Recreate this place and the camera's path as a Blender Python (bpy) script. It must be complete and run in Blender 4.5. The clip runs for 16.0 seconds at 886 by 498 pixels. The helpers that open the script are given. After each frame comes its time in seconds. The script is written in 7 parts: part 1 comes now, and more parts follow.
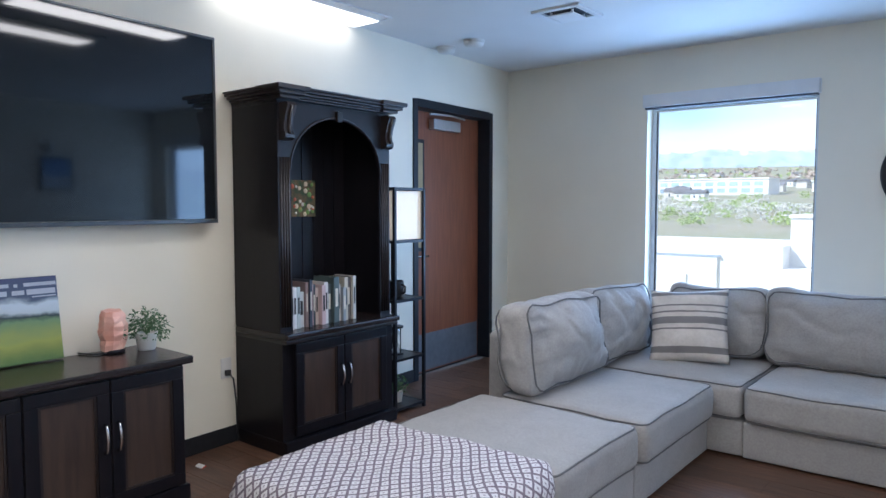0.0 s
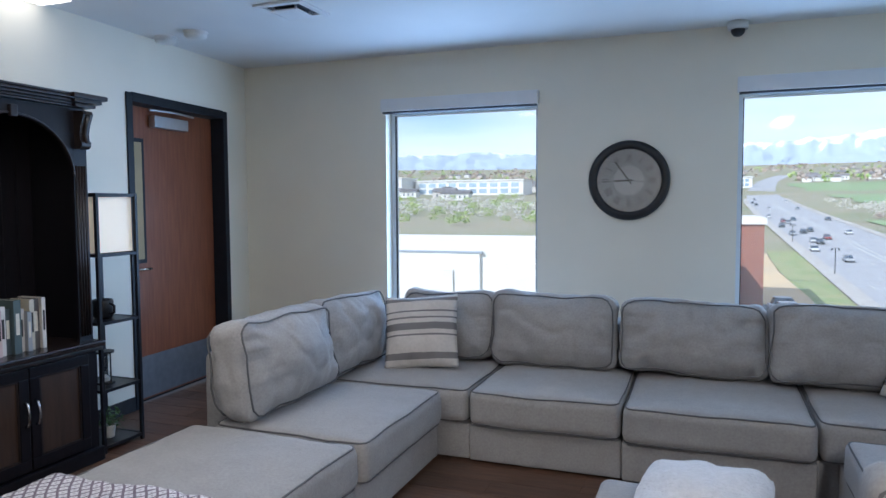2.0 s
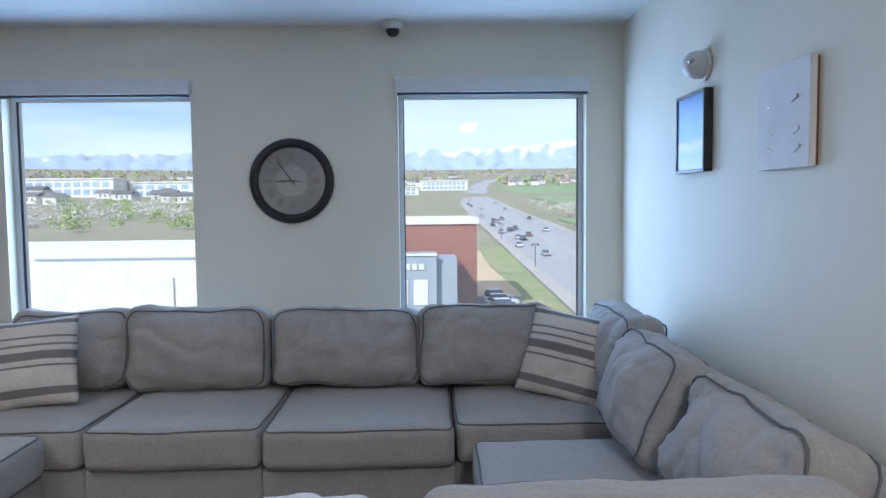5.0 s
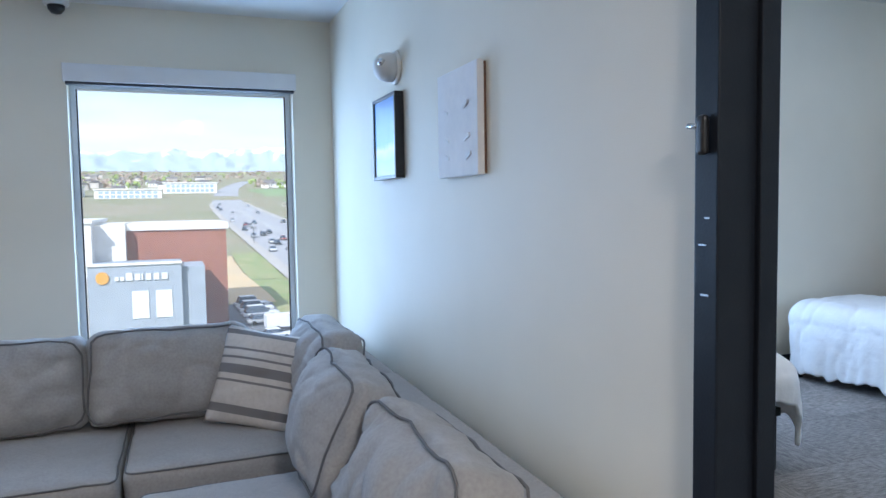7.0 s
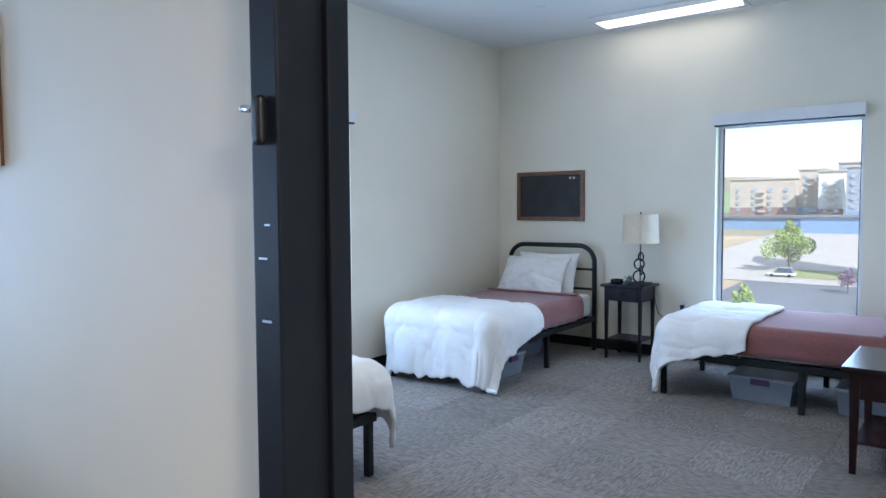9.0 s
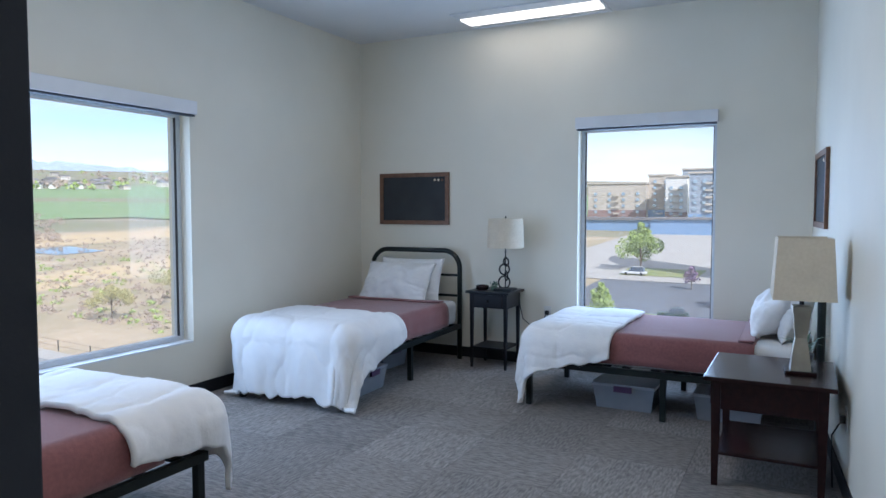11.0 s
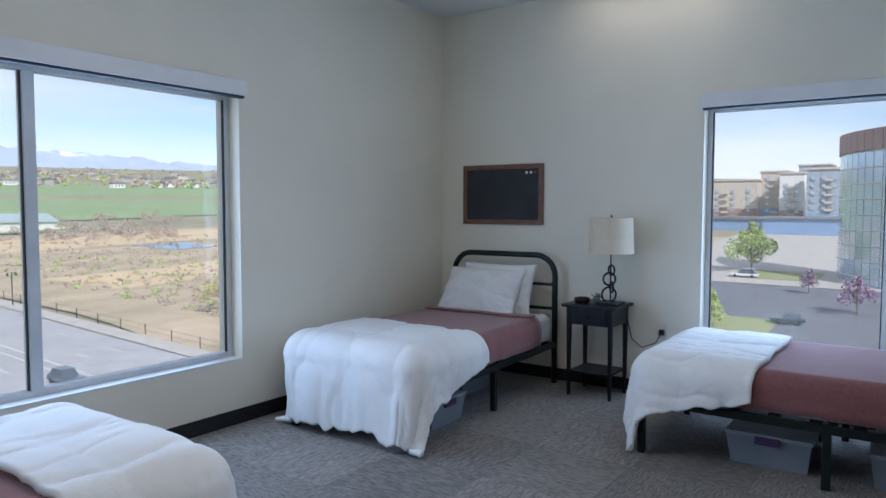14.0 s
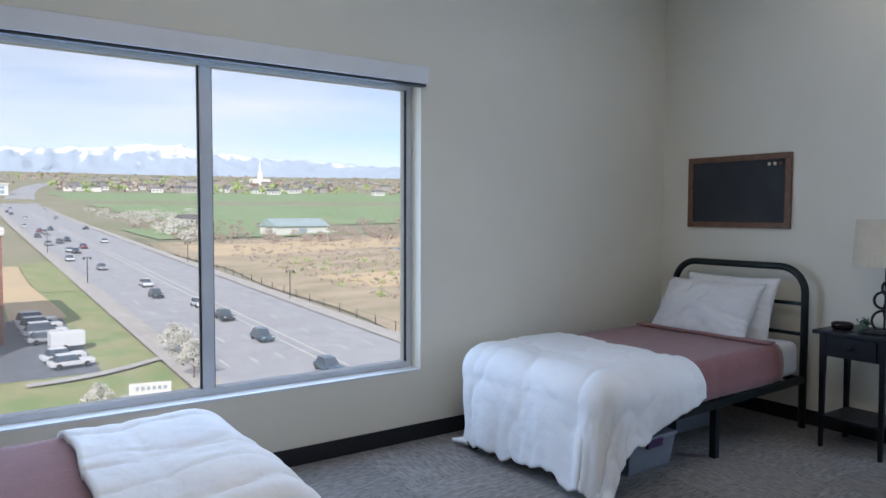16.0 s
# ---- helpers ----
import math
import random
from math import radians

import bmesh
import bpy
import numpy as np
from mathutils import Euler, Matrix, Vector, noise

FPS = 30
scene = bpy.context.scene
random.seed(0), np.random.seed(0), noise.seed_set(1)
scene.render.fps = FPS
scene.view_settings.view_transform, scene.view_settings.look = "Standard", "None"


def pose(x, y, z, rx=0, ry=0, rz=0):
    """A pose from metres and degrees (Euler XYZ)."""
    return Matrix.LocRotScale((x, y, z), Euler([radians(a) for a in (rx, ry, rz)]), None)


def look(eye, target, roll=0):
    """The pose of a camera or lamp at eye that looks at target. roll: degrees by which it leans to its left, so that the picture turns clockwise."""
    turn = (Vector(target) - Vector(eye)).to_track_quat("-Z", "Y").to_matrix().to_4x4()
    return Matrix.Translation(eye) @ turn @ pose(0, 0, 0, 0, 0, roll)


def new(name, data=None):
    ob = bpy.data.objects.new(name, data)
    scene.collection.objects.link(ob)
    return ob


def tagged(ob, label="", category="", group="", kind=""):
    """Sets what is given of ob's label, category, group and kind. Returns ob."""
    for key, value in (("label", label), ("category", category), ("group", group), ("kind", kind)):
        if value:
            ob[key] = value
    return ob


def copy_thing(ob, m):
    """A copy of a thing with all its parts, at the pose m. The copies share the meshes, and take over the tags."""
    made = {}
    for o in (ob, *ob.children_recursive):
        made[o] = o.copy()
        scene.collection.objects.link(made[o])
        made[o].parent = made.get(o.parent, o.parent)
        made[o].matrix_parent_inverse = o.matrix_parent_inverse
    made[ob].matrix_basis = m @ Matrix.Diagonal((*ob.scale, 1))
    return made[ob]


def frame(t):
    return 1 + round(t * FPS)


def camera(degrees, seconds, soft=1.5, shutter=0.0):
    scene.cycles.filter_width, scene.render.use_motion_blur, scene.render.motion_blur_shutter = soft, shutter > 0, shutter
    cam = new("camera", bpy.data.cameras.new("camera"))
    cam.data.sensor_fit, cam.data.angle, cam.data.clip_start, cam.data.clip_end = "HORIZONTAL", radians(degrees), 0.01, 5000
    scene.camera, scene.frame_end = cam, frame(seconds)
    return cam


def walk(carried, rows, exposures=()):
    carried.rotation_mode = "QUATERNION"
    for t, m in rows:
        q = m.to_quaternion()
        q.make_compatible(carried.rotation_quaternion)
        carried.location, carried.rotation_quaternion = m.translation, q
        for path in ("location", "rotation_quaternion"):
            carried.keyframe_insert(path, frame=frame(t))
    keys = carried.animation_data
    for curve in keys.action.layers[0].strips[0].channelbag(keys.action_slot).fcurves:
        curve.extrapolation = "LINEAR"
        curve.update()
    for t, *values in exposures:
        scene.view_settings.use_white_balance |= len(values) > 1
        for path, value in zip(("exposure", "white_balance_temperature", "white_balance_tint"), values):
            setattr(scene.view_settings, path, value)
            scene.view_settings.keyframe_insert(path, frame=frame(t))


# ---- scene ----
# camera and walk
cam = camera(64.8, 16.0)
PATH = [
    (0, (0.121, -0.04, 1.399), (-1.134, 1.512, 1.273), -0.0),
    (0.5, (0.16, 0.036, 1.405), (-0.957, 1.691, 1.278), 0.0),
    (1, (0.195, 0.116, 1.414), (-0.777, 1.859, 1.287), -0.1),
    (1.5, (0.232, 0.209, 1.426), (-0.605, 2.02, 1.298), -0.2),
    (2, (0.251, 0.284, 1.438), (-0.452, 2.152, 1.311), -0.3),
    (2.5, (0.283, 0.351, 1.433), (-0.298, 2.261, 1.308), -0.3),
    (3, (0.327, 0.377, 1.428), (-0.121, 2.322, 1.303), -0.3),
    (3.5, (0.375, 0.459, 1.41), (0.061, 2.431, 1.289), -0.4),
    (4, (0.464, 0.556, 1.427), (0.278, 2.543, 1.301), -0.6),
    (6.5, (0.916, 0.879, 1.442), (1.403, 2.814, 1.313), -0.8),
    (7, (1.0, 0.938, 1.454), (1.715, 2.802, 1.326), -0.9),
    (7.5, (1.071, 0.997, 1.448), (2.047, 2.739, 1.337), -0.2),
    (8, (1.108, 1.043, 1.447), (2.332, 2.621, 1.338), -0.4),
    (8.5, (1.185, 1.093, 1.441), (2.607, 2.494, 1.331), -0.6),
    (9, (1.278, 1.137, 1.443), (2.85, 2.368, 1.328), -0.3),
    (9.5, (1.381, 1.171, 1.449), (3.053, 2.262, 1.331), -0.0),
    (10, (1.46, 1.203, 1.465), (3.195, 2.192, 1.348), -0.0),
    (12.5, (2.064, 1.453, 1.452), (3.845, 2.355, 1.341), -0.0),
    (13, (2.21, 1.526, 1.466), (3.973, 2.463, 1.346), 0.1),
    (13.5, (2.357, 1.599, 1.479), (4.065, 2.633, 1.355), 0.0),
    (14, (2.539, 1.689, 1.455), (4.165, 2.847, 1.337), 0.1),
    (14.5, (2.714, 1.779, 1.441), (4.244, 3.062, 1.324), 0.0),
    (15, (2.867, 1.86, 1.438), (4.293, 3.257, 1.321), 0.1),
    (15.5, (3.05, 1.885, 1.412), (4.346, 3.405, 1.31), 0.1),
    (16, (3.209, 1.893, 1.408), (4.351, 3.531, 1.306), 0.2),
]
EXPOSURES = [(0, 0.46, 5450, 12), (1.0, 0.33, 5450, 12), (2.5, 0.02, 5650, 12), (4.0, -0.06, 5650, 12), (6.5, 0.22, 5750, 12), (7.5, 0.30, 5700, 12), (8.1, 0.34, 5700, 12), (9, 0.45, 5900, 13), (10, 0.38, 5900, 14), (12.5, -0.17, 5900, 15), (13.5, -0.14, 5980, 15), (16, -0.14, 6300, 17)]
walk(cam, [(t, look(eye, target, roll)) for t, eye, target, roll in PATH], EXPOSURES)

# ---- light ----
SUN_ELEV, SUN_TURN = 38.0, 215.0
world = bpy.data.worlds.new("world")
scene.world = world
world.use_nodes = True
wt = world.node_tree
wt.nodes.clear()
w_out = wt.nodes.new("ShaderNodeOutputWorld")
w_bg = wt.nodes.new("ShaderNodeBackground")
w_sky = wt.nodes.new("ShaderNodeTexSky")
w_sky.sky_type, w_sky.sun_disc = "NISHITA", False
w_sky.sun_elevation, w_sky.sun_rotation = radians(SUN_ELEV), radians(SUN_TURN)
w_sky.altitude, w_sky.air_density, w_sky.dust_density = 1400, 1.0, 0.6
w_co = wt.nodes.new("ShaderNodeTexCoord")
w_map = wt.nodes.new("ShaderNodeMapping")
w_map.inputs["Scale"].default_value = (1.3, 1.3, 9.0)
w_noise = wt.nodes.new("ShaderNodeTexNoise")
w_noise.inputs["Scale"].default_value, w_noise.inputs["Detail"].default_value = 1.6, 6
w_ramp = wt.nodes.new("ShaderNodeValToRGB")
w_ramp.color_ramp.elements[0].position, w_ramp.color_ramp.elements[1].position = 0.31, 0.71
w_mix = wt.nodes.new("ShaderNodeMixRGB")
w_mix.inputs["Color2"].default_value = (7.9, 8.1, 8.4, 1)
w_bg.inputs["Strength"].default_value = 0.15
wt.links.new(w_co.outputs["Generated"], w_map.inputs["Vector"])
wt.links.new(w_map.outputs["Vector"], w_noise.inputs["Vector"])
wt.links.new(w_noise.outputs["Fac"], w_ramp.inputs["Fac"])
wt.links.new(w_ramp.outputs["Color"], w_mix.inputs["Fac"])
wt.links.new(w_sky.outputs["Color"], w_mix.inputs["Color1"])
wt.links.new(w_mix.outputs["Color"], w_bg.inputs["Color"])
wt.links.new(w_bg.outputs["Background"], w_out.inputs["Surface"])

sun = new("sun", bpy.data.lights.new("sun", "SUN"))
sun.data.energy, sun.data.angle, sun.data.color = 5.0, radians(0.5), (1.0, 0.95, 0.87)
sun.matrix_world = look((0, 0, 60), (-40 * math.sin(radians(SUN_TURN)), -40 * math.cos(radians(SUN_TURN)), 60 - 40 * math.tan(radians(SUN_ELEV))))


def window_light(name, x, y, z, w, h, toward, watts):
    """Sky light that comes in at a window's opening."""
    d = bpy.data.lights.new(name, "AREA")
    d.shape, d.size, d.size_y, d.energy, d.color = "RECTANGLE", w, h, watts, (0.43, 0.665, 1.0)
    ob = new(name, d)
    ob.matrix_world = look((x, y, z), (x + toward[0], y + toward[1], z))
    return ob


def lamp_light(name, x, y, z, watts, color, size=0.05):
    d = bpy.data.lights.new(name, "POINT")
    d.energy, d.color, d.shadow_soft_size = watts, color, size
    ob = new(name, d)
    ob.location = (x, y, z)
    return ob


# ---- plan ----
NORTH, WEST, EAST, PARTY = 5.50, -3.57, 7.88, 1.985   # inner faces; PARTY is the living-room face of the wall between
PARTY_B = 2.080                                       # its bedroom face
SOUTH_L = -2.60
CEIL_L, CEIL_B = 2.64, 3.20
SKEW = 3.15                                           # the television wall stands a little askew
WW = pose(WEST, NORTH, 0, 0, 0, SKEW) @ pose(0, -NORTH, 0)   # its frame: x out of the wall, y along it
SILL, HEAD = 0.43, 2.20
DOOR_S, DOOR_N, DOOR_H = 0.95, 2.00, 2.16

window_light("window_light_1", -1.58, NORTH + 0.085, 1.32, 1.1, 1.6, (0, -1), 40)
window_light("window_light_2", 1.09, NORTH + 0.085, 1.32, 1.1, 1.6, (0, -1), 32)
window_light("window_light_3", 4.25, NORTH + 0.085, 1.32, 2.3, 1.6, (0, -1), 50)
window_light("window_light_4", EAST + 0.085, 2.52, 1.32, 1.0, 1.6, (-1, 0), 30)


# ---- materials ----
def nodes_of(m):
    m.use_nodes = True
    return m.node_tree.nodes, m.node_tree.links


def surface(name, c1, c2=None, scale=6.0, rough=0.6, bump=0.0, bscale=60.0, metal=0.0, stretch=(1, 1, 1), vary=0.0, wear=0.0,
            spec=0.5, sheen=0.0, alpha=None, detail=5):
    """A plain procedural surface: two colours mixed by grain, a broad stain over it, fine relief, and a little difference from piece to piece."""
    m = bpy.data.materials.new(name)
    n, l = nodes_of(m)
    bsdf = n["Principled BSDF"]
    c2 = c2 or tuple(v * 0.86 for v in c1)
    co = n.new("ShaderNodeTexCoord")
    mp = n.new("ShaderNodeMapping")
    mp.inputs["Scale"].default_value = stretch
    info = n.new("ShaderNodeObjectInfo")
    add = n.new("ShaderNodeVectorMath")
    add.operation = "ADD"
    mul = n.new("ShaderNodeMath")
    mul.operation, mul.inputs[1].default_value = "MULTIPLY", 37.0
    l.new(info.outputs["Random"], mul.inputs[0])
    l.new(co.outputs["Object"], add.inputs[0])
    l.new(mul.outputs[0], add.inputs[1])
    l.new(add.outputs[0], mp.inputs["Vector"])
    grain = n.new("ShaderNodeTexNoise")
    grain.inputs["Scale"].default_value, grain.inputs["Detail"].default_value = scale, detail
    l.new(mp.outputs["Vector"], grain.inputs["Vector"])
    mix = n.new("ShaderNodeMixRGB")
    mix.inputs["Color1"].default_value, mix.inputs["Color2"].default_value = (*c1, 1), (*c2, 1)
    ramp = n.new("ShaderNodeValToRGB")
    ramp.color_ramp.elements[0].position, ramp.color_ramp.elements[1].position = 0.32, 0.68
    l.new(grain.outputs["Fac"], ramp.inputs["Fac"])
    l.new(ramp.outputs["Color"], mix.inputs["Fac"])
    broad = n.new("ShaderNodeTexNoise")
    broad.inputs["Scale"].default_value, broad.inputs["Detail"].default_value = scale * 0.13 + 0.4, 3
    l.new(add.outputs[0], broad.inputs["Vector"])
    hsv = n.new("ShaderNodeHueSaturation")
    val = n.new("ShaderNodeMapRange")
    val.inputs["To Min"].default_value, val.inputs["To Max"].default_value = 1.0 - 0.12 - wear, 1.0 + 0.10
    l.new(broad.outputs["Fac"], val.inputs["Value"])
    last = val.outputs["Result"]
    if vary:
        vr = n.new("ShaderNodeMapRange")
        vr.inputs["To Min"].default_value, vr.inputs["To Max"].default_value = 1.0 - vary, 1.0 + vary
        l.new(info.outputs["Random"], vr.inputs["Value"])
        vm = n.new("ShaderNodeMath")
        vm.operation = "MULTIPLY"
        l.new(last, vm.inputs[0])
        l.new(vr.outputs["Result"], vm.inputs[1])
        last = vm.outputs[0]
    l.new(last, hsv.inputs["Value"])
    l.new(mix.outputs["Color"], hsv.inputs["Color"])
    l.new(hsv.outputs["Color"], bsdf.inputs["Base Color"])
    rr = n.new("ShaderNodeMapRange")
    rr.inputs["To Min"].default_value, rr.inputs["To Max"].default_value = max(0.02, rough - min(0.07, rough * 0.25)), min(1.0, rough + min(0.07, rough * 0.25))
    l.new(broad.outputs["Fac"], rr.inputs["Value"])
    l.new(rr.outputs["Result"], bsdf.inputs["Roughness"])
    bsdf.inputs["Metallic"].default_value = metal
    bsdf.inputs["Specular IOR Level"].default_value = spec
    if sheen:
        bsdf.inputs["Sheen Weight"].default_value = sheen
    if alpha is not None:
        bsdf.inputs["Alpha"].default_value = alpha
    if bump:
        fine = n.new("ShaderNodeTexNoise")
        fine.inputs["Scale"].default_value, fine.inputs["Detail"].default_value = bscale, 4
        l.new(mp.outputs["Vector"], fine.inputs["Vector"])
        bp = n.new("ShaderNodeBump")
        bp.inputs["Strength"].default_value, bp.inputs["Distance"].default_value = bump, 0.01
        l.new(fine.outputs["Fac"], bp.inputs["Height"])
        l.new(bp.outputs["Normal"], bsdf.inputs["Normal"])
    return m


def glowing(name, color, strength):
    m = bpy.data.materials.new(name)
    n, _ = nodes_of(m)
    b = n["Principled BSDF"]
    b.inputs["Base Color"].default_value = (*color, 1)
    b.inputs["Emission Color"].default_value = (*color, 1)
    b.inputs["Emission Strength"].default_value = strength
    return m


def clear_glass(name, tint=(1, 1, 1), gloss=0.06, haze_veil=0.0):
    """Thin window glass: mostly clear, with a weak mirror and, if asked, a pale veil imitating glare and haze."""
    m = bpy.data.materials.new(name)
    n, l = nodes_of(m)
    n.clear()
    out = n.new("ShaderNodeOutputMaterial")
    tr = n.new("ShaderNodeBsdfTransparent")
    tr.inputs["Color"].default_value = (*tint, 1)
    gl = n.new("ShaderNodeBsdfGlossy")
    gl.inputs["Roughness"].default_value = 0.02
    mx = n.new("ShaderNodeMixShader")
    mx.inputs[0].default_value = gloss
    if haze_veil:
        du = n.new("ShaderNodeBsdfTranslucent")
        du.inputs["Color"].default_value = (0.9, 0.93, 0.97, 1)
        md = n.new("ShaderNodeMixShader")
        md.inputs[0].default_value = haze_veil
        l.new(tr.outputs[0], md.inputs[1])
        l.new(du.outputs[0], md.inputs[2])
        tr = md
    l.new(tr.outputs[0], mx.inputs[1])
    l.new(gl.outputs[0], mx.inputs[2])
    l.new(mx.outputs[0], out.inputs["Surface"])
    return m


def striped(name, base, stripes, axis="Z", rough=0.9):
    """Woven cloth with printed bands: stripes are (position, is_dark) along the thing's own box."""
    m = surface(name, base, tuple(v * 0.9 for v in base), 60, rough, 0.25, 220)
    n, l = nodes_of(m)
    co = n.new("ShaderNodeTexCoord")
    sep = n.new("ShaderNodeSeparateXYZ")
    l.new(co.outputs["Generated"], sep.inputs[0])
    ramp = n.new("ShaderNodeValToRGB")
    ramp.color_ramp.interpolation = "CONSTANT"
    ramp.color_ramp.elements.remove(ramp.color_ramp.elements[1])
    ramp.color_ramp.elements[0].position, ramp.color_ramp.elements[0].color = 0, (0, 0, 0, 1)
    for at, dark in stripes:
        e = ramp.color_ramp.elements.new(at)
        e.color = (dark, dark, dark, 1)
    l.new(sep.outputs[axis], ramp.inputs["Fac"])
    mix = n.new("ShaderNodeMixRGB")
    b = n["Principled BSDF"]
    old = b.inputs["Base Color"].links[0].from_socket
    l.new(ramp.outputs["Color"], mix.inputs["Fac"])
    l.new(old, mix.inputs["Color1"])
    mix.inputs["Color2"].default_value = (0.20, 0.19, 0.19, 1)
    l.new(mix.outputs["Color"], b.inputs["Base Color"])
    return m


def banded(name, stops, rough=0.5, axis="Z", wob=0.25, scale=5.0, bump=0.0):
    """A picture or a layered colour: bands of colour along an axis of the thing's own box, blurred and broken by noise."""
    m = bpy.data.materials.new(name)
    n, l = nodes_of(m)
    b = n["Principled BSDF"]
    co = n.new("ShaderNodeTexCoord")
    noi = n.new("ShaderNodeTexNoise")
    noi.inputs["Scale"].default_value, noi.inputs["Detail"].default_value = scale, 6
    l.new(co.outputs["Generated"], noi.inputs["Vector"])
    sep = n.new("ShaderNodeSeparateXYZ")
    l.new(co.outputs["Generated"], sep.inputs[0])
    ma = n.new("ShaderNodeMath")
    ma.operation = "MULTIPLY_ADD"
    l.new(noi.outputs["Fac"], ma.inputs[0])
    ma.inputs[1].default_value = wob
    l.new(sep.outputs[axis], ma.inputs[2])
    sub = n.new("ShaderNodeMath")
    sub.operation, sub.inputs[1].default_value = "SUBTRACT", wob * 0.5
    l.new(ma.outputs[0], sub.inputs[0])
    ramp = n.new("ShaderNodeValToRGB")
    els = ramp.color_ramp.elements
    els[0].position, els[0].color = stops[0][0], (*stops[0][1], 1)
    els[1].position, els[1].color = stops[-1][0], (*stops[-1][1], 1)
    for p, c in stops[1:-1]:
        els.new(p).color = (*c, 1)
    l.new(sub.outputs[0], ramp.inputs["Fac"])
    l.new(ramp.outputs["Color"], b.inputs["Base Color"])
    b.inputs["Roughness"].default_value = rough
    return m


def lattice(name):
    """White cotton with a printed grey-violet diamond lattice, a small open diamond in each cell."""
    m = surface(name, (0.74, 0.72, 0.74), (0.66, 0.64, 0.67), 40, 0.9, 0.35, 90)
    n, l = nodes_of(m)
    b = n["Principled BSDF"]
    co = n.new("ShaderNodeTexCoord")
    sep = n.new("ShaderNodeSeparateXYZ")
    l.new(co.outputs["UV"], sep.inputs[0])

    def math_node(op, a, v=None, c=None):
        k = n.new("ShaderNodeMath")
        k.operation = op
        for i, s in enumerate((a, v, c)):
            if s is None:
                continue
            if isinstance(s, (int, float)):
                k.inputs[i].default_value = s
            else:
                l.new(s, k.inputs[i])
        return k.outputs[0]

    def cell(sign):
        p = math_node("MULTIPLY_ADD", sep.outputs["Y"], sign, sep.outputs["X"])
        f = math_node("FRACT", math_node("MULTIPLY", p, 22.0))
        return math_node("ABSOLUTE", math_node("SUBTRACT", f, 0.5))
    big = math_node("MAXIMUM", cell(0.8), cell(-0.8))
    line = math_node("GREATER_THAN", big, 0.37)
    dot = math_node("LESS_THAN", big, 0.10)
    both = math_node("MAXIMUM", line, math_node("MULTIPLY", dot, 0.7))
    mix = n.new("ShaderNodeMixRGB")
    l.new(both, mix.inputs["Fac"])
    l.new(b.inputs["Base Color"].links[0].from_socket, mix.inputs["Color1"])
    mix.inputs["Color2"].default_value = (0.20, 0.165, 0.20, 1)
    l.new(mix.outputs["Color"], b.inputs["Base Color"])
    return m


M_WALL = surface("wall_paint", (0.79, 0.748, 0.635), (0.77, 0.728, 0.615), 3, 0.62, 0.10, 260)
M_CEIL = surface("ceiling_paint", (0.74, 0.74, 0.73), (0.72, 0.72, 0.71), 3, 0.75, 0.10, 260)
M_TRIMW = surface("white_trim", (0.74, 0.75, 0.76), (0.70, 0.71, 0.72), 8, 0.45, 0.04, 120)
M_ALU = surface("window_frame_paint", (0.62, 0.66, 0.70), (0.57, 0.61, 0.66), 10, 0.4, 0.03, 120)
M_GASKET = surface("dark_gasket", (0.03, 0.035, 0.045), None, 20, 0.6)
M_BASE = surface("black_rubber_base", (0.016, 0.017, 0.020), (0.022, 0.023, 0.026), 20, 0.5, 0.08, 120, spec=0.25)
M_SLATE = surface("slate_metal_paint", (0.009, 0.012, 0.018), (0.012, 0.015, 0.021), 14, 0.45, 0.05, 160, wear=0.05, spec=0.25)
M_DOORWOOD = surface("cherry_veneer", (0.23, 0.075, 0.032), (0.17, 0.05, 0.022), 5, 0.38, 0.06, 40, stretch=(9, 9, 0.8))
M_STEEL = surface("brushed_steel", (0.50, 0.51, 0.53), (0.42, 0.43, 0.45), 30, 0.35, 0.05, 200, metal=0.9, stretch=(1, 12, 1))
M_CHROME = surface("satin_nickel", (0.70, 0.71, 0.73), None, 20, 0.18, metal=1.0)
M_KICK = surface("grey_kick_plate", (0.17, 0.18, 0.20), (0.14, 0.15, 0.17), 20, 0.4, 0.04, 90, metal=0.4)
M_ESP = surface("espresso_wood", (0.006, 0.006, 0.0085), (0.010, 0.008, 0.010), 6, 0.36, 0.08, 50, stretch=(6, 6, 0.7), spec=0.3)
M_ESPTOP = surface("espresso_wood_top", (0.016, 0.012, 0.012), (0.026, 0.017, 0.015), 6, 0.24, 0.05, 50, stretch=(6, 0.7, 6))
M_RUB = surface("rubbed_brown_panel", (0.060, 0.036, 0.024), (0.036, 0.022, 0.016), 5, 0.42, 0.08, 45, stretch=(7, 7, 0.8))
M_CORN = surface("rubbed_brown_moulding", (0.024, 0.015, 0.012), (0.010, 0.008, 0.008), 9, 0.36, 0.08, 60)
M_TVGLASS = surface("tv_screen_glass", (0.006, 0.008, 0.011), (0.007, 0.009, 0.012), 3, 0.05)
M_TVFRAME = surface("tv_frame_metal", (0.10, 0.105, 0.11), None, 12, 0.35, metal=0.7)
M_SOFA = surface("grey_linen", (0.385, 0.378, 0.372), (0.325, 0.318, 0.314), 90, 0.92, 0.30, 320, sheen=0.15)
M_PIPE = surface("dark_grey_piping", (0.15, 0.15, 0.155), None, 80, 0.9, 0.2, 300)
M_FEET = surface("black_foot", (0.02, 0.02, 0.02), None, 10, 0.6)
M_STRIPE = striped("striped_pillow_cloth", (0.62, 0.58, 0.54),
                   [(0.12, 1), (0.20, 0), (0.42, 1), (0.445, 0), (0.50, 1), (0.59, 0), (0.65, 1), (0.675, 0), (0.74, 1), (0.765, 0), (0.90, 1), (0.95, 0)])
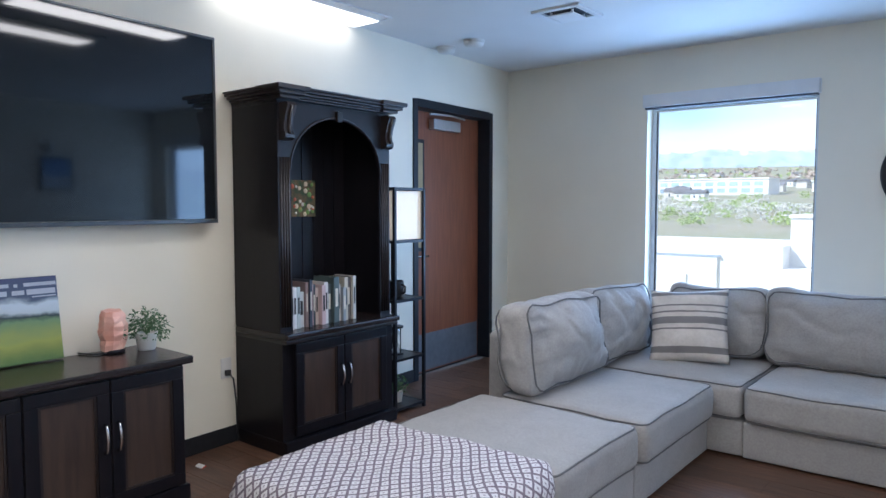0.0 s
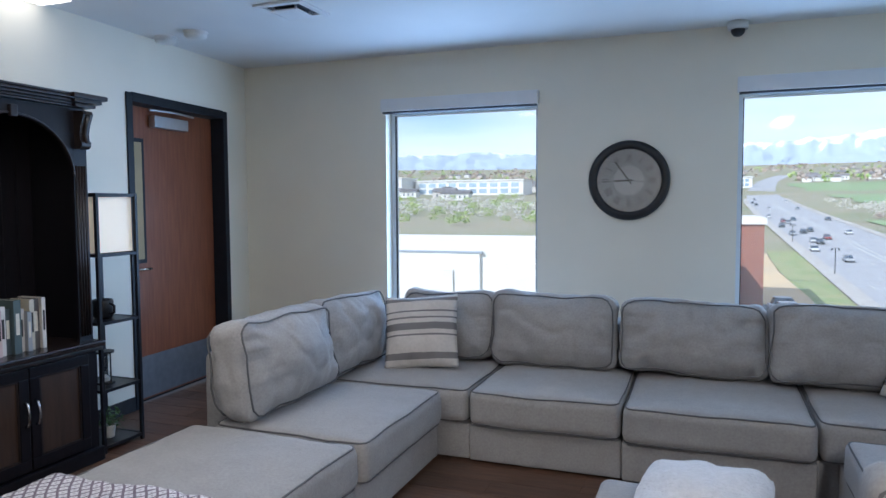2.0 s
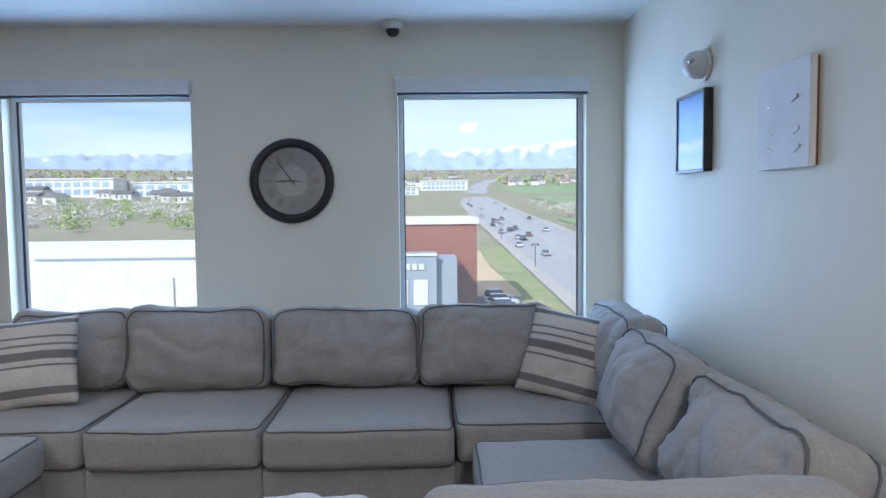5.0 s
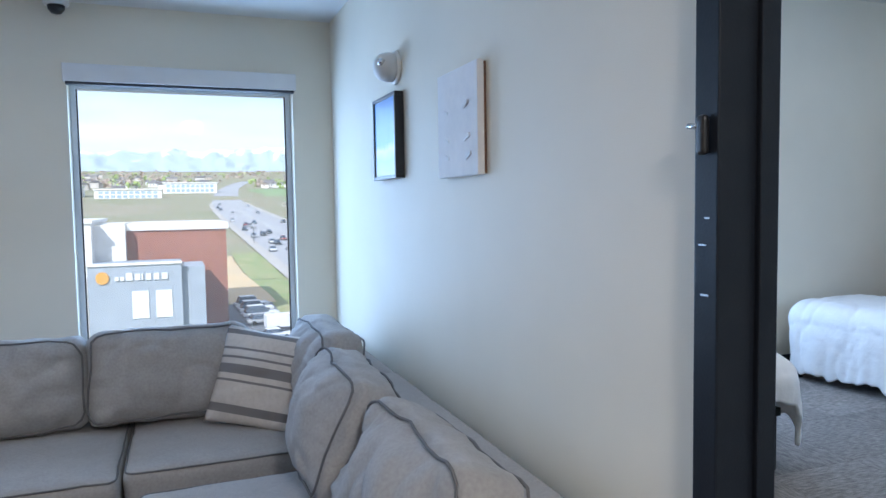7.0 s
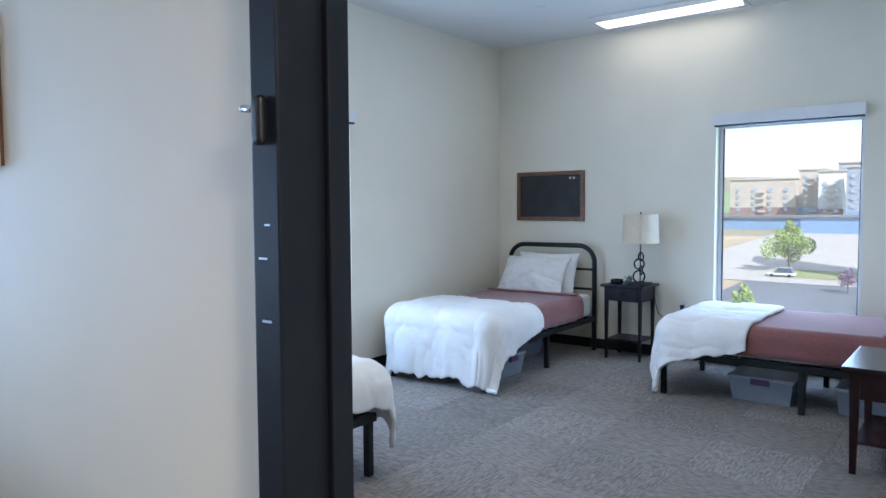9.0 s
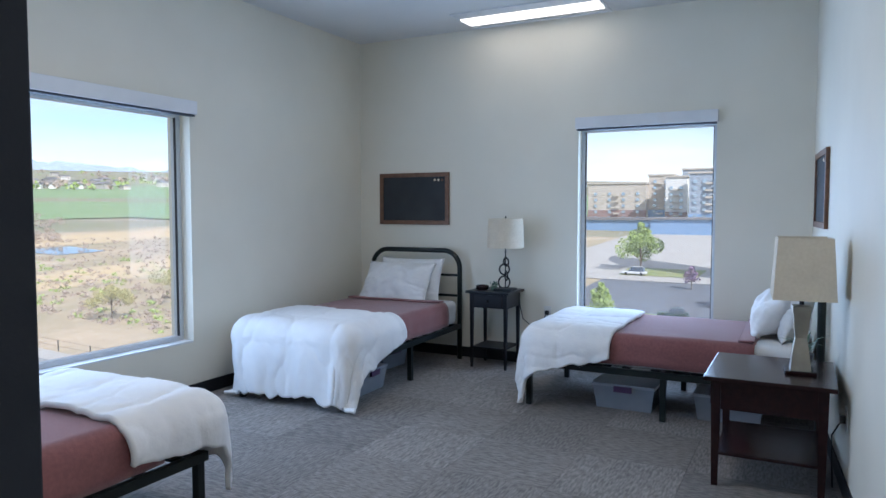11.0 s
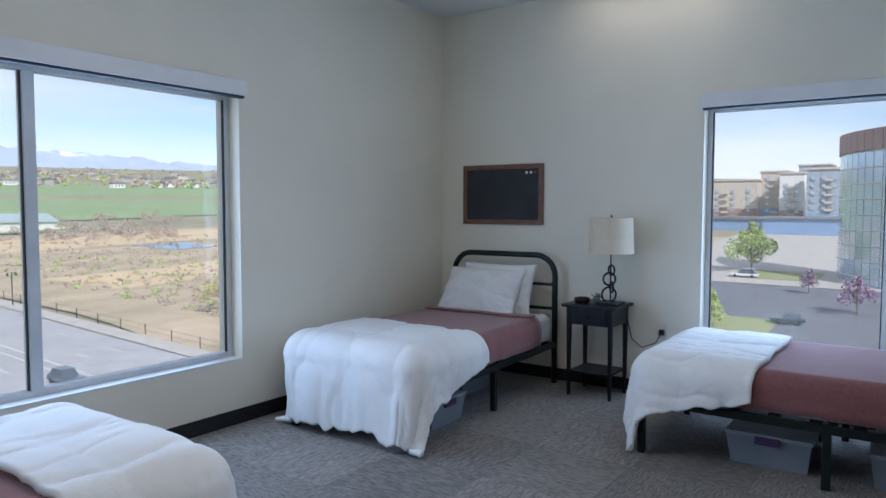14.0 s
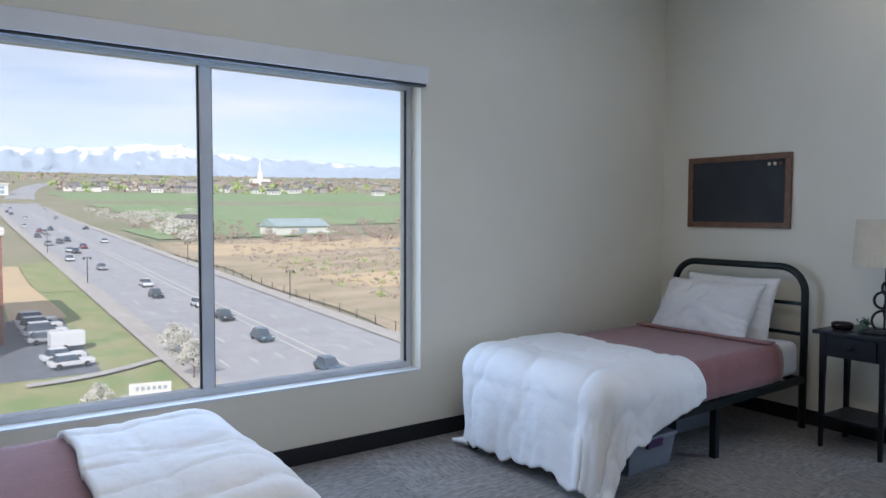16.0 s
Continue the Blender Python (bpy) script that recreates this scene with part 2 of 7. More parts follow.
M_THROW = surface("white_boucle", (0.80, 0.80, 0.82), (0.72, 0.72, 0.74), 55, 0.95, 1.0, 75)
M_LATTICE = lattice("diamond_print_cotton")
M_WHITECLOTH = surface("white_cotton", (0.80, 0.79, 0.77), (0.76, 0.75, 0.74), 25, 0.9, 0.20, 60, sheen=0.1)
M_DUVET = surface("white_duvet_cotton", (0.82, 0.81, 0.79), (0.79, 0.78, 0.77), 12, 0.9, 0.22, 40, sheen=0.1)
M_MAUVE = surface("mauve_blanket", (0.27, 0.105, 0.100), (0.22, 0.085, 0.083), 60, 0.95, 0.25, 200, sheen=0.25)
M_BEDIRON = surface("dark_green_black_iron", (0.009, 0.014, 0.0135), (0.013, 0.018, 0.017), 20, 0.35, 0.06, 100, spec=0.3)
M_BLACK = surface("black_wood", (0.008, 0.009, 0.012), (0.012, 0.012, 0.015), 10, 0.35, 0.05, 60, spec=0.25)
M_CHERRY = surface("dark_cherry_wood", (0.016, 0.007, 0.008), (0.026, 0.010, 0.010), 6, 0.22, 0.05, 50, stretch=(0.7, 6, 6), spec=0.3)
M_SHADE = surface("cream_linen_shade", (0.72, 0.63, 0.49), (0.67, 0.58, 0.44), 60, 0.9, 0.3, 260)
M_PEWTER = surface("brushed_pewter", (0.42, 0.39, 0.32), (0.34, 0.31, 0.26), 12, 0.35, 0.1, 60, metal=0.85)
M_IRON = surface("black_iron", (0.018, 0.018, 0.020), None, 20, 0.45, 0.1, 90, metal=0.5)
M_BIN = surface("grey_clear_plastic", (0.34, 0.37, 0.42), (0.30, 0.33, 0.38), 8, 0.25, 0.05, 20, alpha=0.72)
M_BINLID = surface("smoky_plastic_lid", (0.30, 0.32, 0.36), None, 8, 0.3)
M_PURPLE = surface("purple_plastic", (0.08, 0.035, 0.10), None, 8, 0.4)
M_SLATEBOARD = surface("chalkboard_slate", (0.022, 0.025, 0.029), (0.034, 0.037, 0.041), 5, 0.7, 0.05, 40)
M_OAK = surface("brown_wood_frame", (0.20, 0.095, 0.05), (0.13, 0.06, 0.032), 7, 0.45, 0.08, 60, stretch=(3, 3, 3))
M_PLASTICW = surface("white_plastic", (0.74, 0.73, 0.70), None, 10, 0.4)
M_PLASTICB = surface("black_plastic", (0.012, 0.012, 0.013), None, 10, 0.35)
# The last value is a pale veil that imitates glare over the view.
M_CLEARW = clear_glass("window_glass", (0.97, 0.99, 1.0), 0.012, 0.08)
M_CLOCKGLASS = clear_glass("clock_glass", (1, 1, 1), 0.16)
M_LAMPGLASS = glowing("lit_lamp_cloth", (1.0, 0.86, 0.66), 0.14)
M_PANEL = glowing("lit_panel", (1.0, 0.92, 0.80), 2.2)
M_SALT = surface("pink_salt_crystal", (0.78, 0.34, 0.25), (0.88, 0.58, 0.48), 7, 0.45, 0.5, 18)
M_LEAF = surface("green_leaf", (0.055, 0.13, 0.05), (0.10, 0.19, 0.08), 9, 0.55, vary=0.1)
M_LEAFP = surface("blue_green_leaf", (0.07, 0.14, 0.10), (0.12, 0.20, 0.14), 9, 0.5)
M_POT = surface("white_ceramic", (0.72, 0.73, 0.71), None, 6, 0.3)
M_DIAL = surface("grey_washed_dial", (0.33, 0.33, 0.33), (0.24, 0.24, 0.245), 4, 0.6, 0.1, 30, stretch=(1, 1, 9))
M_DIALIN = surface("pale_dial_centre", (0.50, 0.50, 0.49), (0.42, 0.42, 0.41), 5, 0.6)
M_WOODFLOOR = surface("vinyl_plank", (0.150, 0.080, 0.048), (0.070, 0.036, 0.022), 7, 0.36, 0.08, 60, stretch=(0.7, 10, 1), vary=0.16)
M_CARPET = surface("grey_carpet_tile", (0.345, 0.312, 0.285), (0.165, 0.150, 0.14), 19, 0.98, 0.9, 60, stretch=(1, 4.2, 1), vary=0.16, detail=10)
M_CONCRETE = surface("screed", (0.30, 0.29, 0.27), None, 6, 0.9)


# ---- mesh helpers ----
def thing(name, x=0.0, y=0.0, z=0.0, rz=0.0, label="", category="", group="", kind=""):
    ob = new(name)
    ob.empty_display_size = 0.1
    ob.matrix_basis = pose(x, y, z, 0, 0, rz)
    return tagged(ob, label, category, group, kind)


def mesh_of(name, bm, material, smooth=False):
    me = bpy.data.meshes.new(name)
    bmesh.ops.recalc_face_normals(bm, faces=bm.faces)
    if smooth:
        for f in bm.faces:
            f.smooth = True
    bm.to_mesh(me)
    bm.free()
    me.materials.append(material)
    return me


def part(name, bm, material, parent, label="", smooth=False, at=None):
    ob = new(name, mesh_of(name, bm, material, smooth))
    ob.parent = parent
    if at is not None:
        ob.matrix_basis = at
    return tagged(ob, label)


def single(name, bm, material, m, label, category, group="", kind="", smooth=False):
    ob = new(name, mesh_of(name, bm, material, smooth))
    ob.matrix_basis = m
    return tagged(ob, label, category, group, kind)


def box(x0, y0, z0, x1, y1, z1, bevel=0.0, bm=None):
    bm = bm or bmesh.new()
    vs = [bm.verts.new((x, y, z)) for x in (x0, x1) for y in (y0, y1) for z in (z0, z1)]
    fs = [bm.faces.new([vs[i] for i in q]) for q in ((0, 1, 3, 2), (4, 6, 7, 5), (0, 4, 5, 1), (2, 3, 7, 6), (0, 2, 6, 4), (1, 5, 7, 3))]
    if bevel:
        es = {e for f in fs for e in f.edges}
        bmesh.ops.bevel(bm, geom=list(es), offset=bevel, segments=2, affect="EDGES", profile=0.6)
    return bm


def tube(pts, r, closed=False, seg=8, bm=None, cap=True):
    bm = bm or bmesh.new()
    pts = [Vector(p) for p in pts]
    n = len(pts)
    rings, up = [], None
    for i, p in enumerate(pts):
        a = pts[(i - 1) % n] if closed or i else p
        b = pts[(i + 1) % n] if closed or i < n - 1 else p
        d = (b - a).normalized()
        if up is None:
            up = Vector((0, 0, 1)) if abs(d.z) < 0.9 else Vector((1, 0, 0))
        s = d.cross(up).normalized()
        up = s.cross(d).normalized()
        rings.append([bm.verts.new(p + r * (math.cos(k * math.tau / seg) * s + math.sin(k * math.tau / seg) * up)) for k in range(seg)])
    for i in range(n if closed else n - 1):
        a, b = rings[i], rings[(i + 1) % n]
        for k in range(seg):
            bm.faces.new((a[k], a[(k + 1) % seg], b[(k + 1) % seg], b[k]))
    if cap and not closed:
        bm.faces.new(rings[0]), bm.faces.new(rings[-1][::-1])
    return bm


def lathe(profile, seg=24, bm=None, x=0.0, y=0.0, cap=True):
    bm = bm or bmesh.new()
    rings = []
    for r, z in profile:
        rings.append([bm.verts.new((x + r * math.cos(k * math.tau / seg), y + r * math.sin(k * math.tau / seg), z)) for k in range(seg)])
    for a, b in zip(rings, rings[1:]):
        for k in range(seg):
            bm.faces.new((a[k], a[(k + 1) % seg], b[(k + 1) % seg], b[k]))
    if cap:
        bm.faces.new(rings[0][::-1]), bm.faces.new(rings[-1])
    return bm


def soft(sx, sy, sz, r, puff=0.0, wrinkle=0.0, seed=0, n=12, axis=2, lean=0.0, pucker=0.0):
    """An upholstered block round the origin: rounded edges, faces across the given axis puffed, broad wrinkles."""
    bm = bmesh.new()
    half = Vector((sx / 2, sy / 2, sz / 2))
    inner = Vector([max(h - r, 0.001) for h in half])
    done = {}

    def vert(p):
        key = tuple(round(c, 4) for c in p)
        if key not in done:
            q = Vector([max(-i, min(i, c)) for c, i in zip(p, inner)])
            d = p - q
            if d.length > 1e-6:
                q = q + d.normalized() * r
            u = [p[k] / half[k] for k in range(3) if k != axis]
            q[axis] += (1 if p[axis] > 0 else -1) * puff * max(0, 1 - u[0] ** 2) * max(0, 1 - u[1] ** 2) * min(1, abs(p[axis]) / half[axis])
            if wrinkle:
                o = Vector((seed * 3.1, seed * 1.7, seed * 0.9))
                q[axis] -= (1 if p[axis] > 0 else -1) * wrinkle * 0.7 * (1 - abs(noise.noise(Vector((q.x * 1.6, q.y * 1.6, q.z)) * 4 + o))) ** 7 if abs(p[axis]) > 0.9 * half[axis] else 0
                q += wrinkle * (0.8 * noise.noise_vector(q * 1.8 - o) + noise.noise_vector(q * 3.6 + o) + 0.55 * noise.noise_vector(q * 8.5 + o) + 0.22 * noise.noise_vector(q * 21 + o))
            if pucker and abs(p[axis]) > 0.9 * half[axis]:
                near = max(abs(u[0]), abs(u[1]))
                along = [q[k] for k in range(3) if k != axis][1 if abs(u[0]) > abs(u[1]) else 0]
                fold = abs(noise.noise(Vector((along * 13, seed * 1.3, u[0] + u[1])))) + 0.6 * abs(noise.noise(Vector((along * 31, seed, 2.0))))
                q[axis] -= (1 if p[axis] > 0 else -1) * pucker * fold * max(0, min(1, (near - 0.45) / 0.35)) * (1 if near < 0.97 else 0.4)
            if lean:
                q.y += lean * (q.z + half.z)
            done[key] = bm.verts.new(q)
        return done[key]
    counts = [max(4, min(2 * n, int(n * s / max(sx, sy, sz)) + 4)) for s in (sx, sy, sz)]

    def ticks(k):
        c, h, i = counts[k], half[k], inner[k]
        return [-h, -(h + i) / 2] + [-i + 2 * i * j / c for j in range(c + 1)] + [(h + i) / 2, h]
    for k in range(3):
        a, b = [j for j in range(3) if j != k]
        ta, tb = ticks(a), ticks(b)
        for side in (-1, 1):
            for i in range(len(ta) - 1):
                for j in range(len(tb) - 1):
                    q = []
                    for ii, jj in ((i, j), (i + 1, j), (i + 1, j + 1), (i, j + 1)):
                        p = Vector((0, 0, 0))
                        p[k], p[a], p[b] = side * half[k], ta[ii], tb[jj]
                        q.append(vert(p))
                    if len(set(q)) == 4:
                        bm.faces.new(q)
    return bm


def welt(sx, sy, z, r, rad=0.006, puff=0.0, wrinkle=0.0, seed=0, axis=2, n=10):
    """The piping round one edge of an upholstered block, as a closed cord in the plane across the axis."""
    hx, hy, pts = sx / 2 - r * 0.30, sy / 2 - r * 0.30, []
    c = r * 0.9
    for cx, cy, a0 in ((hx - c, hy - c, 0), (-hx + c, hy - c, 90), (-hx + c, -hy + c, 180), (hx - c, -hy + c, 270)):
        for k in range(4):
            a = radians(a0 + 30 * k)
            pts.append((cx + c * math.cos(a), cy + c * math.sin(a)))
    full = []
    for i, p in enumerate(pts):
        q = pts[(i + 1) % len(pts)]
        m = max(1, int(math.dist(p, q) / 0.07))
        full += [(p[0] + (q[0] - p[0]) * k / m, p[1] + (q[1] - p[1]) * k / m) for k in range(m)]
    out = []
    for a, b in full:
        p = Vector((a, b, z)) if axis == 2 else (Vector((z, a, b)) if axis == 0 else Vector((a, z, b)))
        if wrinkle:
            o = Vector((seed * 3.1, seed * 1.7, seed * 0.9))
            p += wrinkle * (0.8 * noise.noise_vector(p * 1.8 - o) + noise.noise_vector(p * 3.6 + o) + 0.55 * noise.noise_vector(p * 8.5 + o) + 0.22 * noise.noise_vector(p * 21 + o))
        out.append(p)
    return tube(out, rad, True, 6)


def pillow(w, h, t, seed=0, n=26, crease=0.012):
    """A stuffed pillow standing in the xz plane, its thickness along y, with pinched corners."""
    bm = bmesh.new()
    o = Vector((seed * 2.3, seed * 1.1, seed))
    grids = []
    for side in (-1, 1):
        g = {}
        for i in range(n + 1):
            for j in range(n + 1):
                u, v = 2 * i / n - 1, 2 * j / n - 1
                e = max(0, 1 - abs(u) ** 2.5) ** 0.62 * max(0, 1 - abs(v) ** 2.5) ** 0.62
                sag = 1 - 0.06 * (abs(u) ** 2 * (1 - abs(v) ** 4) + 0)
                x, z = w / 2 * u * (1 - 0.05 * (1 - v * v)), h / 2 * v * (1 - 0.07 * (1 - u * u)) * sag
                p = Vector((x, side * t / 2 * e, z))
                p += crease * e * noise.noise_vector(p * 6 + o) + crease * 0.7 * e * noise.noise_vector(p * 14 + o)
                rim = max(abs(u), abs(v))
                p.y -= side * crease * 0.9 * abs(noise.noise(Vector(((x if abs(v) > abs(u) else z) * 22, seed, 1)))) * max(0, min(1, (rim - 0.4) / 0.3)) * (1 if rim < 0.96 else 0)
                p.y -= side * 0.010 * e * (1 - abs(noise.noise(Vector((p.x, p.z, seed)) * 7))) ** 8
                edge = i in (0, n) or j in (0, n)
                g[i, j] = grids[0][i, j] if side == 1 and edge else bm.verts.new(p)
        for i in range(n):
            for j in range(n):
                bm.faces.new((g[i, j], g[i + 1, j], g[i + 1, j + 1], g[i, j + 1]))
        grids.append(g)
    return bm


def drape(l0, l1, w, top, hang, foot=0.0, r=0.05, seed=0, puff=0.0, floor=0.03, ragged=0.0, step=0.045, bow=0.0):
    """A sheet laid over a bed: it lies on the top from l0 to l1 along x, hangs over both sides, and over the foot end at l0 by foot."""
    bm = bmesh.new()
    uvl = bm.loops.layers.uv.new("UVMap")
    o = Vector((seed * 5.3, seed * 2.1, seed))
    ns, nl = int((w + 2 * hang) / step), int((l1 - l0 + foot) / step)
    g, uv = {}, {}
    for i in range(nl + 1):
        for j in range(ns + 1):
            l = l0 - foot + (l1 - l0 + foot) * i / nl
            s = -(w / 2 + hang) + (w + 2 * hang) * j / ns
            if bow and i == nl:
                l += bow * noise.noise(Vector((s * 3, seed, 0)))
            rag = 1 + ragged * noise.noise(Vector((s * 2.5, l * 2.5, seed)))
            ds, dl = max(0, abs(s) - w / 2) * rag, max(0, l0 - l) * rag
            d = math.hypot(ds, dl)
            sg = 1 if s > 0 else -1
            fl = r * min(1, d / (r * 1.6)) + 0.035 * d
            ripple = min(1, d / 0.25) * (0.018 if foot else 0.002)
            y = max(-w / 2, min(w / 2, s)) + sg * (fl * (ds / d if d else 0) + (ripple * math.sin(l * 21 + seed) if ds else 0))
            x = max(l, l0) - (fl * (dl / d) + ripple * math.sin(s * 19 + seed * 2) if dl else 0)
            drop = max(0, d - r * 0.55) if d > r else d * d / (2.4 * r)
            z = max(floor + 0.012 * abs(math.sin(9 * s + 7 * l)), top - drop)
            p = Vector((x, y, z))
            nv = noise.noise_vector(Vector((l, s, 0)) * 4 + o)
            lift = puff * (0.5 + 0.55 * noise.noise(Vector((l, s, 3)) * 3.0 + o))
            nv = nv + 0.5 * noise.noise_vector(Vector((l, s, 1)) * 11 + o)
            lift += puff * 0.42 * noise.noise(Vector((l * 1.4, s * 1.4, 7)) * 9 + o) + puff * 0.2 * noise.noise(Vector((l, s, 2)) * 24 + o)
            p += Vector((nv.x * 0.012 - (lift if dl and not ds else 0), nv.y * 0.012 + (sg * lift if ds else 0), lift if not d else lift * max(0, 1 - d / 0.1)))
            if p.z < floor:
                p.z = floor
            g[i, j] = bm.verts.new(p)
            uv[g[i, j]] = (l, s)
    for i in range(nl):
        for j in range(ns):
            f = bm.faces.new((g[i, j], g[i + 1, j], g[i + 1, j + 1], g[i, j + 1]))
            for lp in f.loops:
                lp[uvl].uv = uv[lp.vert]
    return bm


def duvet_sheet(l0, l1, w, top, hang, foot, seed, taper=0.0, r=0.15, cell=0.40, step=0.017, floor=0.035):
    """A stuffed quilt over the foot of a bed: rolled edges, stitched pockets with puckers, and folds that open toward a wavy hem."""
    bm = bmesh.new()
    o = Vector((seed * 3.7, seed * 1.9, seed * 0.7))
    ns, nl = int((w + 2 * hang) / step), int((l1 - l0 + foot) / step)
    g = {}
    for i in range(nl + 1):
        for j in range(ns + 1):
            hg = hang * (1 - taper * i / nl)
            l = l0 - foot + (l1 - l0 + foot) * i / nl
            s = -(w / 2 + hg) + (w + 2 * hg) * j / ns
            l += 0.05 * noise.noise(Vector((s * 2.2, seed, 3))) * max(0, (l - l0) / (l1 - l0))
            ds, dl = max(0, abs(s) - (w / 2 - r * 0.5)), max(0, l0 + r * 0.5 - l)
            d = math.hypot(ds, dl)
            way = Vector((-dl / d, (ds if s > 0 else -ds) / d, 0)) if d else Vector((0, 0, 0))
            base = Vector((max(l, l0 + r * 0.5), max(-w / 2 + r * 0.5, min(w / 2 - r * 0.5, s)), 0))
            ring = base + way * 0.22
            d *= 1 + 0.13 * noise.noise(ring * 3.2 + o) + 0.07 * noise.noise(ring * 11 + o) + 0.025 * noise.noise(ring * 25 + o)
            ang = min(d / r, math.pi / 2)
            rest = max(0, d - r * math.pi / 2)
            open_ = min(1, rest / 0.30)
            out = r * math.sin(ang) + rest * 0.08 + open_ * (0.055 * noise.noise(ring * 5.5 + o) + 0.020 * noise.noise(ring * 12 - o))
            p = base + way * out + Vector((0, 0, top - r * (1 - math.cos(ang)) - rest))
            nor = (way * math.sin(ang) + Vector((0, 0, math.cos(ang)))).normalized()
            u, v = abs(math.sin(math.pi * (l + 0.1) / cell)), abs(math.sin(math.pi * s / cell))
            q = Vector((l, s, seed))
            swell = 0.014 * (u * v) ** 0.35 + 0.018 * noise.noise(q * 2.0 + o)
            pinch = (1 - min(u, v)) ** 3
            swell -= pinch * 0.010 * abs(noise.noise(Vector((l * 24, s * 24, seed))))
            swell -= 0.010 * (1 - abs(noise.noise(Vector((l * 2.6, s * 4.2, 9)) + o))) ** 16 + 0.003 * (1 - abs(noise.noise(Vector((l * 9, s * 7, 5)) + o))) ** 8
            swell += 0.0025 * noise.noise(q * 17 + o)
            p += nor * swell
            if p.z < floor:
                p += way * (floor - p.z) * 0.5
                p.z = floor + 0.006 * noise.noise(q * 9)
            g[i, j] = bm.verts.new(p)
    for i in range(nl):
        for j in range(ns):
            bm.faces.new((g[i, j], g[i + 1, j], g[i + 1, j + 1], g[i, j + 1]))
    return bm


def thick(ob, t, offset=-1.0):
    md = ob.modifiers.new("thickness", "SOLIDIFY")
    md.thickness, md.offset = t, offset
    return ob


def leaf_cloud(n, spread, size, seed, droop=0.0, base=(0, 0, 0), squash=1.0):
    """Many small folded leaves on a loose clump."""
    rnd = random.Random(seed)
    bm = bmesh.new()
    for _ in range(n):
        d = Vector((rnd.gauss(0, 1), rnd.gauss(0, 1), rnd.gauss(0, 1)))
        d = d.normalized() * spread * rnd.random() ** 0.45
        d.z *= squash
        if droop:
            d.z -= droop * (d.x ** 2 + d.y ** 2) / spread
        c = Vector(base) + d
        a = Vector((rnd.gauss(0, 1), rnd.gauss(0, 1), rnd.gauss(0, 0.7))).normalized()
        b = a.cross(Vector((rnd.gauss(0, 1), rnd.gauss(0, 1), rnd.gauss(0, 1)))).normalized()
        s = size * rnd.uniform(0.6, 1.3)
        up = a.cross(b) * s * 0.25
        v = [bm.verts.new(c - a * s), bm.verts.new(c + b * s * 0.45 + up), bm.verts.new(c + a * s), bm.verts.new(c - b * s * 0.45 + up)]
        bm.faces.new((v[0], v[1], v[2])), bm.faces.new((v[0], v[2], v[3]))
    return bm


# ---- structure ----
def wall_x(name, x0, x1, y0, y1, z1, holes, label, material=None, z0=0.0):
    """A wall that runs along x, with openings (a, b, sill, head) through it."""
    bm, at = bmesh.new(), x0
    for a, b, s, hd in sorted(holes):
        box(at, y0, z0, a, y1, z1, bm=bm)
        if s > z0:
            box(a, y0, z0, b, y1, s, bm=bm)
        box(a, y0, hd, b, y1, z1, bm=bm)
        at = b
    box(at, y0, z0, x1, y1, z1, bm=bm)
    return single(name, bm, material or M_WALL, Matrix(), label, "wall", kind="structure")


def wall_y(name, y0, y1, x0, x1, z1, holes, label, material=None, z0=0.0):
    bm, at = bmesh.new(), y0
    for a, b, s, hd in sorted(holes):
        box(x0, at, z0, x1, a, z1, bm=bm)
        if s > z0:
            box(x0, a, z0, x1, b, s, bm=bm)
        box(x0, a, hd, x1, b, z1, bm=bm)
        at = b
    box(x0, at, z0, x1, y1, z1, bm=bm)
    return single(name, bm, material or M_WALL, Matrix(), label, "wall", kind="structure")


W1, W2, W3, W4 = (-2.205, -0.945), (0.45, 1.735), (3.02, 5.555), (1.955, 3.13)
DW = (4.055, 5.205, 0.0, 2.225)
wall_x("wall_north_living", WEST - 0.16, (PARTY + PARTY_B) / 2, NORTH, NORTH + 0.24, 3.4, [(*W1, SILL, HEAD), (*W2, SILL, HEAD)],
       "off-white painted outer wall with two tall windows")
wall_x("wall_north_bedroom", (PARTY + PARTY_B) / 2, EAST + 0.24, NORTH, NORTH + 0.24, 3.4, [(*W3, SILL, HEAD)],
       "off-white painted outer wall with a wide window")
wall_y("wall_west", SOUTH_L - 0.1, NORTH, -0.16, 0, 3.4, [DW], "off-white painted wall with a wooden door in it").matrix_basis = WW
wall_y("wall_between", SOUTH_L, NORTH, PARTY, PARTY_B, 3.4, [(DOOR_S, DOOR_N, 0, DOOR_H)], "off-white painted wall with an open doorway")
wall_y("wall_east", 0.4, NORTH, EAST, EAST + 0.24, 3.4, [(*W4, SILL, HEAD)], "off-white painted outer wall with a tall window")
wall_x("wall_south_living", WEST - 0.16, PARTY_B, SOUTH_L - 0.15, SOUTH_L, 3.4, [], "plain off-white painted wall")
# the bedroom's south wall stands a little askew
SW_A, SW_B = Vector((PARTY_B, 0.80, 0)), Vector((EAST, 1.235, 0))
sw_len = (SW_B - SW_A).length
sw_turn = math.degrees(math.atan2(SW_B.y - SW_A.y, SW_B.x - SW_A.x))
SW = pose(SW_A.x, SW_A.y, 0, 0, 0, sw_turn)
single("wall_south_bedroom", box(0, -0.15, 0, sw_len, 0, 3.4), M_WALL, SW, "plain off-white painted bedroom wall", "wall", kind="structure")

